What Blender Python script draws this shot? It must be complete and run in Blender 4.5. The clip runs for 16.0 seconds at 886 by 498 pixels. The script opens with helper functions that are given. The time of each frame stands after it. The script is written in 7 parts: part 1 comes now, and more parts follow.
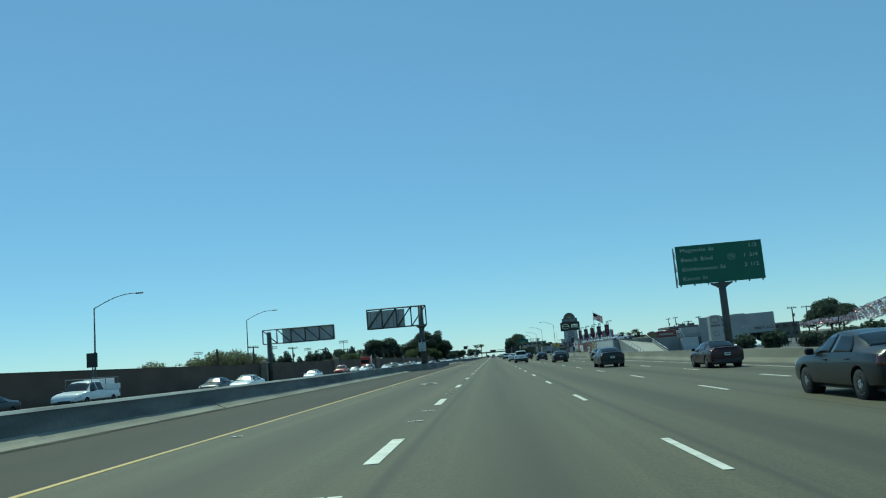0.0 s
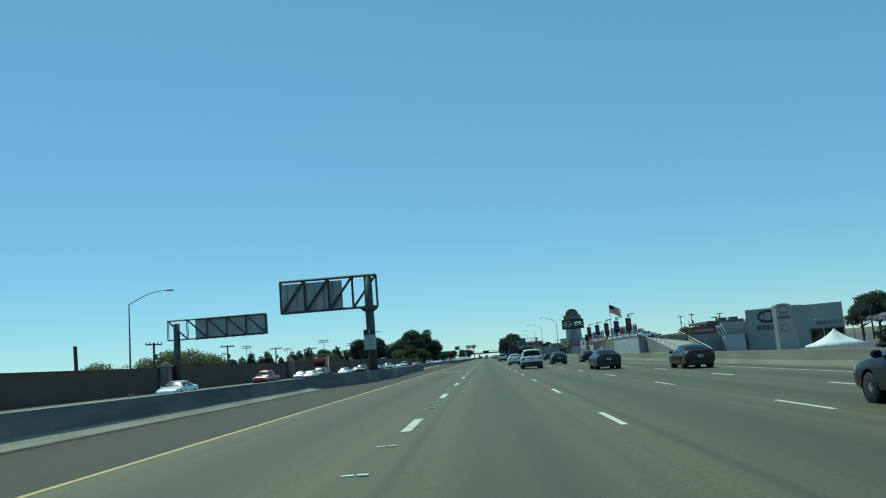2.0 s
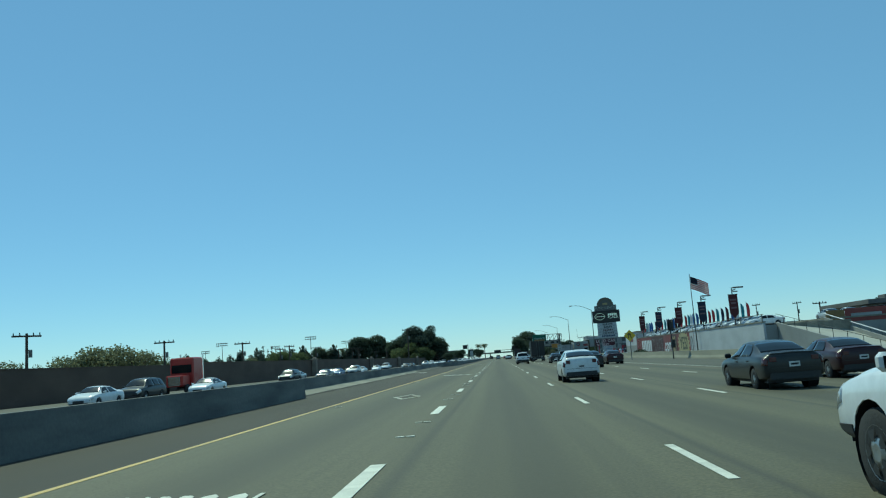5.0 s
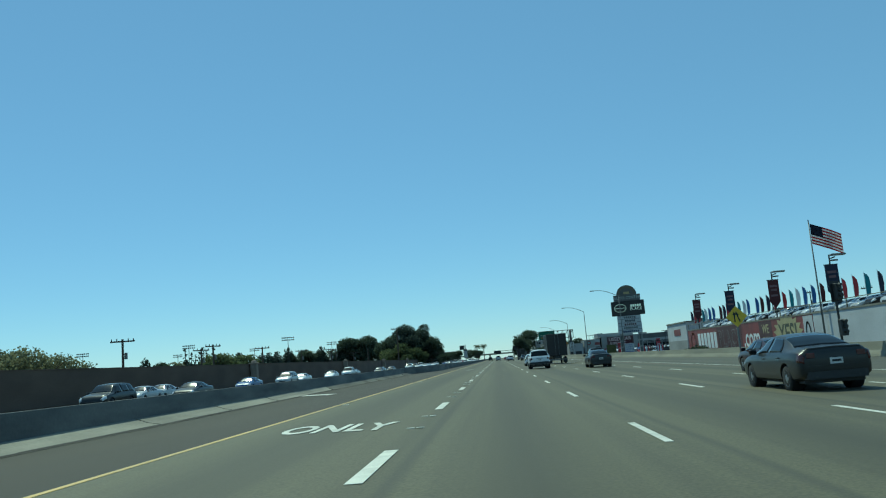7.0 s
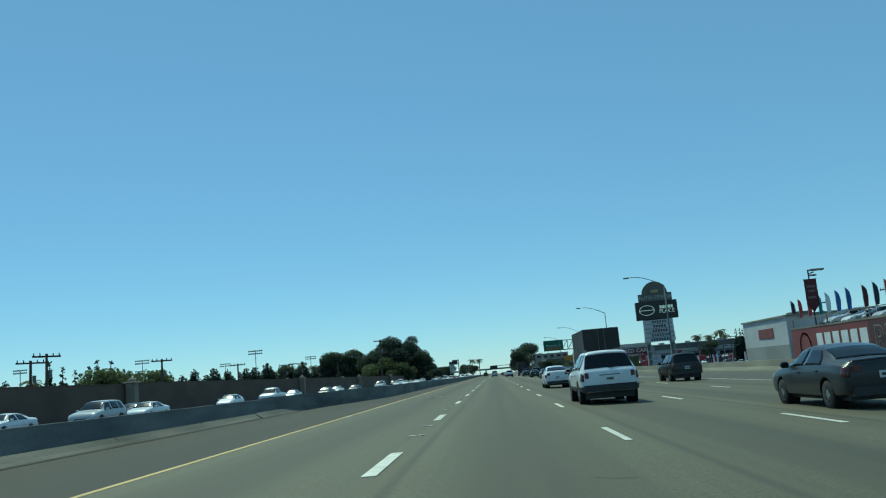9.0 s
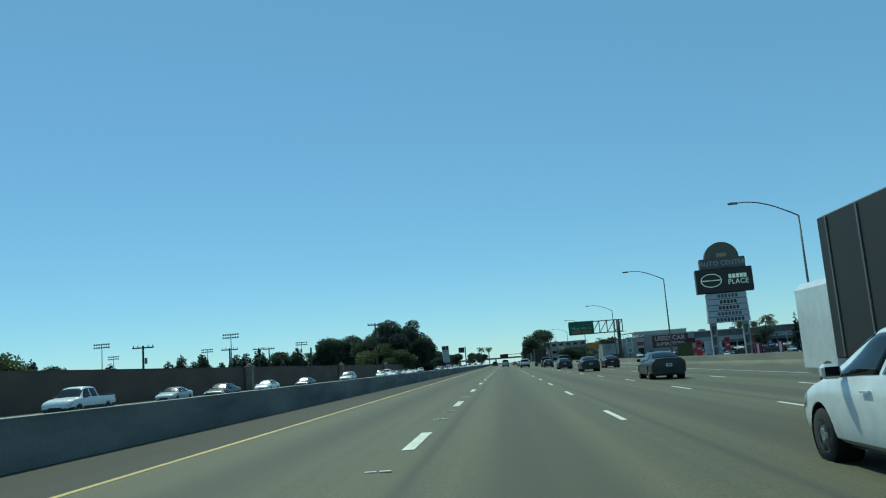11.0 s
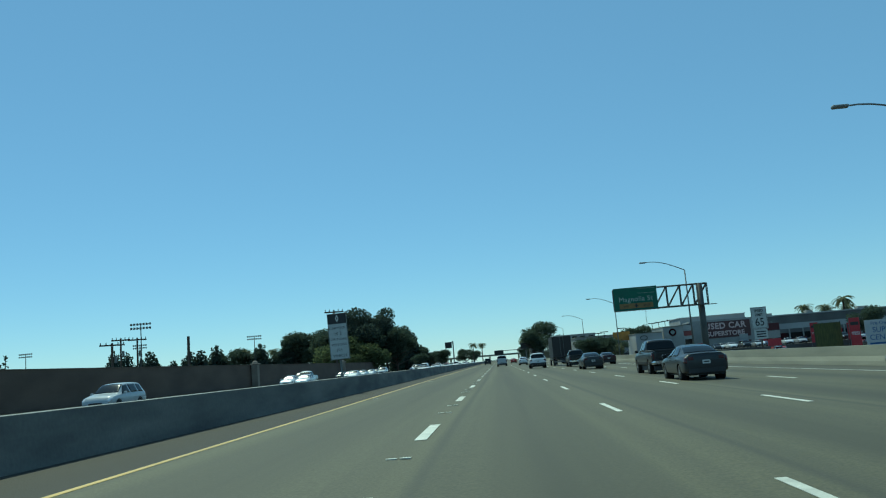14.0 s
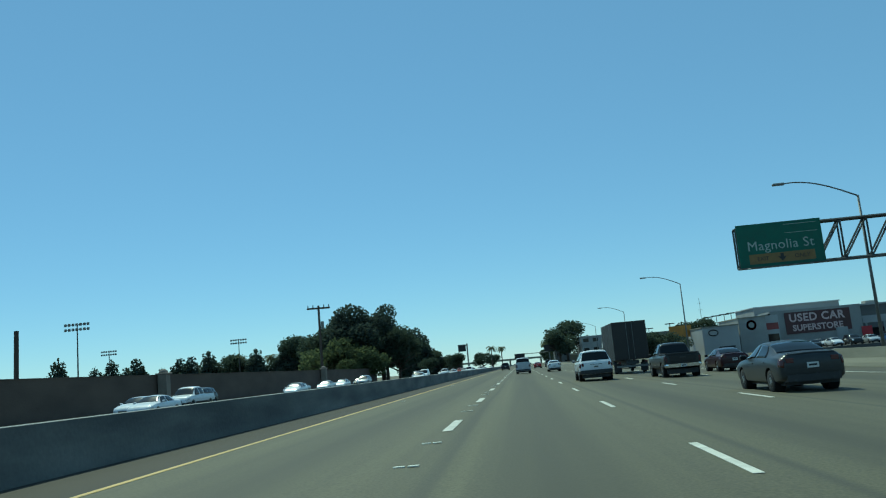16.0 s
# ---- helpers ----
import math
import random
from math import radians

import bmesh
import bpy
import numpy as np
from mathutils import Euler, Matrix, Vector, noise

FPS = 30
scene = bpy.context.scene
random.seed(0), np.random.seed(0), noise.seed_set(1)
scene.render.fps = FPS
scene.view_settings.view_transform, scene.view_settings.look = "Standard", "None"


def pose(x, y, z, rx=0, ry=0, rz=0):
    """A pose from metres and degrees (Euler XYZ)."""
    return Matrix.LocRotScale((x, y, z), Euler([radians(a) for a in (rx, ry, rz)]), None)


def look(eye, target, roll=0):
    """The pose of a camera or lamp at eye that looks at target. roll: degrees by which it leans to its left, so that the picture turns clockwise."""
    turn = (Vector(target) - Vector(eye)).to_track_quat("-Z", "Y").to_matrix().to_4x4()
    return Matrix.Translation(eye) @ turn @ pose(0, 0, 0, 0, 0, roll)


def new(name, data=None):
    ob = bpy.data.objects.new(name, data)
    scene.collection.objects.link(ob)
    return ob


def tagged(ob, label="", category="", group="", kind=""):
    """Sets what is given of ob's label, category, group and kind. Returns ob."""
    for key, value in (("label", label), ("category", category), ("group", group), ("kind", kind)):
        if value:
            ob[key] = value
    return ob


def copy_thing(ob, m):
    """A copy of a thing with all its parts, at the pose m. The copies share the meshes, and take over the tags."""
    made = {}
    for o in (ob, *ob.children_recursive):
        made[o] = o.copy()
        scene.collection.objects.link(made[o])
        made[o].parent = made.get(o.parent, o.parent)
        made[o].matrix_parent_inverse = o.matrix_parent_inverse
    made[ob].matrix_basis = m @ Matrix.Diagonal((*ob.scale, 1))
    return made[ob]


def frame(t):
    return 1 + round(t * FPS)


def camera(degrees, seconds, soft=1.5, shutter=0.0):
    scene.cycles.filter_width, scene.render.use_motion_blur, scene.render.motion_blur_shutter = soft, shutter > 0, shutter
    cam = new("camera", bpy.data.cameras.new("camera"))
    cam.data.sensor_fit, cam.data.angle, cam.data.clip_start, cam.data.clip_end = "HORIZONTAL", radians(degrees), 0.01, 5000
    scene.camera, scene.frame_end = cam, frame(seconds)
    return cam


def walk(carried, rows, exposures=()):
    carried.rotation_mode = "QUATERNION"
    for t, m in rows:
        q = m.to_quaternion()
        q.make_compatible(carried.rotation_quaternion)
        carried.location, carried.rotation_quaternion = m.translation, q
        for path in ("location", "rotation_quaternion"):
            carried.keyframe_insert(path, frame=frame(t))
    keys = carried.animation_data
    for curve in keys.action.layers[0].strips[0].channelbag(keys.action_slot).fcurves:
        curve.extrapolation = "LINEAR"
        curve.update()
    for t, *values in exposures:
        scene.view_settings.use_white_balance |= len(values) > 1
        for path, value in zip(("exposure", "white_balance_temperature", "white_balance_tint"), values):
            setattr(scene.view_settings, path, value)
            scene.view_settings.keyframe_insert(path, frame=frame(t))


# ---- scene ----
PATH = [
    (0, 0.602, -0.816, 1.278, 97.955, 4.668, 3.589),
    (0.5, 0.585, 10.310, 1.275, 97.989, 4.671, 3.421),
    (1, 0.503, 21.348, 1.296, 97.991, 4.408, 3.199),
    (1.5, 0.524, 32.882, 1.300, 97.914, 4.417, 3.145),
    (2, 0.555, 44.577, 1.319, 97.976, 4.527, 3.087),
    (2.5, 0.625, 56.480, 1.272, 98.191, 4.473, 3.278),
    (3, 0.613, 67.531, 1.268, 98.141, 4.151, 3.352),
    (3.5, 0.617, 79.093, 1.286, 98.104, 4.272, 3.816),
    (4, 0.582, 91.120, 1.317, 97.998, 4.019, 3.715),
    (6.5, 0.601, 152.580, 1.280, 98.104, 4.764, 4.222),
    (7, 0.560, 164.922, 1.222, 98.145, 4.760, 3.911),
    (7.5, 0.571, 177.295, 1.210, 98.208, 5.027, 3.556),
    (8, 0.593, 189.016, 1.194, 98.538, 4.670, 3.506),
    (8.5, 0.626, 201.179, 1.156, 99.072, 4.880, 3.397),
    (9, 0.656, 213.412, 1.201, 99.226, 4.959, 3.644),
    (11.5, 0.394, 273.490, 1.247, 98.410, 4.443, 4.518),
    (12, 0.298, 285.811, 1.168, 98.566, 4.656, 4.537),
    (12.5, 0.299, 300.846, 1.227, 98.372, 4.540, 4.344),
    (13, 0.224, 312.970, 1.234, 98.315, 4.586, 4.078),
    (13.5, 0.255, 324.548, 1.194, 98.347, 4.881, 4.117),
    (14, 0.294, 336.778, 1.216, 98.285, 4.593, 3.988),
    (14.5, 0.357, 349.312, 1.203, 98.310, 4.767, 3.996),
    (15, 0.341, 361.122, 1.211, 98.412, 4.761, 4.164),
    (15.5, 0.394, 372.237, 1.227, 98.598, 4.729, 5.194),
    (16, 0.488, 384.173, 1.216, 98.762, 5.128, 5.493),
]
cam = camera(58.45, 16.0, soft=1.15)
SUN_EL, SUN_AZ = 57.0, 28.0          # sun ahead, to the left of the road
walk(cam, [(t, pose(x, y, z, rx, ry, rz)) for t, x, y, z, rx, ry, rz in PATH],
     [(0.0, 0.0, 5550, -25), (16.0, 0.0, 5550, -25)])

# ---- world and sun ----
world = bpy.data.worlds.new("sky")
scene.world = world
world.use_nodes = True
wn = world.node_tree
sky = wn.nodes.new("ShaderNodeTexSky")
sky.sky_type = 'NISHITA'
sky.sun_disc = False
sky.sun_elevation = radians(SUN_EL)
sky.sun_rotation = radians(-SUN_AZ)
sky.altitude = 1200.0
sky.air_density, sky.dust_density, sky.ozone_density = 1.0, 0.0, 4.0
haze = wn.nodes.new("ShaderNodeMix")      # thin even haze over the clear sky
haze.data_type = 'RGBA'
haze.inputs["Factor"].default_value = 0.42
haze.inputs["B"].default_value = (2.48, 3.84, 5.88, 1)
wn.links.new(sky.outputs[0], haze.inputs["A"])
wn.links.new(haze.outputs["Result"], wn.nodes["Background"].inputs[0])
wn.nodes["Background"].inputs[1].default_value = 0.106
sun_data = bpy.data.lights.new("sun", 'SUN')
sun_data.energy, sun_data.angle, sun_data.color = 3.4, radians(0.53), (1.0, 0.90, 0.73)
sun = new("sun", sun_data)
sun.matrix_world = look((0, 0, 80), (0 + math.sin(radians(SUN_AZ)) * math.cos(radians(SUN_EL)), -math.cos(radians(SUN_AZ)) * math.cos(radians(SUN_EL)), 80 - math.sin(radians(SUN_EL))))


# ---- materials ----
def mat(name, c, rough=0.6, metal=0.0, c2=None, scale=1.0, stretch=(1, 1, 1), bump=0.0, fine=40.0, coat=0.0, emit=0.0, vary=0.0):
    """A surface with two scales of variation: broad patches from c to c2, and a fine grain with relief."""
    m = bpy.data.materials.new(name)
    m.use_nodes = True
    nt, bs = m.node_tree, m.node_tree.nodes["Principled BSDF"]
    bs.inputs["Roughness"].default_value, bs.inputs["Metallic"].default_value = rough, metal
    bs.inputs["Coat Weight"].default_value = coat
    bs.inputs["Coat Roughness"].default_value = 0.08
    c2 = c2 or tuple(v * 0.8 for v in c)
    tc, mp = nt.nodes.new("ShaderNodeTexCoord"), nt.nodes.new("ShaderNodeMapping")
    mp.inputs["Scale"].default_value = stretch
    nt.links.new(tc.outputs["Object"], mp.inputs[0])
    broad, grain = nt.nodes.new("ShaderNodeTexNoise"), nt.nodes.new("ShaderNodeTexNoise")
    broad.inputs["Scale"].default_value, broad.inputs["Detail"].default_value = scale, 5
    grain.inputs["Scale"].default_value, grain.inputs["Detail"].default_value = fine, 3
    nt.links.new(mp.outputs[0], broad.inputs["Vector"])
    nt.links.new(tc.outputs["Object"], grain.inputs["Vector"])
    ramp = nt.nodes.new("ShaderNodeMapRange")
    ramp.inputs["From Min"].default_value, ramp.inputs["From Max"].default_value = 0.34, 0.66
    nt.links.new(broad.outputs["Fac"], ramp.inputs["Value"])
    mix = nt.nodes.new("ShaderNodeMix")
    mix.data_type = 'RGBA'
    mix.inputs["A"].default_value, mix.inputs["B"].default_value = (*c, 1), (*c2, 1)
    nt.links.new(ramp.outputs[0], mix.inputs["Factor"])
    hue = nt.nodes.new("ShaderNodeHueSaturation")
    gr = nt.nodes.new("ShaderNodeMapRange")
    gr.inputs["To Min"].default_value, gr.inputs["To Max"].default_value = 0.80, 1.20
    nt.links.new(grain.outputs["Fac"], gr.inputs["Value"])
    nt.links.new(mix.outputs["Result"], hue.inputs["Color"])
    if vary:
        info, rnd, mul = nt.nodes.new("ShaderNodeObjectInfo"), nt.nodes.new("ShaderNodeMapRange"), nt.nodes.new("ShaderNodeMath")
        rnd.inputs["To Min"].default_value, rnd.inputs["To Max"].default_value = 1 - vary, 1 + vary
        mul.operation = 'MULTIPLY'
        nt.links.new(info.outputs["Random"], rnd.inputs["Value"])
        nt.links.new(rnd.outputs[0], mul.inputs[0])
        nt.links.new(gr.outputs[0], mul.inputs[1])
        nt.links.new(mul.outputs[0], hue.inputs["Value"])
    else:
        nt.links.new(gr.outputs[0], hue.inputs["Value"])
    nt.links.new(hue.outputs[0], bs.inputs["Base Color"])
    if bump:
        b = nt.nodes.new("ShaderNodeBump")
        b.inputs["Strength"].default_value, b.inputs["Distance"].default_value = bump, 0.02
        nt.links.new(grain.outputs["Fac"], b.inputs["Height"])
        nt.links.new(b.outputs[0], bs.inputs["Normal"])
    if emit:
        nt.links.new(hue.outputs[0], bs.inputs["Emission Color"])
        bs.inputs["Emission Strength"].default_value = emit
    return m




def tracked(name, c, c2, dark, centre, spacing):
    """Road surface: mat() plus polished wheel tracks and an oil-dark strip down each lane's middle, broken up along the road."""
    m = mat(name, c, 0.78, c2=c2, scale=1.0, stretch=(1.6, 0.02, 1), bump=0.14, fine=26)
    nt = m.node_tree
    bs = nt.nodes["Principled BSDF"]
    for nd in nt.nodes:
        if nd.type == 'MAP_RANGE' and abs(nd.inputs["To Min"].default_value - 0.80) < 1e-4:
            nd.inputs["From Min"].default_value, nd.inputs["From Max"].default_value = 0.25, 0.75
            nd.inputs["To Min"].default_value, nd.inputs["To Max"].default_value = 0.66, 1.34
    tc, sep = nt.nodes.new("ShaderNodeTexCoord"), nt.nodes.new("ShaderNodeSeparateXYZ")
    nt.links.new(tc.outputs["Object"], sep.inputs[0])
    ph = nt.nodes.new("ShaderNodeMath")
    ph.operation, ph.inputs[1].default_value, ph.inputs[2].default_value = 'MULTIPLY_ADD', 2 * math.pi / spacing, -2 * math.pi * centre / spacing
    cs = nt.nodes.new("ShaderNodeMath")
    cs.operation = 'COSINE'
    nt.links.new(sep.outputs[0], ph.inputs[0])
    nt.links.new(ph.outputs[0], cs.inputs[0])
    st, no = nt.nodes.new("ShaderNodeMapping"), nt.nodes.new("ShaderNodeTexNoise")
    st.inputs["Scale"].default_value = (1.4, 0.03, 1)
    no.inputs["Scale"].default_value, no.inputs["Detail"].default_value = 1.0, 6
    nt.links.new(tc.outputs["Object"], st.inputs[0])
    nt.links.new(st.outputs[0], no.inputs["Vector"])
    mul = nt.nodes.new("ShaderNodeMath")
    mul.operation = 'MULTIPLY'
    nt.links.new(cs.outputs[0], mul.inputs[0])
    nt.links.new(no.outputs["Fac"], mul.inputs[1])
    rg = nt.nodes.new("ShaderNodeMapRange")
    rg.inputs["From Min"].default_value, rg.inputs["From Max"].default_value = -0.1, 0.6
    rg.inputs["To Max"].default_value = 0.9
    nt.links.new(mul.outputs[0], rg.inputs["Value"])
    mix = nt.nodes.new("ShaderNodeMix")
    mix.data_type = 'RGBA'
    mix.inputs["B"].default_value = (*dark, 1)
    nt.links.new(bs.inputs["Base Color"].links[0].from_socket, mix.inputs["A"])
    nt.links.new(rg.outputs[0], mix.inputs["Factor"])
    last = mix.outputs["Result"]
    for x0, half in ((-0.70, 0.17), (3.28, 0.17), (7.35, 0.15)):
        d, ab, fade, amt, tar = (nt.nodes.new("ShaderNodeMath"), nt.nodes.new("ShaderNodeMath"), nt.nodes.new("ShaderNodeMapRange"), nt.nodes.new("ShaderNodeMath"), nt.nodes.new("ShaderNodeMix"))
        d.operation, d.inputs[1].default_value, ab.operation = 'SUBTRACT', x0, 'ABSOLUTE'
        wob = nt.nodes.new("ShaderNodeMath")
        wob.operation, wob.inputs[1].default_value, wob.inputs[2].default_value = 'MULTIPLY_ADD', 0.35, -0.175
        nt.links.new(no.outputs["Fac"], wob.inputs[0])
        shift = nt.nodes.new("ShaderNodeMath")
        nt.links.new(sep.outputs[0], shift.inputs[0])
        nt.links.new(wob.outputs[0], shift.inputs[1])
        nt.links.new(shift.outputs[0], d.inputs[0])
        nt.links.new(d.outputs[0], ab.inputs[0])
        fade.interpolation_type = 'SMOOTHSTEP'
        fade.inputs["From Min"].default_value, fade.inputs["From Max"].default_value = half, 0.0
        nt.links.new(ab.outputs[0], fade.inputs["Value"])
        amt.operation = 'MULTIPLY'
        nt.links.new(fade.outputs[0], amt.inputs[0])
        amt.inputs[1].default_value = 0.52
        tar.data_type = 'RGBA'
        tar.inputs["B"].default_value = (0.030, 0.029, 0.022, 1)
        nt.links.new(last, tar.inputs["A"])
        nt.links.new(amt.outputs[0], tar.inputs["Factor"])
        last = tar.outputs["Result"]
    nt.links.new(last, bs.inputs["Base Color"])
    return m


ASPHALT = tracked("asphalt", (0.102, 0.093, 0.051), (0.072, 0.066, 0.038), (0.048, 0.044, 0.026), 0.87, 3.97)
ASPHALT_OLD = mat("asphalt_shoulder", (0.050, 0.041, 0.027), 0.85, c2=(0.033, 0.028, 0.019), scale=1.0, stretch=(0.5, 0.05, 1), bump=0.6, fine=24)
ASPHALT_FAR = mat("asphalt_far_side", (0.080, 0.075, 0.052), 0.8, c2=(0.058, 0.054, 0.039), stretch=(0.5, 0.02, 1), bump=0.4, fine=20)
JOINT_DIRT = mat("joint_dirt", (0.022, 0.019, 0.015), 0.95, c2=(0.045, 0.040, 0.032), scale=0.5, bump=0.4, fine=12)
SEAL = mat("crack_sealant", (0.068, 0.066, 0.047), 0.75, fine=12)
EARTH = mat("dry_earth", (0.17, 0.14, 0.10), 0.95, c2=(0.11, 0.11, 0.065), scale=0.05, bump=0.6, fine=2)
LOT = mat("parking_lot_asphalt", (0.10, 0.10, 0.098), 0.9, c2=(0.07, 0.07, 0.068), scale=0.1, fine=5)
CONCRETE = mat("concrete", (0.285, 0.27, 0.205), 0.85, c2=(0.20, 0.19, 0.148), scale=0.6, stretch=(1, 0.25, 2.0), bump=0.4, fine=14)
# median barrier: grime patches over a base colour darkened for its shaded face
CONCRETE_DIRTY_SHADED = mat("grimy_shade_toned_concrete", (0.185, 0.182, 0.163), 0.85, c2=(0.080, 0.081, 0.077), scale=0.8, stretch=(1, 0.28, 1.6), bump=0.4, fine=12)
CONCRETE_PALE = mat("pale_concrete", (0.28, 0.265, 0.212), 0.85, c2=(0.16, 0.152, 0.124), scale=0.8, stretch=(1, 0.35, 1), bump=0.4, fine=12)
GUTTER_WORN = mat("rough_worn_concrete", (0.155, 0.147, 0.12), 0.9, c2=(0.068, 0.065, 0.053), scale=1.2, stretch=(1, 0.2, 1), bump=0.8, fine=9)
BLOCK = mat("brown_block", (0.138, 0.096, 0.070), 0.92, c2=(0.098, 0.069, 0.052), scale=0.15, stretch=(1, 1, 2.5), bump=0.8, fine=7)
PILASTER = mat("tan_stucco", (0.30, 0.25, 0.20), 0.9, c2=(0.22, 0.18, 0.145), scale=0.8, bump=0.4, fine=12)
LINE_WHITE = mat("white_road_paint", (0.74, 0.72, 0.62), 0.6, c2=(0.50, 0.49, 0.42), scale=1.6, bump=0.3, fine=30, vary=0.12)
LINE_YELLOW = mat("yellow_road_paint", (0.62, 0.41, 0.11), 0.6, c2=(0.40, 0.28, 0.09), scale=0.8, stretch=(1, 0.2, 1), bump=0.3, fine=30)
SIGN_GREEN = mat("green_sheeting", (0.008, 0.105, 0.060), 0.45, c2=(0.007, 0.088, 0.052), scale=0.8, fine=6)
SIGN_WHITE = mat("white_sheeting", (0.78, 0.79, 0.78), 0.45, c2=(0.68, 0.69, 0.68), scale=0.8, fine=6)
# white sign face with the shade it stands in put into its colour
SIGN_DULL = mat("shade_greyed_white_sheeting", (0.50, 0.52, 0.51), 0.6, c2=(0.41, 0.43, 0.42), scale=0.8, fine=6)
SIGN_BLACK = mat("black_sheeting", (0.02, 0.02, 0.021), 0.5, fine=8)
SIGN_YELLOW = mat("yellow_sheeting", (0.72, 0.50, 0.035), 0.45, c2=(0.62, 0.42, 0.03), fine=6)
# dull brownish orange for the exit plate and a sales banner
SIGN_ORANGE = mat("dull_orange_sheeting", (0.24, 0.15, 0.045), 0.55, c2=(0.19, 0.12, 0.04), fine=6)
LETTER_PINK = mat("pale_pink_letter", (0.62, 0.46, 0.44), 0.5, fine=8)
WELL = mat("wheel_well_black", (0.008, 0.008, 0.008), 0.9, fine=20)
ALUMINIUM = mat("dull_aluminium_sheet", (0.42, 0.43, 0.43), 0.55, 0.2, c2=(0.33, 0.34, 0.345), scale=0.5, fine=8)
STEEL = mat("weathered_galvanised_steel", (0.20, 0.21, 0.205), 0.55, 0.3, c2=(0.13, 0.135, 0.13), scale=0.7, bump=0.2, fine=16)
# gantry and sign-post steel, darkened in colour for its shaded side
GANTRY_STEEL = mat("shade_darkened_gantry_steel", (0.095, 0.098, 0.092), 0.6, 0.25, c2=(0.060, 0.062, 0.059), scale=0.7, bump=0.2, fine=14)
# white letters, greyed in colour to show them in shade
LETTER_SHADED = mat("shaded_sign_letter", (0.42, 0.47, 0.43), 0.6, c2=(0.33, 0.38, 0.35), scale=2.0, fine=10)
DARK_STEEL = mat("dark_steel", (0.055, 0.056, 0.055), 0.6, 0.3, fine=12)
RUBBER = mat("tyre_rubber", (0.022, 0.022, 0.023), 0.85, bump=0.3, fine=40)
RIM = mat("wheel_alloy", (0.42, 0.43, 0.44), 0.35, 0.8, fine=15)
GLASS = mat("tinted_glass", (0.012, 0.014, 0.016), 0.06, fine=4)
GLASS.node_tree.nodes["Principled BSDF"].inputs["Specular IOR Level"].default_value = 0.25
WINDSHIELD = mat("windshield_glass", (0.014, 0.016, 0.018), 0.19, fine=4)
# pale colour stands in for the sun on the barrier's top edge
LIP_SUN_TONE = mat("concrete_lip_sun_tone", (0.50, 0.49, 0.44), 0.8, c2=(0.30, 0.295, 0.27), scale=0.7, stretch=(1, 0.4, 1), bump=0.3, fine=12)
BLACK_PLASTIC = mat("black_plastic", (0.032, 0.032, 0.033), 0.6, fine=25)
TAIL_RED = mat("tail_lamp_red", (0.075, 0.012, 0.014), 0.25, coat=0.3, fine=20)
LAMP_CLEAR = mat("clear_lamp", (0.75, 0.76, 0.78), 0.12, 0.2, coat=0.6, fine=12)
PLATE = mat("plate_white", (0.70, 0.70, 0.68), 0.5, fine=20)
CHROME = mat("chrome", (0.72, 0.73, 0.74), 0.12, 1.0, fine=8)


def paint(name, c, rough=0.32):
    m = mat(name, c, rough, 0.0, c2=tuple(v * 0.94 for v in c), scale=0.7, fine=5, coat=0.45 if c[1] > 0.1 else 0.2)
    m.node_tree.nodes["Principled BSDF"].inputs["Specular IOR Level"].default_value = 0.5 if c[1] > 0.1 else 0.3
    return m


P_WHITE, P_SILVER = paint("white_paint", (0.72, 0.73, 0.74)), paint("silver_paint", (0.42, 0.44, 0.46))
P_GREY, P_BLACK = paint("grey_paint", (0.030, 0.032, 0.034)), paint("black_paint", (0.016, 0.017, 0.018))
P_MAROON, P_BLUE = paint("maroon_paint", (0.030, 0.007, 0.010)), paint("blue_paint", (0.03, 0.09, 0.26))
P_RED, P_TAUPE = paint("red_paint", (0.36, 0.035, 0.03)), paint("taupe_paint", (0.026, 0.026, 0.025))
P_NAVY = paint("navy_paint", (0.025, 0.04, 0.10))
BOX_DARK = mat("dark_truck_box", (0.030, 0.026, 0.024), 0.6, c2=(0.022, 0.02, 0.019), scale=0.6, fine=10)


def leaf(name, c, c2):
    """Foliage that lets a part of the light through."""
    m = mat("leaf_" + name, c, 0.6, c2=c2, scale=0.5, fine=3)
    nt = m.node_tree
    bs = nt.nodes["Principled BSDF"]
    bs.inputs["Roughness"].default_value, bs.inputs["Specular IOR Level"].default_value = 0.85, 0.12
    thin, mix = nt.nodes.new("ShaderNodeBsdfTranslucent"), nt.nodes.new("ShaderNodeMixShader")
    nt.links.new(bs.inputs["Base Color"].links[0].from_socket, thin.inputs[0])
    mix.inputs[0].default_value = 0.5
    nt.links.new(bs.outputs[0], mix.inputs[1])
    nt.links.new(thin.outputs[0], mix.inputs[2])
    nt.links.new(mix.outputs[0], nt.nodes["Material Output"].inputs[0])
    return m


LEAF = [leaf(n, c, c2) for n, c, c2 in (
    ("dark", (0.095, 0.120, 0.084), (0.064, 0.085, 0.060)), ("olive", (0.22, 0.225, 0.135), (0.155, 0.165, 0.095)),
    ("pine", (0.078, 0.100, 0.080), (0.054, 0.072, 0.060)), ("light", (0.140, 0.165, 0.080), (0.095, 0.118, 0.058)))]
BARK = mat("bark", (0.10, 0.075, 0.055), 0.95, c2=(0.06, 0.045, 0.034), scale=2.0, stretch=(1, 1, 0.2), bump=0.8, fine=10)
WOOD_POLE = mat("weathered_pole_wood", (0.085, 0.065, 0.05), 0.9, c2=(0.05, 0.04, 0.032), scale=2.0, stretch=(1, 1, 0.1), bump=0.5, fine=12)
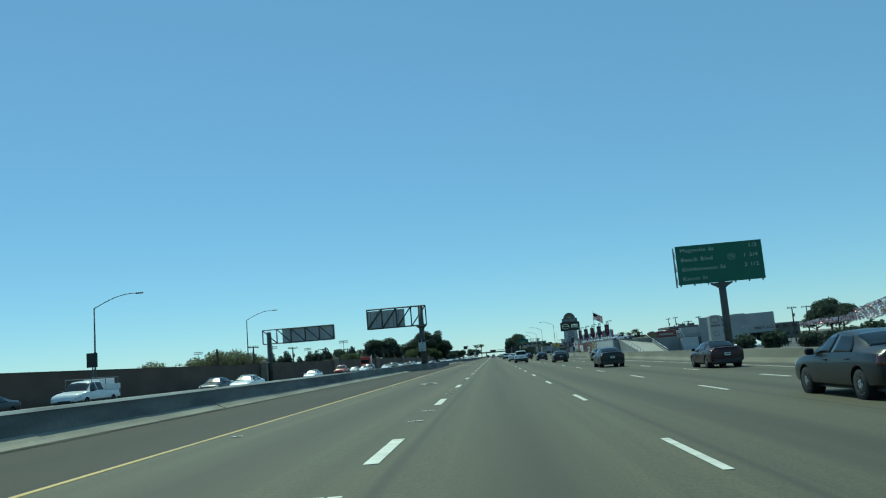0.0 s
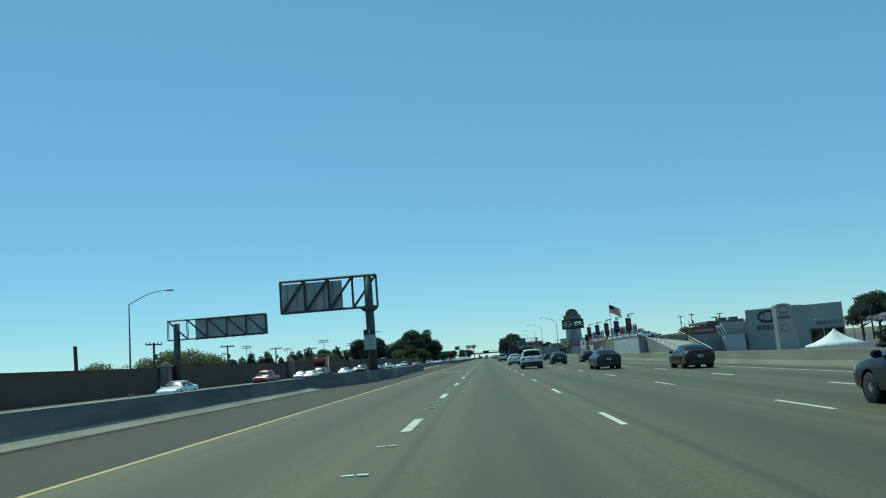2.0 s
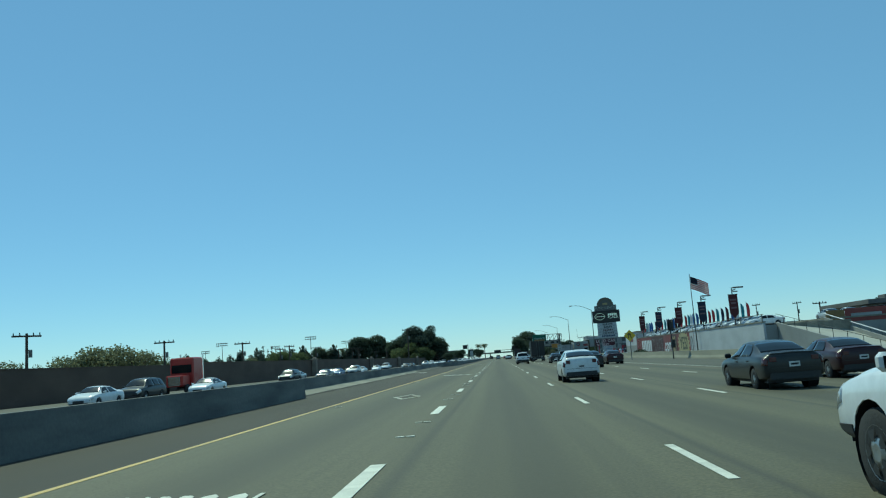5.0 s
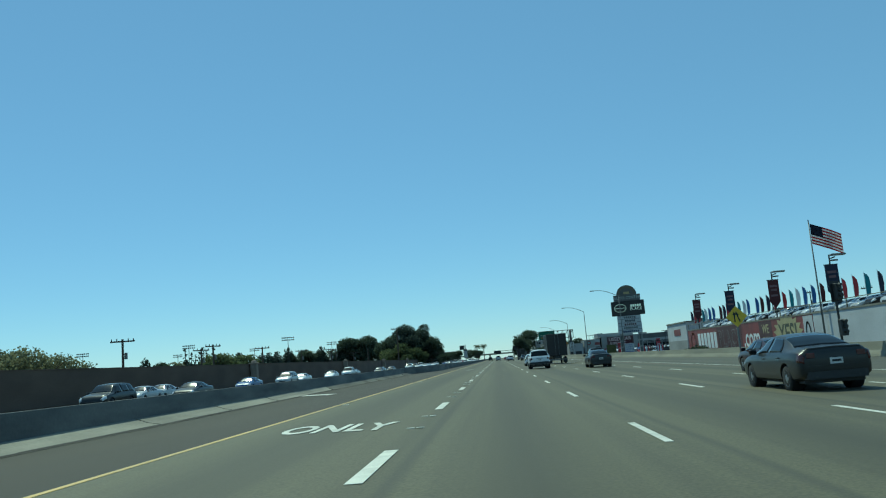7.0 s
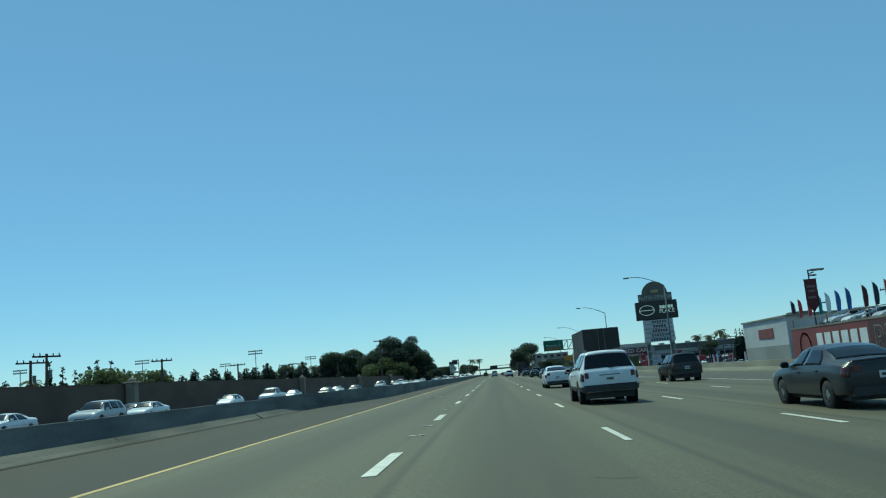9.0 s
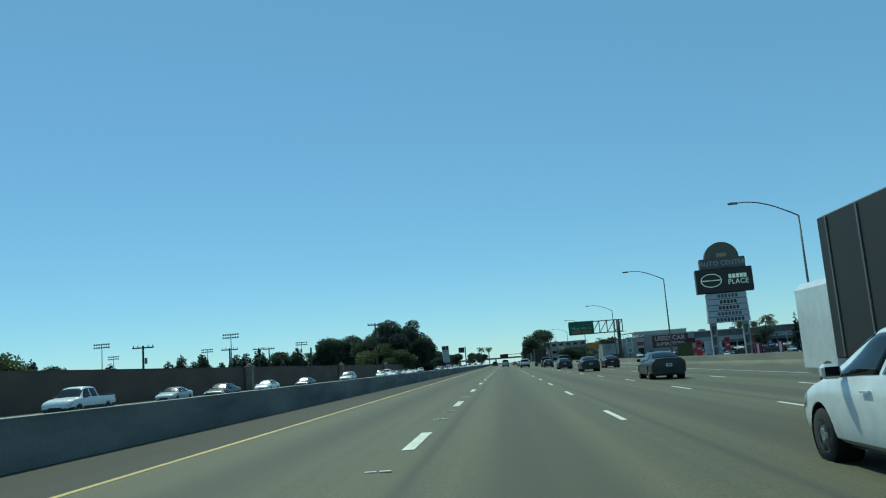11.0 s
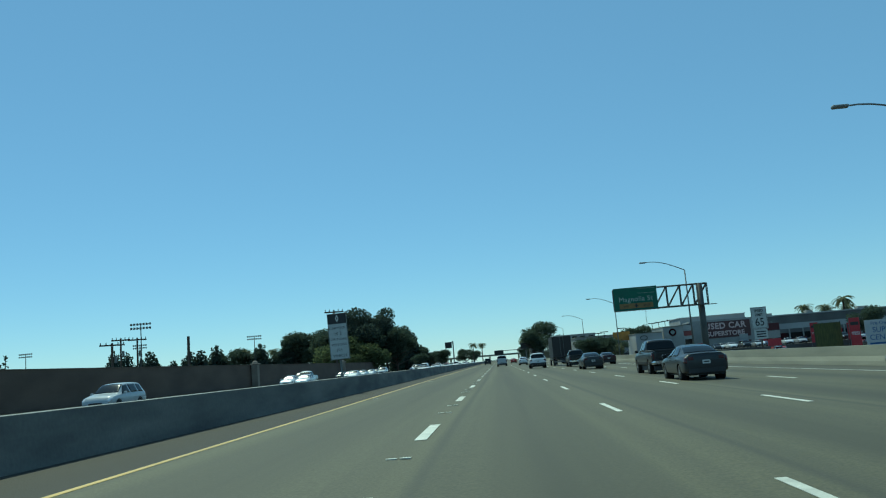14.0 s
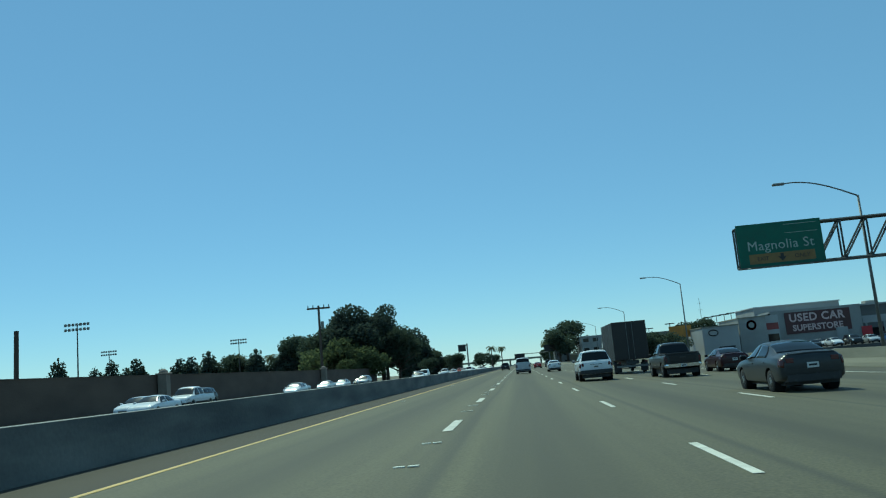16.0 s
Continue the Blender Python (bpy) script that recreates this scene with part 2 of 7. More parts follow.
STUCCO = mat("grey_white_stucco", (0.37, 0.37, 0.36), 0.85, c2=(0.30, 0.30, 0.295), scale=0.2, bump=0.2, fine=8)
STUCCO_GREY = mat("grey_stucco", (0.32, 0.318, 0.30), 0.85, c2=(0.245, 0.243, 0.23), scale=0.25, bump=0.2, fine=8)
WALL_PALE = mat("pale_painted_wall", (0.50, 0.51, 0.52), 0.85, c2=(0.42, 0.43, 0.44), scale=0.3, stretch=(1, 1, 2), bump=0.2, fine=8)
# pale concrete of the ramp, with the sunlight on it put into the colour
RAMP_PALE = mat("sun_brightened_concrete", (0.42, 0.41, 0.36), 0.85, c2=(0.33, 0.32, 0.28), scale=0.4, bump=0.3, fine=10)
BANNER_RED = mat("faded_red_banner", (0.26, 0.065, 0.05), 0.7, c2=(0.18, 0.05, 0.045), scale=0.7, fine=6)
BANNER_PRINT = mat("banner_print", (0.17, 0.10, 0.11), 0.75, fine=8)
STUCCO_DARK = mat("dark_grey_facade", (0.14, 0.137, 0.13), 0.8, c2=(0.095, 0.094, 0.09), scale=0.25, fine=6)
MURAL_RED = mat("red_wall_print", (0.24, 0.055, 0.048), 0.6, c2=(0.15, 0.045, 0.042), scale=0.35, fine=4)
MURAL_DARK = mat("dark_red_wall_print", (0.075, 0.034, 0.030), 0.6, c2=(0.085, 0.03, 0.03), scale=0.4, fine=4)
CANVAS = mat("white_canvas", (0.82, 0.82, 0.80), 0.7, c2=(0.74, 0.74, 0.73), fine=6)
F_RED, F_BLUE = mat("red_cloth", (0.42, 0.040, 0.05), 0.75, fine=10), mat("blue_cloth", (0.05, 0.13, 0.36), 0.75, fine=10)
F_WHITE, F_NAVY = mat("white_cloth", (0.72, 0.72, 0.72), 0.75, fine=10), mat("navy_cloth", (0.016, 0.021, 0.050), 0.75, fine=10)
F_TEAL, F_DARKRED = mat("teal_cloth", (0.06, 0.25, 0.30), 0.75, fine=10), mat("dark_red_cloth", (0.070, 0.014, 0.017), 0.75, fine=10)
FOIL = mat("shiny_pennant_foil", (0.80, 0.74, 0.72), 0.22, 0.9, c2=(0.62, 0.30, 0.28), scale=3.0, fine=9)
SIGNAL_RED = mat("signal_lens_red", (0.22, 0.015, 0.012), 0.3, fine=10)
BAR_GOLD = mat("gold_letter", (0.36, 0.29, 0.13), 0.5, fine=8)
BAND_BRONZE = mat("dull_bronze_band", (0.15, 0.13, 0.085), 0.6, c2=(0.11, 0.10, 0.07), scale=2.0, fine=8)
PRINT_CREAM = mat("cream_wall_print", (0.44, 0.38, 0.20), 0.6, c2=(0.34, 0.29, 0.15), scale=0.6, fine=6)
PRINT_OLIVE = mat("dark_olive_wall_print", (0.07, 0.07, 0.04), 0.6, fine=6)
SHRUB_ORANGE = mat("orange_fabric_sign", (0.45, 0.22, 0.04), 0.7, c2=(0.36, 0.17, 0.035), fine=6)
SCREEN_GREEN = mat("green_mesh", (0.10, 0.105, 0.03), 0.85, c2=(0.055, 0.06, 0.022), scale=1.5, stretch=(4, 1, 0.6), bump=0.4, fine=20)
LED_GREEN = mat("lit_sign_lines", (0.62, 0.72, 0.62), 0.5, fine=8, emit=0.25)


# ---- building blocks ----
def link_mesh(name, bm, material, smooth=False):
    me = bpy.data.meshes.new(name)
    bmesh.ops.recalc_face_normals(bm, faces=bm.faces)
    bm.to_mesh(me)
    bm.free()
    for m in (material if isinstance(material, (list, tuple)) else [material]):
        me.materials.append(m)
    if smooth:
        me.polygons.foreach_set("use_smooth", [True] * len(me.polygons))
    return new(name, me)


def part(name, bm, material, parent, label="", smooth=False):
    """Links a bmesh as one mesh object under a thing or a part."""
    ob = link_mesh(name, bm, material, smooth)
    ob.parent = parent
    if label:
        tagged(ob, label)
    return ob


def thing(name, at, label, category, group="", kind="", turn=0.0):
    ob = new(name)
    ob.empty_display_size = 0.3
    ob.matrix_basis = pose(*at, 0, 0, turn)
    return tagged(ob, label, category, group, kind)


def box(x0, x1, y0, y1, z0, z1, bm=None, bevel=0.0):
    own = bmesh.new()
    vs = [own.verts.new((x, y, z)) for x in (x0, x1) for y in (y0, y1) for z in (z0, z1)]
    for f in ((0, 1, 3, 2), (4, 6, 7, 5), (0, 4, 5, 1), (2, 3, 7, 6), (0, 2, 6, 4), (1, 5, 7, 3)):
        own.faces.new([vs[i] for i in f])
    if bevel:
        bmesh.ops.bevel(own, geom=own.edges[:], offset=bevel, segments=1, affect='EDGES')
    if bm is None:
        return own
    return join(bm, own)


def join(bm, own):
    me = bpy.data.meshes.new("joined")
    own.to_mesh(me)
    own.free()
    bm.from_mesh(me)
    bpy.data.meshes.remove(me)
    return bm


def rod(a, b, r0, r1=None, sides=8, bm=None):
    """A tapered round bar from a to b."""
    bm = bm or bmesh.new()
    a, b, r1 = Vector(a), Vector(b), r0 if r1 is None else r1
    q = (b - a).to_track_quat("Z", "Y")
    rings = []
    for p, r in ((a, r0), (b, r1)):
        rings.append([bm.verts.new(p + q @ Vector((r * math.cos(2 * math.pi * k / sides), r * math.sin(2 * math.pi * k / sides), 0))) for k in range(sides)])
    for k in range(sides):
        bm.faces.new((rings[0][k], rings[0][(k + 1) % sides], rings[1][(k + 1) % sides], rings[1][k]))
    bm.faces.new(rings[0][::-1])
    bm.faces.new(rings[1])
    return bm


def beam(a, b, w, bm=None):
    """A square bar from a to b."""
    return rod(a, b, w * 0.707, sides=4, bm=bm)


def loft(rings, bm=None, caps=True):
    bm = bm or bmesh.new()
    rv = [[bm.verts.new(p) for p in ring] for ring in rings]
    n = len(rv[0])
    for a, b in zip(rv, rv[1:]):
        for k in range(n):
            bm.faces.new((a[k], a[(k + 1) % n], b[(k + 1) % n], b[k]))
    if caps:
        bm.faces.new(rv[0][::-1])
        bm.faces.new(rv[-1])
    return bm


def extrude_y(profile, stations):
    """A profile of (x, z) carried along stations of (y, dx, dz)."""
    return loft([[(x + dx, y, z + dz) for x, z in profile] for y, dx, dz in stations])


def lathe(profile, sides=20, axis="z"):
    bm = bmesh.new()
    rings = []
    for r, h in profile:
        ring = []
        for k in range(sides):
            a = 2 * math.pi * k / sides
            p = (r * math.cos(a), r * math.sin(a), h)
            ring.append((p[2], p[0], p[1]) if axis == "x" else p)
        rings.append(ring)
    return loft(rings, bm)


def panel(corners, shrink=(0.0, 0.0), out=0.006, thick=0.01):
    """A thin plate on four corners, drawn in from its edges and set proud of them."""
    c = [Vector(p) for p in corners]
    n = (c[1] - c[0]).cross(c[3] - c[0]).normalized()
    def at(u, v):
        return c[0] * (1 - u) * (1 - v) + c[1] * u * (1 - v) + c[2] * u * v + c[3] * (1 - u) * v
    u, v = shrink
    q = [at(u, v), at(1 - u, v), at(1 - u, 1 - v), at(u, 1 - v)]
    return loft([[p + n * out for p in q], [p + n * (out - thick) for p in q]])


def bowed(corners, shrink, out, across, along):
    """A pane on four corners that bulges both ways, like a windshield."""
    c = [Vector(p) for p in corners]
    n = (c[1] - c[0]).cross(c[3] - c[0]).normalized()
    nu, nv = 12, 6
    bm = bmesh.new()
    def at(i, j, flat=False):
        u = shrink[0] + (1 - 2 * shrink[0]) * i / nu
        v = shrink[1] + (1 - 2 * shrink[1]) * j / nv
        p = c[0] * (1 - u) * (1 - v) + c[1] * u * (1 - v) + c[2] * u * v + c[3] * (1 - u) * v
        a, b = 2 * i / nu - 1, 2 * j / nv - 1
        return p if flat else p + n * (out + across * (1 - a * a) + along * (1 - b * b))
    grid = [[bm.verts.new(at(i, j)) for j in range(nv + 1)] for i in range(nu + 1)]
    for i in range(nu):
        for j in range(nv):
            bm.faces.new((grid[i][j], grid[i + 1][j], grid[i + 1][j + 1], grid[i][j + 1]))
    rim = [(i, 0) for i in range(nu)] + [(nu, j) for j in range(nv)] + [(i, nv) for i in range(nu, 0, -1)] + [(0, j) for j in range(nv, 0, -1)]
    top, low = [bm.verts.new(at(i, j)) for i, j in rim], [bm.verts.new(at(i, j, True)) for i, j in rim]
    for k in range(len(rim)):
        m = (k + 1) % len(rim)
        bm.faces.new((top[m], top[k], low[k], low[m]))
    return bm


def letters(text, size, material, parent, m, name="lettering", align='CENTER', spacing=1.0, bold=0.0):
    """Writing as a thin mesh, laid out in the plane of m (x along the line, y up)."""
    cu = bpy.data.curves.new("text", 'FONT')
    cu.body, cu.size, cu.align_x, cu.align_y, cu.space_character = text, size, align, 'CENTER', spacing
    cu.extrude, cu.offset, cu.resolution_u = 0.003, bold, 3
    tmp = bpy.data.objects.new("text", cu)
    scene.collection.objects.link(tmp)
    me = bpy.data.meshes.new_from_object(tmp.evaluated_get(bpy.context.evaluated_depsgraph_get()))
    bpy.data.objects.remove(tmp)
    me.materials.clear()
    me.materials.append(material)
    ob = new(name, me)
    ob.parent = parent
    ob.matrix_basis = m
    return ob


FACE_BACK = pose(0, 0, 0, 90, 0, 0)                    # writing that faces -y
FACE_LEFT = Matrix(((0, 0, -1, 0), (-1, 0, 0, 0), (0, 1, 0, 0), (0, 0, 0, 1)))   # writing that faces -x


def road_z(x):
    """Cross fall of the carriageway."""
    return min(-0.0255 * (x + 1.114), 0.19)


# ---- ground, carriageways ----
GROUND_Z = -2.1
tagged(link_mesh("ground", box(-3000, 3000, -200, 4000, -3.0, GROUND_Z), EARTH), "dry bare earth reaching to the horizon", "ground", kind="structure")
Y0, Y1 = -60, 2200


YELLOW = [(Y0, -5.08), (60, -5.08), (100, -5.06), (140, -5.0), (185, -4.84), (320, -4.83), (360, -4.90), (400, -5.06), (Y1, -5.08)]   # course of the yellow line
RX = [-1.1, 2.9, 7.0, 11.0, 15.0]
rings = [[(x - 0.10, y, road_z(x - 0.10))] + [(q, y, road_z(q)) for q in RX] + [(RX[-1], y, -2.4), (x - 0.10, y, -2.4)] for y, x in YELLOW]
road = tagged(link_mesh("road", loft(rings), ASPHALT), "grey asphalt freeway carriageway with worn wheel tracks", "road", kind="structure")
rings = [[(-10.4, y, 0.19), (-8.56, y, 0.19), (x - 0.10, y, road_z(x - 0.10)), (x - 0.10, y, -2.4), (-10.4, y, -2.4)] for y, x in YELLOW]
tagged(link_mesh("shoulder_left", loft(rings), ASPHALT_OLD), "darker asphalt inside shoulder beside the median barrier", "shoulder", kind="structure")
bm = bmesh.new()
edge = [(Y0, 17.0), (138, 17.4), (165, 20.2), (190, 24.6), (300, 24.6), (325, 21.2), (345, 18.6), (2200, 17.6)]
ra = [bm.verts.new((15.0, y, road_z(15.0))) for y, x in edge]
rb = [bm.verts.new((x, y, road_z(x))) for y, x in edge]
rc = [bm.verts.new((x, y, -2.4)) for y, x in edge]
for k in range(len(edge) - 1):
    bm.faces.new((ra[k], rb[k], rb[k + 1], ra[k + 1]))
    bm.faces.new((rb[k], rc[k], rc[k + 1], rb[k + 1]))
tagged(link_mesh("shoulder_right", bm, ASPHALT_FAR), "pale asphalt outside shoulder and on-ramp merge", "shoulder", kind="structure")
bm = bmesh.new()
prof = [(-45.9, -0.12), (-34, -0.10), (-10.2, -0.10), (-10.2, -2.4), (-45.9, -2.4)]
tagged(link_mesh("road_opposite", extrude_y(prof, [(y, 0, 0) for y in (Y0, 200, 500, 1000, Y1)]), ASPHALT_FAR), "grey asphalt carriageway of the oncoming traffic", "road", kind="structure")
tagged(link_mesh("lot", box(25.5, 240, 60, 900, GROUND_Z - 0.2, GROUND_Z + 0.05), LOT), "grey asphalt lots of the car dealers below the freeway", "parking lot", kind="structure")


rng = random.Random(4)


# ---- median barrier ----
def barrier(name, profile, stations, material, label):
    return tagged(link_mesh(name, extrude_y(profile, stations), material), label, "barrier", kind="structure")


JERSEY = [(0.0, -0.05), (0.0, 0.08), (-0.05, 0.14), (-0.13, 0.68), (-0.36, 0.68), (-0.54, 0.24), (-0.70, 0.10), (-0.70, -0.05)]
WALL = [(0.0, -0.05), (-0.05, 0.83), (-0.30, 0.83), (-0.36, -0.05)]
GREY_BAR = "grimy concrete median barrier beside the carpool lane, coloured darker for shade"
barrier("median_barrier", [(x, z + 0.06) for x, z in JERSEY], [(-60, -9.3, 0.20), (40, -9.4, 0.20), (88, -9.3, 0.20)], CONCRETE_DIRTY_SHADED, GREY_BAR)
barrier("median_barrier", WALL, [(88, -9.5, 0.17), (93, -8.9, 0.17), (99, -7.6, 0.15), (106, -7.3, 0.14), (126, -7.3, 0.14), (127, -7.9, 0.14)], CONCRETE_DIRTY_SHADED, GREY_BAR)
barrier("median_barrier", WALL, [(127.2, -7.65, 0.15), (149.5, -7.7, 0.15)], CONCRETE_DIRTY_SHADED, GREY_BAR)
barrier("median_barrier", [(x, z + 0.06) for x, z in JERSEY], [(149.6, -9.1, 0.20), (180, -9.2, 0.20), (250, -9.4, 0.20)], CONCRETE_DIRTY_SHADED, GREY_BAR)
barrier("median_barrier", WALL, [(250, -9.5, 0.17), (262, -8.2, 0.15), (272, -7.15, 0.15), (300, -7.12, 0.15), (330, -6.95, 0.15), (362, -6.72, 0.15), (400, -6.7, 0.15), (700, -6.8, 0.15), (2100, -6.8, 0.15)], CONCRETE_DIRTY_SHADED, GREY_BAR)
# gutter apron: outer edge and upper edge along the road, cut into slabs by joints
for outer, inner in ((((-60, -8.9), (15, -8.95), (40, -9.02), (92, -8.9)), -9.40), (((149.7, -8.2), (165, -8.4), (193, -8.6), (204, -8.85), (256, -9.0)), -9.30)):
    gutter = thing("gutter", (0, 0, 0), "stained pale concrete gutter apron along the median barrier", "gutter", kind="structure")
    y = outer[0][0]
    while y < outer[-1][0] - 0.5:
        y1 = min(y + rng.uniform(5.4, 6.6), outer[-1][0])
        rings = []
        for yy in (y, y1 - 0.05):
            xl = float(np.interp(yy, [a for a, _ in outer], [v for _, v in outer])) + rng.uniform(-0.05, 0.05)
            zu = 0.36 + rng.uniform(-0.01, 0.02)
            rings.append([(xl, yy, 0.18), (xl - 0.04, yy, 0.215), (xl * 0.5 + inner * 0.5, yy, 0.28), (inner, yy, zu + 0.05), (inner, yy, 0.02), (xl, yy, 0.02)])
        part("slab", loft(rings), CONCRETE_PALE if y < 209 else GUTTER_WORN, gutter)
        y = y1
    dirt = bmesh.new()
    ys = np.arange(outer[0][0], outer[-1][0], 2.0)
    rows_ = []
    for yy in ys:
        xl = float(np.interp(yy, [a for a, _ in outer], [v for _, v in outer])) + 0.02
        w = 0.07 + rng.uniform(0, 0.07)
        rows_.append([(xl - 0.06, yy, 0.12), (xl - 0.06, yy, 0.218), (xl + w, yy, road_z(xl + w) + 0.008), (xl + w, yy, 0.09)])
    loft(rows_, dirt)
    part("joint", dirt, JOINT_DIRT, gutter, "dark dirt-filled joint at the foot of the gutter")
bm = box(-0.75, 0.75, -0.5, 0.5, 0, 0.006)
patch = part("shoulder_mark", bm, LINE_WHITE, road, "white painted patch on the inside shoulder")
patch.matrix_basis = pose(-8.0, 202.3, road_z(-8.0) + 0.010, 0, 1.46, -8)
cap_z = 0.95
# top strips, painted brighter than the barrier as its sunlit edge
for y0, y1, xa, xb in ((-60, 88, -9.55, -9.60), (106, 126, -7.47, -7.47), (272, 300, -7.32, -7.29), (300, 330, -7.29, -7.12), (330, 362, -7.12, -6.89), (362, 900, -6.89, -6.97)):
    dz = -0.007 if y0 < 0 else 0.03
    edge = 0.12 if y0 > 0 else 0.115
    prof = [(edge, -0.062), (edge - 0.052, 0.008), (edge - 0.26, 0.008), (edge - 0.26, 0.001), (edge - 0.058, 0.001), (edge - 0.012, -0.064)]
    tagged(link_mesh("trim", extrude_y(prof, [(y0, xa, cap_z + dz), (y1, xb, cap_z + dz)]), LIP_SUN_TONE), "worn concrete lip on the barrier top, coloured brighter for sunlight", "barrier top", kind="structure")

# ---- right-hand barrier ----
RIGHT = [(0.0, -0.1), (0.05, 0.10), (0.17, 0.34), (0.24, 0.86), (0.46, 0.86), (0.52, -0.1)]
st = [(-60, 16.5, -0.48), (60, 16.5, -0.48), (138, 16.9, -0.48), (164, 19.5, -0.50), (188, 23.8, -0.58), (302, 23.8, -0.58), (326, 20.6, -0.46), (345, 18.0, -0.38), (1200, 17.0, -0.36), (2100, 17.0, -0.36)]
barrier("outer_barrier", RIGHT, st, CONCRETE, "sunlit pale concrete barrier along the outside shoulder")

# ---- lane lines ----
line_gap, line_len, first = 12.609, 3.153, 9.722
dash_mesh = {}


def dash(x, y, w, length=line_len):
    key = (w, length)
    if key not in dash_mesh:
        b = box(-w / 2, w / 2, 0, length, 0, 0.006)
        me = bpy.data.meshes.new("lane_dash")
        b.to_mesh(me)
        b.free()
        me.materials.append(LINE_WHITE)
        dash_mesh[key] = me
    ob = new("lane_dash", dash_mesh[key])
    ob.parent = road
    ob.location = (x, y, road_z(x) + 0.004)
    return ob


# each line: where it runs (y, x) and the drift of its dashes along the road (y, metres)
LINES = [((0, -1.114), (500, -1.114)),
         ((0, 2.95), (90, 2.97), (180, 2.77), (270, 2.83), (315, 2.90), (360, 2.80), (500, 2.77)),
         ((0, 7.08), (95, 7.2), (130, 7.1), (185, 6.78), (230, 6.8), (305, 7.15), (345, 6.88), (500, 6.75)),
         ((0, 11.05), (80, 11.1), (105, 11.45), (130, 11.4), (190, 10.75), (225, 10.7), (310, 11.4), (345, 11.1), (500, 10.7))]
DRIFT = [((0, 9.722), (500, 9.722)),
         ((0, 7.86), (25, 8.32), (50, 8.95), (76, 9.3), (100, 10.2), (113, 10.6), (151, 12.1), (202, 12.42), (227, 13.2), (277, 13.9), (302, 13.35), (328, 13.7), (353, 14.35), (403, 14.6), (575, 16.5)),
         ((0, 9.5), (50, 10.0), (76, 11.4), (101, 12.9), (164, 13.6), (214, 13.85), (302, 14.0), (328, 13.9), (353, 14.3), (403, 14.7), (575, 15.5)),
         ((0, 3.0), (38, 3.4), (76, 4.2), (100, 6.0), (113, 7.3), (176, 8.3), (214, 8.6), (290, 12.3), (340, 13.8), (500, 14.5))]


def line_at(table, y):
    return float(np.interp(y, [a for a, _ in table], [v for _, v in table]))


for ln, dr in zip(LINES, DRIFT):
    for k in range(-3, 45):
        y = line_gap * k + line_at(dr, line_gap * k)
        dash(line_at(ln, y), y, 0.21 if ln[0][1] < 0 else 0.12)
far = bmesh.new()
for ln, dr in zip(LINES, DRIFT):
    lx = ln[-1][1]
    for k in range(45, 110):
        y = line_gap * k + dr[-1][1]
        box(lx - 0.08, lx + 0.08, y, y + line_len, road_z(lx) + 0.004, road_z(lx) + 0.012, far)
for lx in (-14.2, -17.9, -21.5, -25.2, -28.9, -32.5):
    for k in range(0, 60):
        box(lx - 0.07, lx + 0.07, k * line_gap, k * line_gap + line_len, -0.104, -0.094, far)
ob = part("far_lane_dashes", far, LINE_WHITE, road)
tagged(ob, kind="stuff")
bm = bmesh.new()
loft([[(x - 0.055, y, road_z(x - 0.055) + 0.006), (x + 0.055, y, road_z(x + 0.055) + 0.006), (x + 0.055, y, road_z(x) - 0.02), (x - 0.055, y, road_z(x) - 0.02)] for y, x in YELLOW], bm)
tagged(link_mesh("edge_line_yellow", bm, LINE_YELLOW), "solid yellow edge line with worn patches", "road marking", kind="structure")
bm = bmesh.new()
ex = [(Y0, 14.5), (80, 14.8), (150, 15.1), (210, 14.6), (330, 15.6), (420, 14.8), (1600, 14.8)]
va = [(bm.verts.new((x - 0.06, y, road_z(x) + 0.012)), bm.verts.new((x + 0.06, y, road_z(x) + 0.012))) for y, x in ex]
for p, q in zip(va, va[1:]):
    bm.faces.new((p[0], p[1], q[1], q[0]))
tagged(link_mesh("edge_line_white", bm, LINE_WHITE), "solid white line on the outside edge", "road marking", kind="structure")
# raised markers between the dashes of the carpool line, two plates each
mark_bm = box(-0.17, -0.02, -0.05, 0.05, 0, 0.014)
box(0.02, 0.17, -0.05, 0.05, 0, 0.014, mark_bm)
mark_me = bpy.data.meshes.new("lane_marker")
mark_bm.to_mesh(mark_me)
mark_bm.free()
mark_me.materials.append(LINE_WHITE)
for k in range(-2, 44):
    for off in (6.9, 10.1):
        ob = new("lane_marker", mark_me)
        ob.parent = road
        ob.location = (-1.17 + rng.uniform(-0.03, 0.03), first + k * line_gap + off, 0.004)
        ob.scale = (1, rng.uniform(0.8, 1.2), 1)
for k in range(0, 20):
    ob = new("lane_marker", mark_me)
    ob.parent = road
    ob.location = (-4.60, 15 + k * 25.2, road_z(-4.60) + 0.004)
    ob.scale = (0.6, 1, 1)
# carpool diamonds and the word on the lane
for y in (42.4, 146.0, 262.0):
    d = bmesh.new()
    pts = [(0, -1.9), (0.55, 0), (0, 1.9), (-0.55, 0)]
    inn = [(x * 0.66, yy * 0.72) for x, yy in pts]
    o = [d.verts.new((x, yy, 0)) for x, yy in pts]
    i = [d.verts.new((x, yy, 0)) for x, yy in inn]
    for k in range(4):
        d.faces.new((o[k], o[(k + 1) % 4], i[(k + 1) % 4], i[k]))
    bmesh.ops.solidify(d, geom=d.faces[:], thickness=-0.006)
    ob = part("lane_diamond", d, LINE_WHITE, road, "white carpool diamond painted on the lane")
    ob.matrix_basis = pose(-2.95, y, road_z(-2.95) + 0.010, 0, 1.46, 0)
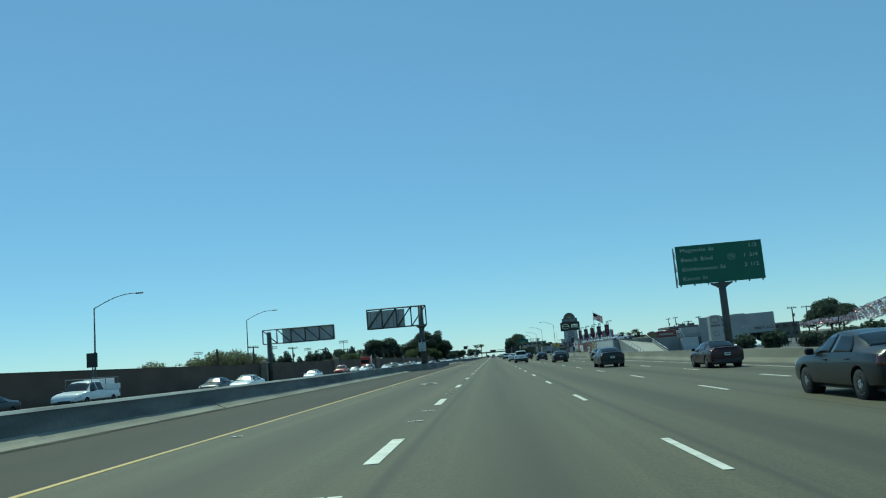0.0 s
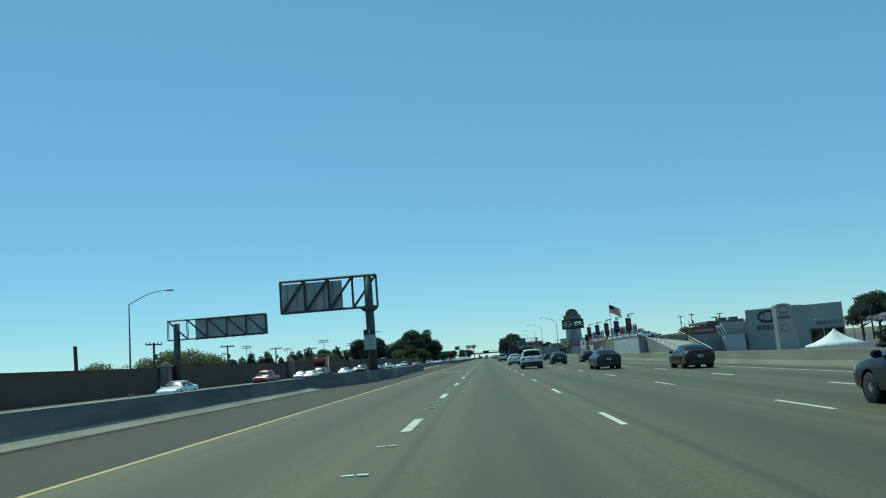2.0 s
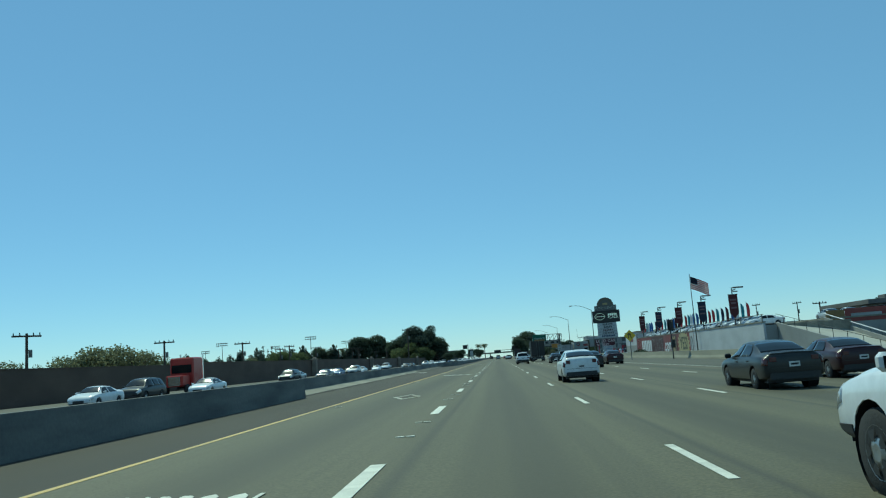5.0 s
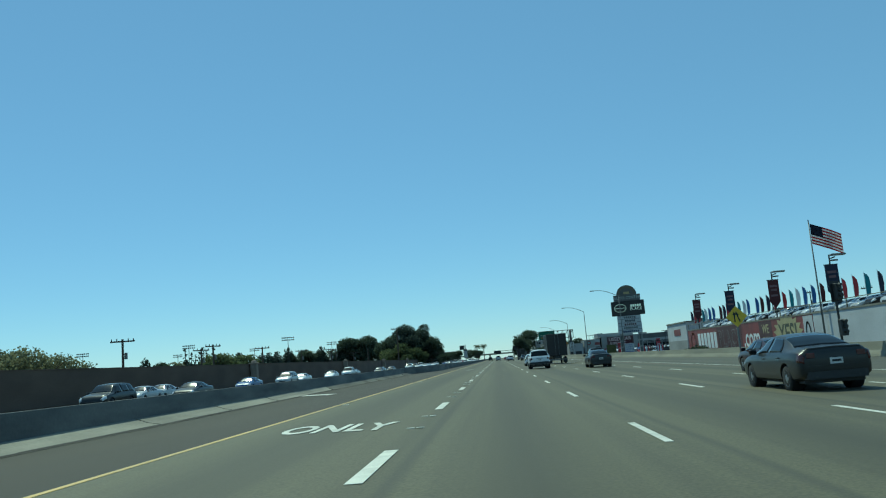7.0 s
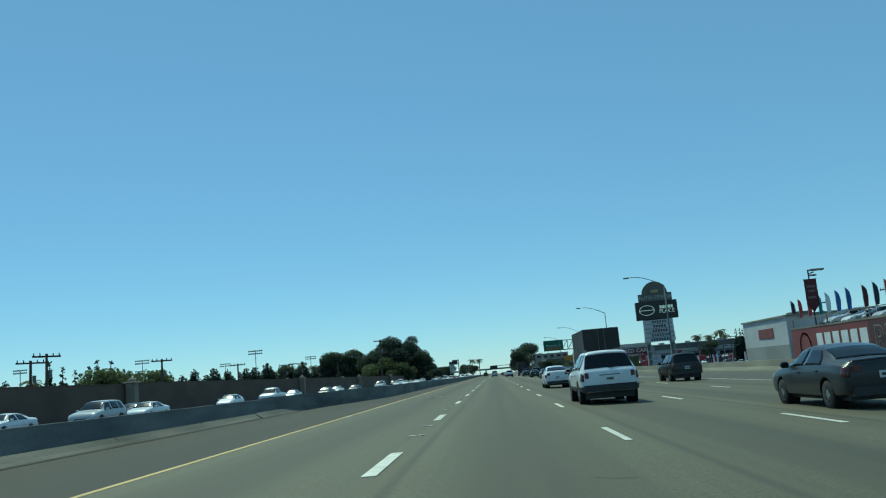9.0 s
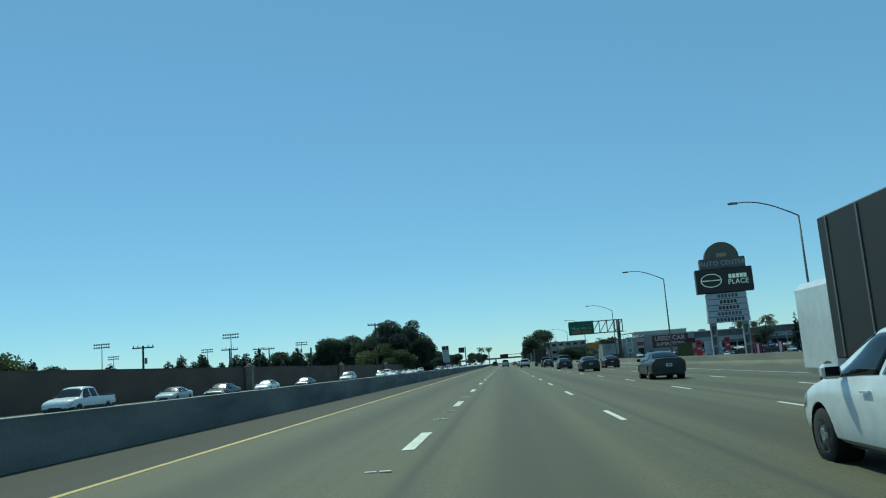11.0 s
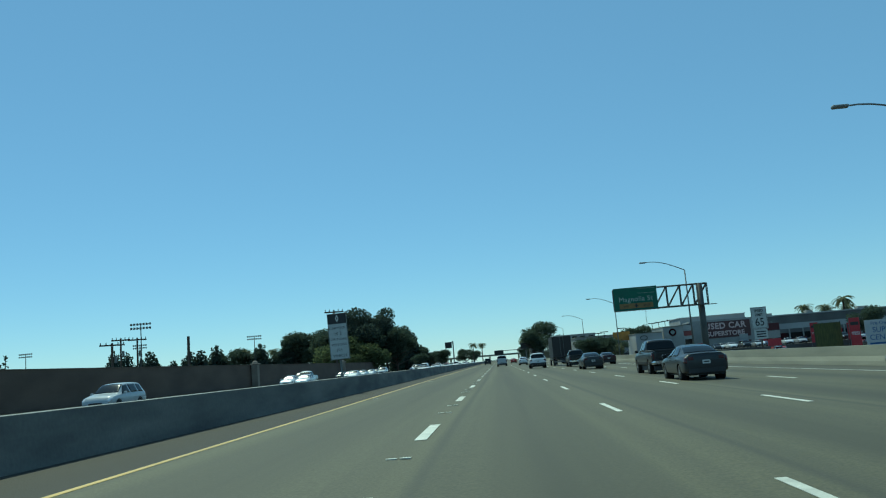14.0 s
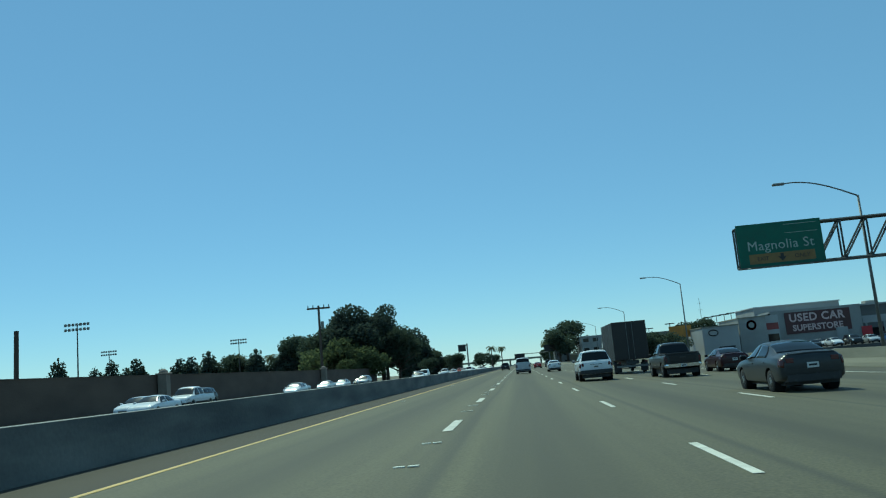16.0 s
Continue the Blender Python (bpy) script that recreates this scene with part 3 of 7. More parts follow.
for word, y in (("CARPOOL", 123.3), ("ONLY", 181.4)):
    letters(word, 1.0, LINE_WHITE, road, pose(-2.85, y, road_z(-2.85) + 0.010, 0, 1.46, 0) @ Matrix.Diagonal((0.84 if word == "ONLY" else 0.40, 2.6, 1, 1)), "lane_word", bold=0.02)
# sealed joints and tyre-worn cracks on the lanes
seal = bmesh.new()
for x0, y0, y1 in ((-8.72, -20, 88), (-8.35, 168, 204)):
    y, x = y0, x0
    while y < y1:
        nx = x0 + rng.uniform(-0.05, 0.05)
        w = rng.uniform(0.015, 0.03)
        q = [(x - w, y), (x + w, y), (nx + w, y + 1.6), (nx - w, y + 1.6)]
        seal.faces.new([seal.verts.new((a, b, road_z(a) + 0.005)) for a, b in q])
        x, y = nx, y + 1.6
for k in range(18):
    x, y = rng.uniform(-4.6, 9.4), rng.uniform(5, 420)
    for s in range(rng.randint(2, 5)):
        nx, ny = x + rng.uniform(0.2, 0.5), y + rng.uniform(-0.25, 0.25)
        seal.faces.new([seal.verts.new((a, b, road_z(a) + 0.005)) for a, b in ((x, y), (nx, ny), (nx, ny + 0.025), (x, y + 0.025))])
        x, y = nx, ny
tagged(part("crack_seals", seal, SEAL, road), kind="stuff")

# ---- sound wall ----
WX = -45.6
SECTIONS = ((-60, 158, 3.30), (158, 231, 3.48), (231, 312, 3.80), (312, 640, 3.92))   # stretches of the wall and their top heights
wall = None
for y0, y1, top_z in SECTIONS:
    w_ = tagged(link_mesh("wall_sound", box(WX - 0.25, WX, y0, y1, -2.4, top_z), BLOCK), "dark brown block sound wall behind the oncoming lanes", "sound wall", kind="structure")
    wall = wall or w_
    tagged(link_mesh("trim", box(WX - 0.32, WX + 0.06, y0, y1, top_z + 0.002, top_z + 0.10), BLOCK), "block coping on the sound wall", "coping", kind="structure")
# block courses near the camera's side, laid proud of the wall face
course = bmesh.new()
for r in range(8):
    z = 0.06 + r * 0.40
    off = 0.0 if r % 2 else 2.0
    y = -20 + off
    while y < 440:
        w = rng.uniform(3.6, 4.3)
        vs = [(WX + 0.025 + rng.uniform(0, 0.012), yy, zz) for yy, zz in ((y, z), (y + w - 0.03, z), (y + w - 0.03, z + 0.37), (y, z + 0.37))]
        course.faces.new([course.verts.new(v) for v in vs])
        y += w
tagged(part("block_course", course, BLOCK, wall), kind="stuff")


def pilaster():
    t = thing("pilaster", (WX + 0.75, 156, -0.35), "tan stucco pilaster with a ball cap on the sound wall", "pilaster", "pilasters along the wall")
    part("shaft", box(-0.6, 0.6, -0.6, 0.6, -0.4, 3.75, bevel=0.04), PILASTER, t)
    part("capstone", box(-0.8, 0.8, -0.8, 0.8, 3.752, 3.98, bevel=0.06), PILASTER, t)
    part("ball", lathe([(0.55 * math.cos(a), 3.985 + 0.5 * math.sin(a)) for a in (0.0, 0.35, 0.7, 1.05, 1.35, 1.52)], 16), PILASTER, t, smooth=True)
    return t


p0 = pilaster()
for y, z in ((229, 0.1), (312, 0.1), (402, 0.15), (483, 0.2), (567, 0.4)):
    copy_thing(p0, pose(WX + 0.75, y, z))

# ---- signs on the median ----
def truss(t, x0, x1, z0, z1, post_x, bays, depth=0.5, flip=False):
    """A cantilever sign truss in two planes, with chords, posts and diagonals, as parts of t."""
    for dy in (-depth / 2, depth / 2):
        for z in (z0, z1):
            part("chord", beam((x0, dy, z), (x1, dy, z), 0.13), GANTRY_STEEL, t)
        step = (x1 - x0) / bays
        for k in range(bays + 1):
            x = x0 + step * k
            part("strut", beam((x, dy, z0), (x, dy, z1), 0.09), GANTRY_STEEL, t)
            if k < bays:
                a, b = ((x, dy, z0), (x + step, dy, z1)) if not flip else ((x, dy, z1), (x + step, dy, z0))
                part("diagonal", beam(a, b, 0.09), GANTRY_STEEL, t)
    for k in range(bays + 1):
        x = x0 + (x1 - x0) * k / bays
        for z in (z0, z1):
            part("cross_bar", beam((x, -depth / 2, z), (x, depth / 2, z), 0.08), GANTRY_STEEL, t)


# large sign of the oncoming side on a post in the median, seen from behind
t = thing("sign_gantry", (0, 114.3, 0.25), "cantilever gantry on a round median post with a blank sign back", "sign gantry")
part("post", rod((-9.35, 0, -0.1), (-9.35, 0, 9.0), 0.42, 0.36, 18), GANTRY_STEEL, t, smooth=True)
part("collar", lathe([(0.42, 5.8), (0.75, 6.05), (0.75, 6.15), (0.40, 6.2)], 12), GANTRY_STEEL, t).location = (-9.35, 0, 0)
truss(t, -17.2, -8.6, 6.25, 9.05, -9.35, 4)
sg = part("sign_panel", box(-17.15, -11.75, 0.36, 0.42, 6.35, 8.85), ALUMINIUM, t, "plain grey back of an aluminium sign")
for k in range(7):
    x = -16.7 + k * 0.82
    part("stiffener", box(x - 0.03, x + 0.03, 0.30, 0.358, 6.37, 8.83), STEEL, sg)
for k in range(5):
    part("bolt_plate", box(-9.75 - 0.05, -8.95 + 0.05, -0.5, 0.5, 0.15 + k * 0.16, 0.18 + k * 0.16), DARK_STEEL, t)
# carpool sign on the same post
t = thing("carpool_sign", (-9.42, 113.8, 0.1), "white sign with a black diamond band, clamped to the gantry post", "road sign")
part("panel", box(-0.52, 0.52, -0.02, 0.02, 2.62, 4.38, bevel=0.008), SIGN_DULL, t)
part("header", box(-0.505, 0.505, -0.028, -0.022, 3.90, 4.36), SIGN_BLACK, t, "black band with a white diamond")
d = bmesh.new()
pts = [(0, -0.19), (0.085, 0), (0, 0.19), (-0.085, 0)]
o = [d.verts.new((x, -0.034, 4.13 + z)) for x, z in pts]
i = [d.verts.new((x * 0.6, -0.034, 4.13 + z * 0.6)) for x, z in pts]
for k in range(4):
    d.faces.new((o[k], o[(k + 1) % 4], i[(k + 1) % 4], i[k]))
part("diamond", d, SIGN_WHITE, t)
part("divider", box(-0.49, 0.49, -0.027, -0.022, 3.215, 3.235), SIGN_BLACK, t)
for text, z, s in (("LEFT", 3.70, 0.27), ("LANE", 3.42, 0.27), ("CARPOOLS", 3.03, 0.165), ("ONLY", 2.80, 0.17)):
    letters(text, s, SIGN_BLACK, t, Matrix.Translation((0, -0.026, z)) @ FACE_BACK, spacing=1.1)
for z in (2.9, 4.1):
    part("clamp", box(-0.5, 0.98, 0.022, 0.10, z - 0.03, z + 0.03), STEEL, t)

# gantry by the sound wall, far side of the oncoming lanes
t = thing("sign_gantry", (0.7, 160.6, -0.15), "steel cantilever gantry by the sound wall with a long sign back", "sign gantry")
part("post", rod((-45.6, 0, -0.4), (-45.6, 0, 9.9), 0.55, 0.45, 16), GANTRY_STEEL, t, smooth=True)
truss(t, -46.9, -32.2, 7.5, 10.35, -45.6, 5, flip=True)
sg = part("sign_panel", box(-42.9, -32.0, 0.36, 0.42, 7.35, 10.4), ALUMINIUM, t, "plain grey back of a long aluminium sign")
for k in range(8):
    part("bracket", box(-42.7 + k * 1.4, -42.6 + k * 1.4, -0.3, 0.5, 7.28, 7.345), STEEL, sg)

# carpool rules on the barrier
t = thing("carpool_sign", (-7.86, 377.1, 0.9), "tall white carpool rules sign on a post on the median barrier", "road sign")
t.matrix_basis = pose(-7.67, 377.1, 0.9, 0, -2.2, 9)
part("post", box(-0.06, 0.06, 0.03, 0.15, -0.9, 3.3), STEEL, t)
part("panel", box(-0.49, 0.49, -0.02, 0.02, 0.98, 3.34, bevel=0.008), SIGN_DULL, t)
part("header", box(-0.478, 0.478, -0.028, -0.022, 2.80, 3.33), SIGN_BLACK, t, "black band with a white diamond")
d = bmesh.new()
o = [d.verts.new((x, -0.034, 3.07 + z)) for x, z in pts]
i = [d.verts.new((x * 0.6, -0.034, 3.07 + z * 0.6)) for x, z in pts]
for k in range(4):
    d.faces.new((o[k], o[(k + 1) % 4], i[(k + 1) % 4], i[k]))
part("diamond", d, SIGN_WHITE, t)
for text, z, s in (("CARPOOL", 2.58, 0.185), ("IS 2", 2.29, 0.24), ("OR MORE", 2.01, 0.185), ("PERSONS", 1.73, 0.185), ("PER", 1.45, 0.185), ("VEHICLE", 1.17, 0.185)):
    letters(text, s * 0.98, SIGN_BLACK, t, Matrix.Translation((0, -0.026, z)) @ FACE_BACK, spacing=1.06)
for x0, x1, z0, z1 in ((-0.48, 0.48, 0.992, 1.012), (-0.48, -0.46, 1.014, 2.798), (0.46, 0.48, 1.014, 2.798)):
    part("border", box(x0, x1, -0.026, -0.022, z0, z1), SIGN_BLACK, t)
part("saddle", box(-0.16, 0.42, -0.10, 0.22, -0.06, 0.08), STEEL, t)

# ---- guide signs on the right ----
t = thing("guide_sign", (20.2, 66.4, 0.97), "green guide sign listing four streets on one steel post", "guide sign")
t.matrix_basis = pose(20.2, 66.4, 0.97, 0, 0, -2) @ Matrix.Diagonal((1.035, 1, 0.886, 1))
part("post", rod((0, 0.25, -3.4), (0, 0.25, 8.3), 0.30, 0.28, 16), GANTRY_STEEL, t, smooth=True)
part("collar", loft([[(x, y, z) for x, y in ((-w, 0.0), (w, 0.0), (w, 0.5), (-w, 0.5))] for w, z in ((0.30, 4.95), (0.45, 5.1), (0.8, 5.3), (0.85, 5.42))]), GANTRY_STEEL, t)
part("panel", box(-3.42, 3.42, -0.05, 0.0, 5.45, 9.15, bevel=0.02), SIGN_GREEN, t)
for a in ((-3.36, 3.36, 9.06, 9.11), (-3.36, 3.36, 5.49, 5.54), (-3.36, -3.31, 5.545, 9.055), (3.31, 3.36, 5.545, 9.055)):
    part("border", box(a[0], a[1], -0.058, -0.052, a[2], a[3]), SIGN_GREEN, t)
for k in range(7):
    part("stringer", box(-3.3 + k * 1.08, -3.2 + k * 1.08, 0.002, 0.12, 5.3, 9.1), STEEL, t)
for text, dist, z in (("Magnolia St", "1/2", 8.68), ("Beach Blvd", "1 3/4", 7.78), ("Goldenwest St", "2 1/2", 6.88), ("Knott St", "", 5.98)):
    letters(text, 0.52, LETTER_SHADED, t, Matrix.Translation((-3.08, -0.058, z)) @ FACE_BACK, align='LEFT', spacing=1.12)
    if dist:
        letters(dist, 0.52, LETTER_SHADED, t, Matrix.Translation((3.05, -0.058, z)) @ FACE_BACK, align='RIGHT', spacing=1.1)
ring = bmesh.new()
rr = [[(0.95 + r * math.cos(2 * math.pi * k / 5 + 1.57), -0.058, 7.78 + r * math.sin(2 * math.pi * k / 5 + 1.57)) for k in range(5)] for r in (0.36, 0.32)]
loft(rr, ring, caps=False)
part("route_shield", ring, LETTER_SHADED, t)
letters("39", 0.34, LETTER_SHADED, t, Matrix.Translation((0.95, -0.058, 7.76)) @ FACE_BACK)
for z in (5.6, 6.8, 8.0):
    part("frame_bar", beam((-3.45, 0.1, z), (-3.45, 0.75, z), 0.06), STEEL, t)
    part("frame_brace", beam((-3.45, 0.1, z), (-3.45, 0.75, z + 1.1), 0.05), STEEL, t)
part("frame_post", beam((-3.45, 0.75, 5.3), (-3.45, 0.75, 9.1), 0.08), STEEL, t)

t = thing("sign_gantry", (-0.8, 436.6, -1.0), "steel cantilever gantry carrying a green exit sign", "sign gantry")
part("post", rod((26.6, 0, -1.4), (26.6, 0, 9.6), 0.42, 0.38, 16), GANTRY_STEEL, t, smooth=True)
truss(t, 16.0, 27.5, 7.0, 9.55, 26.6, 7)
part("ledge", box(15.9, 28.3, -0.9, -0.3, 6.86, 6.93), GANTRY_STEEL, t)
sg = part("sign_panel", box(16.0, 21.3, -0.42, -0.36, 6.95, 9.75), SIGN_GREEN, t, "green exit sign with a yellow panel")
part("exit_plate", box(16.6, 20.7, -0.428, -0.422, 7.15, 7.78), SIGN_ORANGE, sg, "yellow exit only panel with a down arrow")
letters("Magnolia St", 0.86, LETTER_SHADED, sg, Matrix.Translation((18.65, -0.43, 8.28)) @ FACE_BACK, spacing=1.05)
letters("EXIT", 0.36, SIGN_BLACK, sg, Matrix.Translation((17.45, -0.434, 7.46)) @ FACE_BACK)
letters("ONLY", 0.36, SIGN_BLACK, sg, Matrix.Translation((19.9, -0.434, 7.46)) @ FACE_BACK)
ar = bmesh.new()
ar.faces.new([ar.verts.new((18.65 + x, -0.434, 7.46 + z)) for x, z in ((0, -0.24), (0.26, 0.06), (0.10, 0.04), (0.10, 0.26), (-0.10, 0.26), (-0.10, 0.04), (-0.26, 0.06))])
part("down_arrow", ar, SIGN_BLACK, sg)
part("exit_tab", box(19.0, 21.0, -0.428, -0.422, 9.0, 9.52), SIGN_GREEN, sg)
for a in ((18.98, 21.02, 9.525, 9.55), (18.98, 21.02, 8.97, 8.995)):
    part("tab_border", box(a[0], a[1], -0.436, -0.43, a[2], a[3]), LETTER_SHADED, sg)
for k in range(6):
    part("lamp_arm", beam((16.3 + k * 0.95, -0.4, 6.9), (16.3 + k * 0.95, -1.5, 6.8), 0.06), STEEL, t)

t = thing("speed_sign", (23.3, 408.0, -0.4), "white speed limit sign on a wooden post beyond the outside barrier", "speed sign")
part("post", box(-0.07, 0.07, 0.03, 0.17, -1.7, 4.7), WOOD_POLE, t)
part("panel", box(-0.85, 0.85, -0.02, 0.02, 2.75, 4.85, bevel=0.01), SIGN_DULL, t)
for a in ((-0.80, 0.80, 4.76, 4.79), (-0.80, 0.80, 2.81, 2.84), (-0.80, -0.77, 2.845, 4.755), (0.77, 0.80, 2.845, 4.755)):
    part("border", box(a[0], a[1], -0.027, -0.022, a[2], a[3]), SIGN_BLACK, t)
for text, z, s in (("SPEED", 4.48, 0.36), ("LIMIT", 4.08, 0.36), ("65", 3.35, 1.05)):
    letters(text, s, SIGN_BLACK, t, Matrix.Translation((0, -0.026, z)) @ FACE_BACK, bold=0.008)
part("lower_plate", box(-0.7, 0.7, -0.02, 0.02, 1.75, 2.68), SIGN_DULL, t, "small white plate with illegible lines")
for z in (2.46, 2.22, 1.98):
    part("line", box(-0.5, 0.5, -0.027, -0.022, z - 0.06, z + 0.06), SIGN_BLACK, t)

t.matrix_basis = t.matrix_basis @ Matrix.Diagonal((0.80, 1, 0.90, 1))

t = thing("merge_sign", (18.9, 226.6, -0.4), "yellow diamond lane-merge sign with black arrows on a post", "warning sign")
part("post", box(-0.05, 0.05, 0.02, 0.12, -0.3, 3.6), STEEL, t)
d = bmesh.new()
loft([[(0.8 * x, -0.02, 3.2 + 0.8 * z) for x, z in ((0, -1), (1, 0), (0, 1), (-1, 0))], [(0.8 * x, 0.01, 3.2 + 0.8 * z) for x, z in ((0, -1), (1, 0), (0, 1), (-1, 0))]], d)
part("panel", d, SIGN_YELLOW, t)
for ox, lean in ((-0.22, 0.0), (0.28, -0.30)):
    ar = bmesh.new()
    ar.faces.new([ar.verts.new((0.72 * (ox + x + lean * (z + 0.5)), -0.026, 3.2 + 0.72 * z)) for x, z in ((-0.07, -0.55), (0.07, -0.55), (0.07, 0.18), (0.20, 0.18), (0, 0.55), (-0.20, 0.18), (-0.07, 0.18))])
    part("arrow", ar, SIGN_BLACK, t)

t = thing("ramp_signal", (22.5, 217.3, -0.45), "ramp meter signal on a dark post with a red lens", "traffic signal", turn=20)
part("post", rod((0, 0, -0.2), (0, 0, 4.4), 0.08, 0.07, 10), DARK_STEEL, t)
for z in (1.75, 4.05):
    h = part("signal_head", box(-0.24, 0.24, -0.42, -0.10, z - 0.52, z + 0.52, bevel=0.03), DARK_STEEL, t)
    for k in range(3):
        lens = part("lens", lathe([(0.13, -0.012), (0.11, -0.03), (0.0, -0.04)], 14), SIGNAL_RED if k == 2 else SIGN_BLACK, h)
        lens.matrix_basis = pose(0, -0.41, z - 0.33 + 0.33 * k, 90, 0, 0)
        part("visor", rod((0, -0.43, z - 0.24 + 0.33 * k), (0, -0.60, z - 0.26 + 0.33 * k), 0.12, 0.12, 10), DARK_STEEL, h)
part("backplate", box(-0.42, 0.42, -0.09, -0.06, 3.4, 4.75), SIGN_BLACK, t)


# ---- street lamps ----
def street_lamp(at, turn, height=11.4):
    t = thing("street_lamp", at, "tall grey steel street lamp with a curved arm", "street lamp", "freeway lamps", turn=turn)
    part("pole", rod((0, 0, -0.2), (0, 0, height), 0.13, 0.075, 12), STEEL, t, smooth=True)
    arm = bmesh.new()
    bend = [Vector((-5.0 * k / 8, 0, height - 0.05 + 1.5 * math.sin(k / 8 * 1.75))) for k in range(9)]
    rings = []
    for k, p in enumerate(bend):
        d = (bend[min(k + 1, 8)] - bend[max(k - 1, 0)]).normalized()
        up = d.cross(Vector((0, 1, 0)))
        r = 0.06 - 0.015 * k / 8
        rings.append([p + up * (r * math.cos(math.pi * j / 4)) + Vector((0, r * math.sin(math.pi * j / 4), 0)) for j in range(8)])
    loft(rings, arm)
    bmesh.ops.recalc_face_normals(arm, faces=arm.faces)
    last = bend[-1]
    part("arm", arm, STEEL, t)
    part("lamp_head", box(last.x - 0.75, last.x + 0.1, -0.16, 0.16, last.z - 0.10, last.z + 0.08, bevel=0.05), STEEL, t)
    part("base", box(-0.3, 0.3, -0.3, 0.3, -0.25, 0.25, bevel=0.04), CONCRETE, t)
    return t


l0 = street_lamp((24.5, 378.0, -0.5), 0, 11.9)
for x, y in ((26.6, 330.5), (25.6, 442.0), (25.5, 505), (25.5, 570), (25.5, 640), (25.5, 710)):
    copy_thing(l0, pose(x, y, -0.5) @ Matrix.Diagonal((1, 1, 1.03 if y < 340 else 0.96, 1)))
for x, y, z in ((-44.2, 87.0, -0.7), (-43.8, 142.4, -0.1)):
    copy_thing(l0, pose(x, y, z, 0, 0, 180) @ Matrix.Diagonal((1, 1, 0.925 if y < 100 else 0.965, 1)))
t = thing("cabinet_sign", (-44.0, 85.9, 0.1), "dark square panel on a post beside the sound wall", "road sign")
part("post", box(-0.06, 0.06, 0.05, 0.17, -0.22, 5.0), STEEL, t)
part("panel", box(-0.62, 0.62, -0.03, 0.03, 3.5, 5.1), SIGN_BLACK, t)


# ---- poles behind the wall ----
def utility_pole(at, h, turn=0, arms=1):
    t = thing("utility_pole", at, "weathered wooden utility pole with crossarms", "utility pole", "utility poles", turn=turn)
    part("mast", rod((0, 0, 0), (0, 0, h), 0.20, 0.14, 8), WOOD_POLE, t)
    for k in range(arms):
        a = part("crossarm", box(-1.5, 1.5, -0.07, 0.07, h - 0.38 - k * 0.9, h - 0.20 - k * 0.9), WOOD_POLE, t)
        for x in (-1.35, -0.7, 0.7, 1.35):
            part("insulator", rod((x, 0, h - 0.2 - k * 0.9), (x, 0, h + 0.08 - k * 0.9), 0.07, 0.05, 6), DARK_STEEL, a)
    part("transformer", rod((0.38, 0, h - 2.5), (0.38, 0, h - 1.7), 0.2, 0.2, 10), STEEL, t)
    return t


u0 = utility_pole((-48.0, 159.6, GROUND_Z), 9.3, 62)
for x, y, h in ((92.7, 401.7, 15.0), (98.0, 378.0, 13.7), (103.0, 464.0, 16.4)):
    copy_thing(u0, pose(x, y, GROUND_Z, 0, 0, -50) @ Matrix.Diagonal((1, 1, h / 9.3, 1)))
for x, y, top_z, turn in ((-49.5, 197.8, 7.2, 52), (-49.3, 232.8, 7.1, 8), (-48.2, 266.5, 7.4, 20), (-46.9, 296.3, 7.1, 55), (-49.4, 297.5, 6.6, 50), (-48.5, 330.0, 7.3, 30), (-50.8, 372.7, 7.3, 10), (-50.0, 406.8, 7.5, 18), (-48.0, 434.2, 6.9, 25), (-64.0, 469.6, 9.8, 20), (-61.5, 470.5, 9.7, 20)):
    copy_thing(u0, pose(x, y, GROUND_Z, 0, 0, turn) @ Matrix.Diagonal((1, 1, (top_z - GROUND_Z + 0.3) / 9.3, 1)))
copy_thing(u0, pose(-53.0, 598.6, GROUND_Z, 0, 0, 12) @ Matrix.Diagonal((2.1, 2.1, 2.60, 1)))
for x, y, h, lean in ((-46.6, 135.0, 8.3, -2.5), (-46.6, 455.4, 10.6, 0.5)):
    q = thing("bare_pole", (x, y, GROUND_Z), "dark bare wooden pole standing behind the sound wall", "pole", "bare poles")
    q.matrix_basis = pose(x, y, GROUND_Z, 0, lean, 0)
    part("mast", rod((0, 0, 0), (0, 0, h), 0.24, 0.21, 9), WOOD_POLE, q)
    part("cap", rod((0, 0, h + 0.002), (0, 0, h + 0.06), 0.23, 0.20, 9), DARK_STEEL, q)
for x, y, s in ((84, 260, 1.05), (98, 250, 1.15), (74, 300, 1.1), (120, 470, 1.1), (86.2, 230, 1.09), (98.6, 230, 1.02), (104, 590, 1.2)):
    copy_thing(u0, pose(x, y, GROUND_Z, 0, 0, (x * 7 + y) % 40 - 10) @ Matrix.Diagonal((1.1, 1.1, s, 1)))


def field_light(at, h):
    t = thing("field_light", at, "tall sports field light mast with rows of floodlights", "field light", "sports field lights")
    part("mast", rod((0, 0, 0), (0, 0, h), 0.22, 0.14, 8), DARK_STEEL, t)
    for z in (h - 0.1, h - 1.3):
        bar = part("light_bar", box(-3.0, 3.0, -0.07, 0.07, z - 0.07, z + 0.07), DARK_STEEL, t)
        for k in range(7):
            part("floodlight", box(-2.9 + k * 0.97 - 0.30, -2.9 + k * 0.97 + 0.30, -0.35, -0.08, z - 0.34, z + 0.34, bevel=0.05), STEEL, bar)
    return t


f0 = field_light((-106, 569.4, GROUND_Z), 22.6)
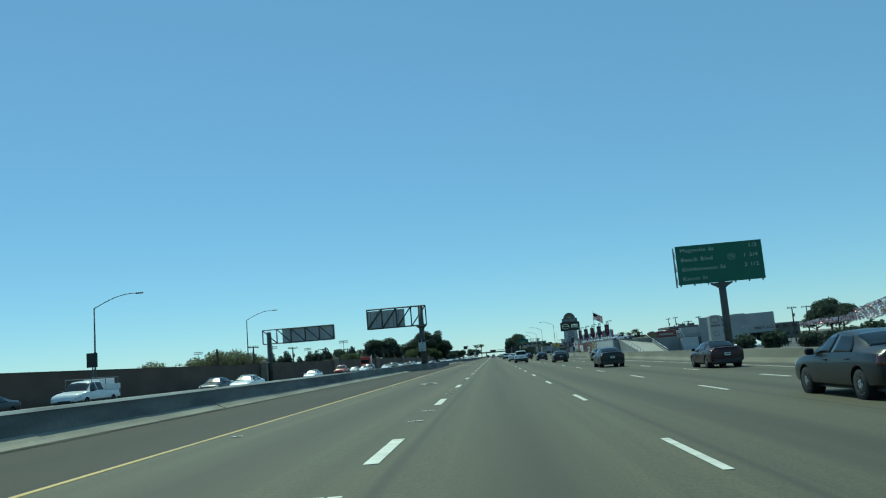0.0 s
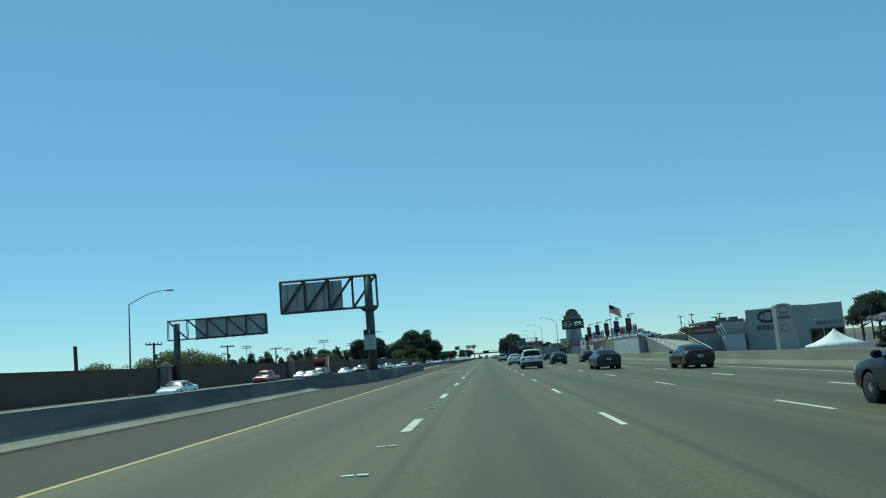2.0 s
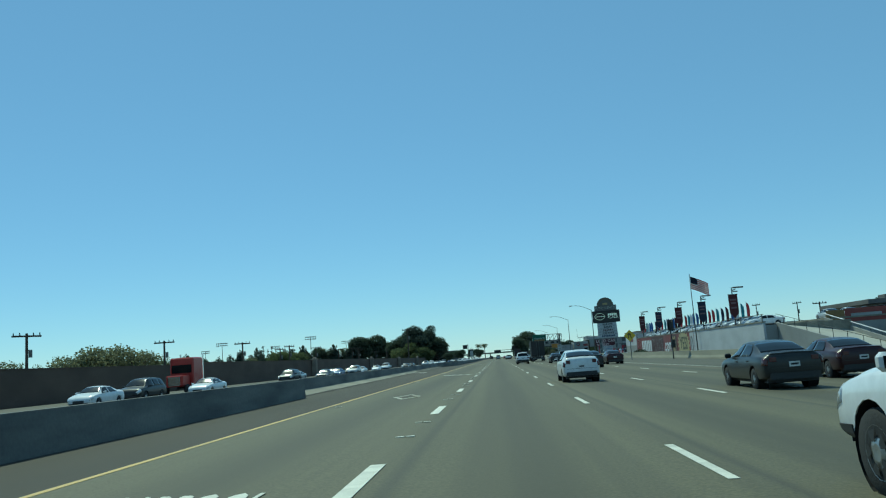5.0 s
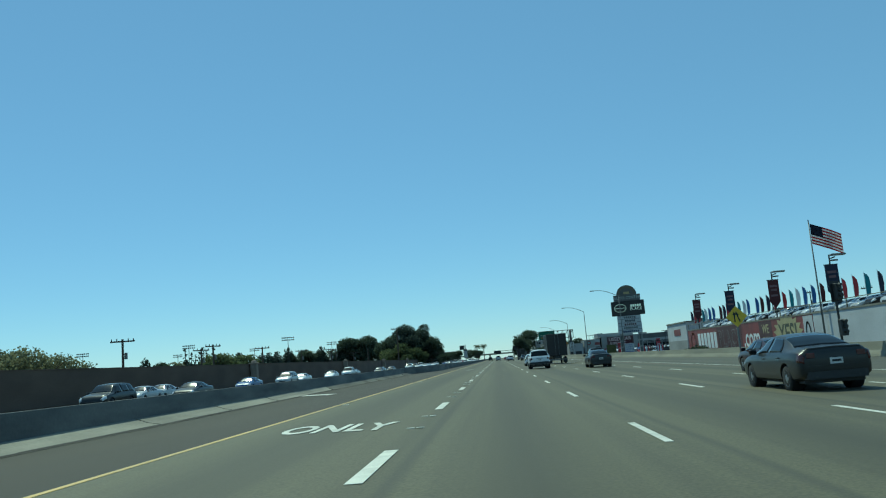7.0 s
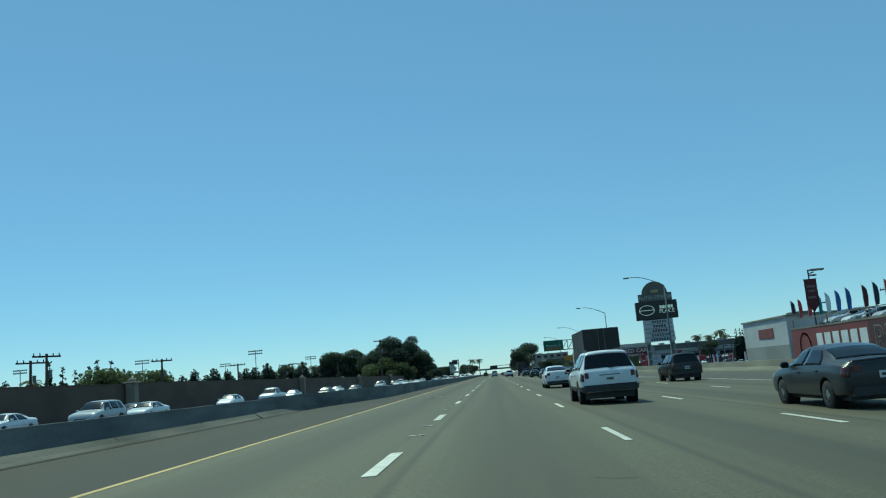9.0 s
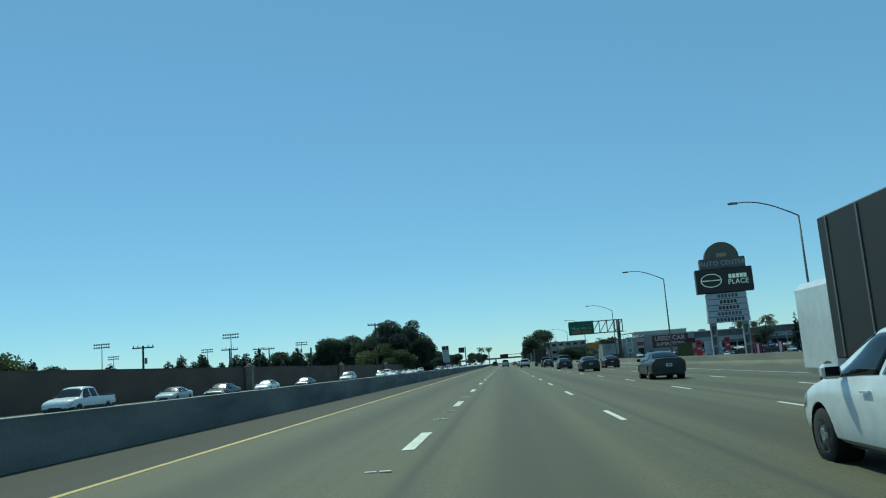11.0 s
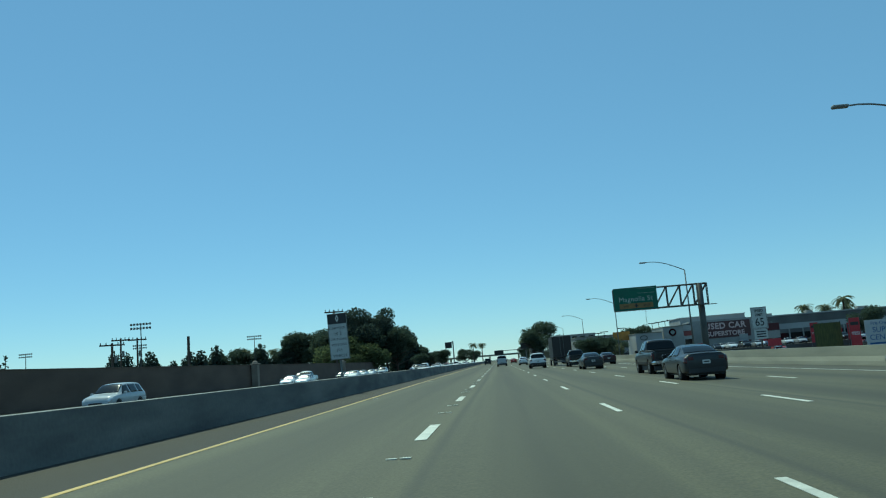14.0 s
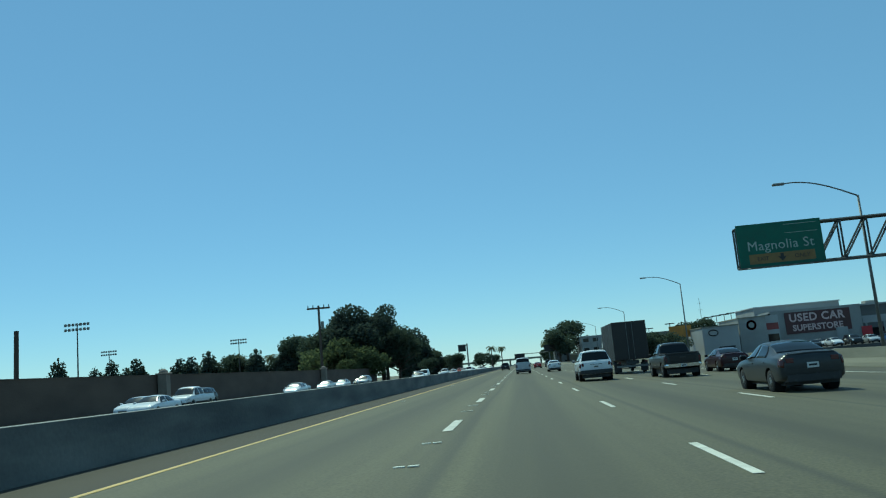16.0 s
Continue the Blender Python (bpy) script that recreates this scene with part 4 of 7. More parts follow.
for x, y in ((-157, 566), (-208, 556), (-108, 688), (-159, 684), (-209, 679)):
    copy_thing(f0, pose(x, y, GROUND_Z, 0, 0, (x % 7) * 2 - 6))


# ---- trees ----
def crown_cards(rngl, blobs, n, size, flat=0.75):
    """Many small leaf clumps scattered through the shells of several blobs."""
    verts, faces = [], []
    vols = [b[3] ** 3 for b in blobs]
    for k in range(n):
        bx, by, bz, r = rngl.choices(blobs, vols)[0]
        u, a = rngl.uniform(-0.85, 1), rngl.uniform(0, 2 * math.pi)
        rad = r * rngl.uniform(0.55, 1.06)
        s = math.sqrt(1 - u * u)
        c = Vector((bx + rad * s * math.cos(a), by + rad * s * math.sin(a), bz + rad * u * flat))
        q = Euler((rngl.uniform(-1.2, 1.2), rngl.uniform(-1.2, 1.2), rngl.uniform(0, 6.28))).to_matrix()
        w = size * rngl.uniform(0.6, 1.4)
        base = len(verts)
        for px, py in ((-0.5, -0.3), (0.1, -0.5), (0.55, 0.05), (0.15, 0.5), (-0.45, 0.3)):
            verts.append(c + q @ Vector((px * w, py * w, rngl.uniform(-0.12, 0.12) * w)))
        faces.append(tuple(range(base, base + 5)))
    return verts, faces


def from_cards(name, data, material, parent):
    me = bpy.data.meshes.new(name)
    me.from_pydata([tuple(v) for v in data[0]], [], data[1])
    me.materials.append(material)
    ob = new(name, me)
    ob.parent = parent
    return ob


def limbs(rngl, h, r, spread, n):
    bm = rod((0, 0, -0.3), (0.1, 0, h * 0.45), r, r * 0.7, 9)
    rod((0.1, 0, h * 0.45), (0.0, 0.1, h * 0.85), r * 0.7, r * 0.2, 7, bm)
    for k in range(n):
        a = 2 * math.pi * k / n + rngl.uniform(-0.3, 0.3)
        z = h * rngl.uniform(0.28, 0.55)
        rod((0.06, 0, z), (spread * math.cos(a), spread * math.sin(a), z + h * rngl.uniform(0.15, 0.32)), r * 0.45, r * 0.12, 6, bm)
    return bm


def broad_tree(seed, h, w, material, label, n=2600, size=0.55):
    rngl = random.Random(seed)
    t = thing("tree", (0, 0, 0), label, "tree", "trees along the freeway")
    part("trunk", limbs(rngl, h * 0.8, h * 0.035, w * 0.45, 7), BARK, t)
    blobs = []
    for k in range(11):
        a, d = rngl.uniform(0, 6.28), w * 0.36 * math.sqrt(rngl.random())
        blobs.append((d * math.cos(a), d * math.sin(a), h * rngl.uniform(0.45, 0.84), w * rngl.uniform(0.14, 0.27)))
    from_cards("crown", crown_cards(rngl, blobs, n, size), material, t)
    return t


def cone_tree(seed, h, w, material, label, n=1800, size=0.5):
    rngl = random.Random(seed)
    t = thing("tree", (0, 0, 0), label, "tree", "trees along the freeway")
    part("trunk", rod((0, 0, -0.3), (0, 0, h * 0.9), h * 0.022, h * 0.005, 8), BARK, t)
    blobs = []
    for k in range(22):
        u = k / 21
        r = w * 0.5 * (1 - u) ** 0.8 + 0.12
        a = k * 2.4
        off = r * 0.55
        blobs.append((off * math.cos(a), off * math.sin(a), h * (0.12 + 0.84 * u), max(0.3, r * rngl.uniform(0.5, 0.8))))
    from_cards("crown", crown_cards(rngl, blobs, n, size, 0.9), material, t)
    return t


def palm_tree(seed, h, label):
    rngl = random.Random(seed)
    t = thing("palm_tree", (0, 0, 0), label, "palm tree", "palms")
    part("trunk", rod((0, 0, -0.3), (0.15, 0, h), 0.26, 0.17, 9), BARK, t)
    verts, faces = [], []
    for k in range(34):
        a, lift = rngl.uniform(0, 6.28), rngl.uniform(-0.5, 1.1)
        p = Vector((0.15, 0, h))
        for s in range(6):
            d = Vector((math.cos(a), math.sin(a), lift - s * 0.33)).normalized() * 0.42
            side = Vector((-math.sin(a), math.cos(a), 0)) * (0.28 - abs(s - 2) * 0.05)
            droop = Vector((0, 0, -0.13))
            b = len(verts)
            verts += [p - side + droop, p, p + d, p + d - side * 0.9 + droop, p + side + droop, p + d + side * 0.9 + droop]
            faces += [(b, b + 1, b + 2, b + 3), (b + 1, b + 4, b + 5, b + 2)]
            p = p + d
    from_cards("fronds", (verts, faces), LEAF[1], t)
    return t


def plant(proto, x, y, h, turn, base=GROUND_Z):
    """A copy of a tree, scaled to the height h."""
    s = h / proto["height"]
    return copy_thing(proto, pose(x, y, base, 0, 0, turn) @ Matrix.Diagonal((s, s, s, 1)))


def keep(t, h):
    t["height"] = float(h)
    return t


OLIVE = keep(broad_tree(1, 12, 13, LEAF[1], "olive-green broadleaf tree with an open uneven crown", 2600, 0.36), 12)
DARKT = keep(broad_tree(2, 12, 12, LEAF[0], "dark green broadleaf tree with a dense crown", 6000, 0.36), 12)
LIGHT = keep(broad_tree(3, 9, 12, LEAF[3], "light green rounded tree behind the sound wall", 5000, 0.36), 9)
PINE = keep(cone_tree(4, 14, 8.6, LEAF[2], "dark conifer with a ragged pointed crown", 6500, 0.46), 14)
BUSHP = keep(cone_tree(14, 14, 9.4, LEAF[2], "broad dark conifer with a ragged crown", 7500, 0.50), 14)
BUSHP.matrix_basis = pose(-194, 822, GROUND_Z)
CYPR = keep(cone_tree(5, 12, 3.3, LEAF[2], "slim dark green pointed cypress tree", 2600, 0.42), 12)
BIGP = keep(broad_tree(6, 26, 23, LEAF[2], "very large dark pine with a massive uneven crown", 15000, 0.5), 26)
PALM = keep(palm_tree(7, 9, "palm tree with a small drooping crown"), 10)
OLIVE.matrix_basis, DARKT.matrix_basis, LIGHT.matrix_basis = pose(-148, 366, GROUND_Z), pose(-106, 824, GROUND_Z), pose(-53, 628, GROUND_Z)
PINE.matrix_basis, CYPR.matrix_basis, BIGP.matrix_basis, PALM.matrix_basis = pose(-160, 533, GROUND_Z), pose(-69.5, 352, GROUND_Z), pose(-52, 662, GROUND_Z), pose(-121, 800, GROUND_Z)
rt = random.Random(9)
TREES = (
    # dealer side and beyond
    (DARKT, 20.5, 522, 6.6), (OLIVE, 22.5, 526, 6.4), (DARKT, 24.6, 524, 6.8), (OLIVE, 27.0, 530, 6.2), (DARKT, 29.0, 532, 6.0), (DARKT, 39.5, 562, 9.6), (CYPR, 93, 520, 12), (CYPR, 94.6, 521, 12.4), (CYPR, 96.2, 521, 12.2), (CYPR, 97.6, 522, 11.6), (DARKT, 81, 515, 8.6),
    (DARKT, 135, 323.5, 15.2), (DARKT, 141, 326, 13.0), (DARKT, 129, 322, 11.5), (DARKT, 105, 246, 11), (DARKT, 88, 300, 10), (OLIVE, 74, 330, 9), (PALM, 100, 585, 13), (PALM, 104, 580, 14), (PALM, 96, 590, 13), (PALM, 108, 588, 12.5),
    (CYPR, 116, 510, 14), (CYPR, 119, 512, 15), (CYPR, 122, 514, 14.4), (DARKT, 112, 520, 6.5), (DARKT, 128, 520, 7.5), (OLIVE, 100, 490, 5.5),
    (DARKT, 20, 760, 17), (DARKT, 24, 775, 22), (DARKT, 33, 790, 14), (DARKT, 46, 640, 9), (DARKT, 54, 650, 9), (OLIVE, 60, 640, 8.5), (DARKT, 66, 632, 9), (DARKT, 36, 660, 9), (OLIVE, 42, 655, 8),
    # open grey-green trees behind the first stretch of the wall
    (OLIVE, -139, 360, 15.0), (OLIVE, -129, 356, 17.6), (OLIVE, -121, 362, 18.2), (OLIVE, -113, 358, 18.6), (OLIVE, -108, 364, 15.0), (OLIVE, -134, 368, 14.5), (OLIVE, -158, 362, 15.8), (OLIVE, -175, 360, 12.8), (OLIVE, -215, 362, 15.5), (OLIVE, -228, 366, 13.0), (OLIVE, -104, 362, 11.4),
    # single conifers, cypresses and shrubs
    (PINE, -164, 530, 18.0), (DARKT, -155, 532, 13.6), (CYPR, -63.5, 326, 11.2), (CYPR, -63.8, 330, 10.4), (CYPR, -65.2, 337, 9.6), (CYPR, -68.1, 347, 11.0), (CYPR, -66.2, 345, 10.8), (CYPR, -66.6, 351, 11.2),
    (LIGHT, -61.0, 335, 9.0), (LIGHT, -62.0, 345, 8.6), (LIGHT, -61.5, 352, 8.2), (PINE, -58.5, 331, 8.8), (PALM, -64, 322, 8), (PINE, -161, 470, 16.0), (PALM, -92.8, 440, 9.4), (PALM, -91.2, 441, 8.8), (CYPR, -85.2, 470, 11.0), (OLIVE, -110, 482, 10.6), (PINE, -172, 602, 17.4), (PINE, -129, 600, 18.5),
    # the far row
    (PINE, -237, 815, 26.0), (PINE, -229, 818, 28.6), (BUSHP, -219, 815, 24.0), (BUSHP, -211, 812, 27.6), (BUSHP, -200, 818, 20.5), (BUSHP, -187, 815, 26.6), (BUSHP, -180, 812, 27.2), (BUSHP, -170.5, 815, 30.0), (PINE, -174, 822, 24.0), (DARKT, -160, 815, 22.6), (DARKT, -152, 820, 20.0), (BUSHP, -143, 812, 28.4), (BUSHP, -147, 818, 25.0),
    (PALM, -136, 815, 22.4), (PALM, -153, 812, 22.0), (DARKT, -131, 816, 19.0), (PINE, -125, 812, 30.8), (DARKT, -118, 815, 28.0), (DARKT, -110, 818, 28.4), (DARKT, -102, 815, 24.0), (DARKT, -95, 818, 20.0), (DARKT, -126, 820, 23.0), (DARKT, -88, 816, 18.0),
    # the tall dark clump and what stands before and behind it
    (BIGP, -49.5, 645, 30.2), (BIGP, -55.5, 652, 27.6), (BIGP, -45.5, 655, 25.0), (DARKT, -62, 650, 22.0), (DARKT, -66, 655, 17.0), (LIGHT, -60, 632, 15.4), (LIGHT, -56, 640, 14.0), (LIGHT, -47.5, 634, 12.5), (DARKT, -42, 642, 19.0), (DARKT, -38.5, 646, 15.5),
    (BUSHP, -60, 860, 35.6), (PINE, -57, 866, 31.0), (DARKT, -64, 858, 26.0), (DARKT, -51.6, 860, 15.6), (DARKT, -45, 862, 11.0), (DARKT, -36, 700, 9.0), (DARKT, -30, 760, 11),
    (DARKT, -22, 880, 12), (PALM, -18, 950, 18), (PALM, -14, 1080, 20), (DARKT, -20, 1000, 12), (DARKT, 22, 960, 12), (PALM, 24, 1050, 22), (PALM, 28, 1200, 24), (DARKT, 26, 1150, 13))
for pr, x, y, h in TREES:
    plant(pr, x + rt.uniform(-0.5, 0.5), y, h * rt.uniform(0.96, 1.04), rt.uniform(0, 360))
# low shrubs along the dealer lots
SHRUB = keep(broad_tree(8, 3.2, 5, LEAF[0], "dense dark hedge shrub behind the outside barrier", 900, 0.35), 3.2)
tagged(SHRUB, category="shrub", group="hedge shrubs")
SHRUB.name = "shrub"
SHRUB.matrix_basis = pose(38, 119, GROUND_Z)
for k in range(12):
    ob = plant(SHRUB, 42 + k * 4.2, 119 + rt.uniform(-2, 2), rt.uniform(2.6, 3.8), rt.uniform(0, 360))
for k in range(3):
    plant(SHRUB, 31.0, 284.5 + k * 3.0, rt.uniform(2.0, 2.5), rt.uniform(0, 360))


# ---- car dealers on the right ----
def brand_bars(parent, m, widths, h, material, gap=0.12):
    """Illegible or brand writing as a row of plain bars in the plane of m."""
    x = -(sum(widths) + gap * (len(widths) - 1)) / 2
    for w in widths:
        b = part("bar", box(x, x + w, -h / 2, h / 2, 0, 0.012), material, parent)
        b.matrix_basis = m
        x += w + gap


def oval(parent, m, rx, ry, material, thick=0.12, name="emblem"):
    bm = bmesh.new()
    rings = []
    for r, z in ((1.0, 0.02), (1.0 - thick, 0.02)):
        rings.append([(rx * r * math.cos(2 * math.pi * k / 28), (ry - rx * (1 - r)) * math.sin(2 * math.pi * k / 28), z) for k in range(28)])
    loft(rings, bm, caps=False)
    bmesh.ops.solidify(bm, geom=bm.faces[:], thickness=0.02)
    ob = part(name, bm, material, parent)
    ob.matrix_basis = m
    return ob


# roof-top parking deck with a printed wall
t = thing("parking_deck", (32.5, 262, GROUND_Z), "low parking deck with a pale wall and a red printed stretch", "parking deck")
DZ = 5.05
part("deck", box(0.3, 24, -40, 38, 0, DZ - 0.3), STUCCO_GREY, t)
part("deck", box(0.3, 1.6, -49, -40.004, 0, DZ - 0.3), STUCCO_GREY, t)
for k in range(4):
    part("wall_panel", box(0, 0.28, -49 + 8.55 * k, -40.47 + 8.55 * k, 0, DZ), WALL_PALE, t, "plain pale painted wall panel")
part("wall_print", box(-0.02, 0.28, -14.76, 38, 0, DZ), MURAL_RED, t, "red printed wall with big faded lettering")
part("parapet", box(-0.06, 0.32, -49, 38, DZ + 0.002, DZ + 0.16), CONCRETE_PALE, t)
for k in range(11):
    part("rail_post", box(0.05, 0.15, -48.6 + k * 8.6, -48.5 + k * 8.6, DZ + 0.162, DZ + 0.95), CONCRETE_PALE, t)
part("top_rail", box(0.03, 0.17, -49, 38, DZ + 0.952, DZ + 1.02), CONCRETE_PALE, t)
for y0, y1, m in ((9.0, 20.6, MURAL_DARK), (-2.6, 1.9, MURAL_DARK)):
    part("printed_panel", box(-0.032, -0.022, y0, y1, 0.3, DZ - 0.1), m, t)
part("printed_panel", box(-0.032, -0.022, -14.7, -12.2, 0.3, DZ - 0.1), WALL_PALE, t)
wl = lambda y, z: Matrix.Translation((-0.045, y, z)) @ FACE_LEFT
star = bmesh.new()
ring = [((1.0 if k % 2 else 0.78) * 4.6 * math.cos(2 * math.pi * k / 36), (1.0 if k % 2 else 0.78) * 2.3 * math.sin(2 * math.pi * k / 36)) for k in range(36)]
loft([[(x, y, 0.0) for x, y in ring], [(x, y, 0.008) for x, y in ring]], star)
ob = part("starburst", star, PRINT_CREAM, t, "pale yellow printed starburst")
ob.matrix_basis = wl(-7.5, 3.2) @ Matrix.Translation((0, 0, -0.014))
letters("YES!", 3.0, PRINT_OLIVE, t, wl(-7.6, 3.2), bold=0.05)
letters("WE", 1.5, PRINT_CREAM, t, wl(-0.4, 4.0), bold=0.02)
letters("SAY", 1.5, PRINT_CREAM, t, wl(-0.4, 2.5), bold=0.02)
letters(".com", 3.3, SIGN_WHITE, t, wl(5.1, 3.1), bold=0.06)
letters("PLACE", 3.2, STUCCO_GREY, t, wl(14.8, 3.2), name="letter_outline", spacing=1.12, bold=0.09)
letters("PLACE", 3.2, MURAL_DARK, t, wl(14.8, 3.2) @ Matrix.Translation((0, 0, 0.02)), spacing=1.12, bold=0.01)
for k in range(6):
    part("bar", box(-0.052, -0.036, 30.2 - k * 1.86, 31.6 - k * 1.86, 2.1, 4.4, bevel=0.006), SIGN_WHITE, t)
oval(t, wl(34.6, 3.2), 1.45, 1.45, SIGN_WHITE)
oval(t, wl(-13.4, 3.0), 0.7, 1.4, PRINT_OLIVE, 0.3)
# service building behind the ramp, with sales banners, braces and a door
t = thing("service_building", (43.2, 221.8, GROUND_Z), "grey service building with sales banners under a roof full of cars", "building")
part("wall_block", box(0, 15.2, 0, 22, 0, 5.0), STUCCO_GREY, t)
part("coping", box(-0.1, 8.2, -0.12, 22.1, 5.002, 5.2), CONCRETE_PALE, t)
part("banner", box(0.3, 2.6, -0.04, -0.005, 4.7, 6.1), SIGN_ORANGE, t, "yellow sales banner")
part("banner", box(2.65, 8.1, -0.04, -0.005, 4.5, 6.2), BANNER_RED, t, "faded red sales banner")
part("lettering_bar", box(3.4, 7.3, -0.05, -0.042, 5.2, 5.55), STUCCO, t)
part("upper_wall", box(9.6, 15.0, 0.4, 20, 5.002, 6.7), STUCCO, t)
part("roof_band", box(7.2, 15.2, 3.0, 19, 6.702, 7.3), STUCCO_DARK, t, "dark roof edge")
for x in (10.4, 12.9):
    part("roof_unit", box(x, x + 1.7, 5, 7, 7.302, 7.9, bevel=0.04), STUCCO_DARK, t)
for x in (8.5, 9.2, 9.9):
    part("brace", beam((x, -1.1, 3.9), (x - 0.5, -0.2, 6.1), 0.16), F_WHITE, t)
part("annex", box(8.9, 13.2, -2.6, -0.004, 0, 4.0), WALL_PALE, t, "low pale annex")
part("annex_coping", box(8.8, 13.3, -2.7, -0.004, 4.002, 4.12), CONCRETE_PALE, t)
part("door", box(13.35, 15.0, -0.06, -0.003, 0.3, 3.9), STUCCO_DARK, t, "tall dark door")
t = thing("warehouse", (32.7, 301.6, GROUND_Z), "plain pale stucco building beyond the parking deck", "building")
part("wall_block", box(0, 15, 0, 15, 0, 6.6), WALL_PALE, t)
# lower part of the wall in a greyer tone
part("base_band", box(-0.03, -0.003, 0.1, 14.9, 0, 3.6), STUCCO_GREY, t, "greyer lower wall")
part("coping", box(-0.15, 15.15, -0.15, 15.15, 6.602, 6.8), CONCRETE_PALE, t)
part("red_sign", box(-0.06, -0.032, 4.4, 9.4, 4.5, 5.6), MURAL_RED, t, "small dark red wall sign")
part("roof_unit", box(3, 5, 6, 8, 6.602, 7.3, bevel=0.04), STUCCO_DARK, t)
# ramp up to the deck
t = thing("deck_ramp", (0, 0, GROUND_Z), "pale concrete vehicle ramp rising to the parking deck", "ramp")
RA, RB = ((35.8, 187.0), (43.6, 199.5)), ((34.4, 213.5), (42.4, 220.0))     # foot and head of the ramp
bm = bmesh.new()
loft([[(*RA[0], 0), (*RA[1], 0), (*RA[1], 0.5), (*RA[0], 0.5)], [(*RB[0], 0), (*RB[1], 0), (*RB[1], DZ - 0.3), (*RB[0], DZ - 0.3)]], bm)
bmesh.ops.recalc_face_normals(bm, faces=bm.faces)
part("slab", bm, RAMP_PALE, t, "pale ramp surface, coloured brighter for sunlight")
for (x0, y0), (x1, y1), d, top in ((RA[0], RB[0], -0.24, 0.25), (RA[1], RB[1], 0.004, 0.5)):
    bm = bmesh.new()
    loft([[(x0 + d, y0, 0), (x0 + d + 0.2, y0, 0), (x0 + d + 0.2, y0, 0.5 + top), (x0 + d, y0, 0.5 + top)], [(x1 + d, y1, 0), (x1 + d + 0.2, y1, 0), (x1 + d + 0.2, y1, DZ - 0.3 + top), (x1 + d, y1, DZ - 0.3 + top)]], bm)
    bmesh.ops.recalc_face_normals(bm, faces=bm.faces)
    part("side_wall", bm, STUCCO_GREY, t)
    white = d > 0
    part("handrail", rod((x0 + d + 0.1, y0, 1.5 if white else 1.75), (x1 + d + 0.1, y1, DZ + (0.7 if white else 0.95)), 0.07 if white else 0.03), F_WHITE if white else DARK_STEEL, t)
    for k in range(9):
        u = (k + 0.3) / 9
        z = (0.5 + top) * (1 - u) + (DZ - 0.3 + top) * u
        part("rail_post", rod((x0 + d + 0.1 + (x1 - x0) * u, y0 + (y1 - y0) * u, z - 0.05), (x0 + d + 0.1 + (x1 - x0) * u, y0 + (y1 - y0) * u, z + (0.5 if white else 1.0)), 0.03, 0.03, 6), DARK_STEEL, t)
part("landing", box(34.4, 43.0, 213.6, 221.7, 0, DZ - 0.304), CONCRETE_PALE, t)

# showroom with plain emblem
t = thing("showroom", (0, 0, GROUND_Z), "pale grey car showroom with large dark oval emblems", "showroom")
foot = [(58.3, 222.4), (75.5, 215.4), (81.0, 234.0), (64.0, 240.0)]
part("wall_block", loft([[(x, y, 0) for x, y in foot], [(x, y, 8.6) for x, y in foot]]), STUCCO, t)
part("roof_slab", loft([[(x, y, 8.602) for x, y in foot], [(x, y, 8.72) for x, y in foot]]), CONCRETE_PALE, t)


def on_plane(p, q, s, z, out=0.0):
    """A frame on the upright plane through p and q: x along it, y up, z out of it."""
    u = Vector((q[0] - p[0], q[1] - p[1], 0)).normalized()
    n = u.cross(Vector((0, 0, 1)))
    o = Vector((p[0], p[1], z)) + u * s + n * out
    return Matrix(((u.x, 0, n.x, o.x), (u.y, 0, n.y, o.y), (0, 1, 0, o.z), (0, 0, 0, 1)))


SL, SR = (58.2, 222.0), (75.6, 215.0)
slab = part("facade_slab", box(-0.2, 18.9, 0, 8.95, 0.02, 0.35, bevel=0.03), STUCCO, t)
slab.matrix_basis = on_plane(SL, SR, 0, 0)
# free-standing portal with a bowed top and a swept shoulder
bm = bmesh.new()
arch = [(-1.6, 0.0), (-1.6, 7.45)] + [(-1.6 + 0.33 * k, 7.45 + 0.28 * math.sin(math.pi * (0.15 + 0.075 * k))) for k in range(1, 10)] + [(1.62, 7.45), (1.68, 5.0), (1.9, 4.0), (2.3, 3.0), (2.5, 0.0)]
loft([[(x, 0.9, z) for x, z in arch], [(x, -0.4, z) for x, z in arch]], bm)
bmesh.ops.recalc_face_normals(bm, faces=bm.faces)
PORTAL = pose(50.5, 180.0, 0, 0, 0, 8) @ Matrix.Diagonal((0.84, 1, 1.07, 1))
part("portal", bm, STUCCO, t).matrix_basis = PORTAL
pf = lambda x, z: PORTAL @ Matrix.Translation((x, -0.425, z)) @ FACE_BACK
sf = lambda s, z: on_plane(SL, SR, s, z, 0.37)
for m, k in ((sf(4.3, 7.2), 1.2), (pf(-0.1, 6.75), 0.62), (pf(-0.1, 3.9), 0.5)):
    oval(t, m, 1.8 * k, 1.15 * k, STUCCO_DARK, 0.16 * k + 0.03)
    oval(t, m, 0.75 * k, 1.05 * k, STUCCO_DARK, 0.12 * k + 0.03)
brand_bars(t, sf(4.7, 4.85), [0.82] * 6, 1.0, STUCCO_DARK, 0.16)
brand_bars(t, pf(-0.1, 5.55), [0.36] * 6, 0.45, STUCCO_DARK, 0.08)
brand_bars(t, sf(14.6, 4.9), [0.36] * 4, 0.7, STUCCO_DARK, 0.10)
letters("PLACE", 1.0, STUCCO_DARK, t, sf(17.1, 4.9), bold=0.02)
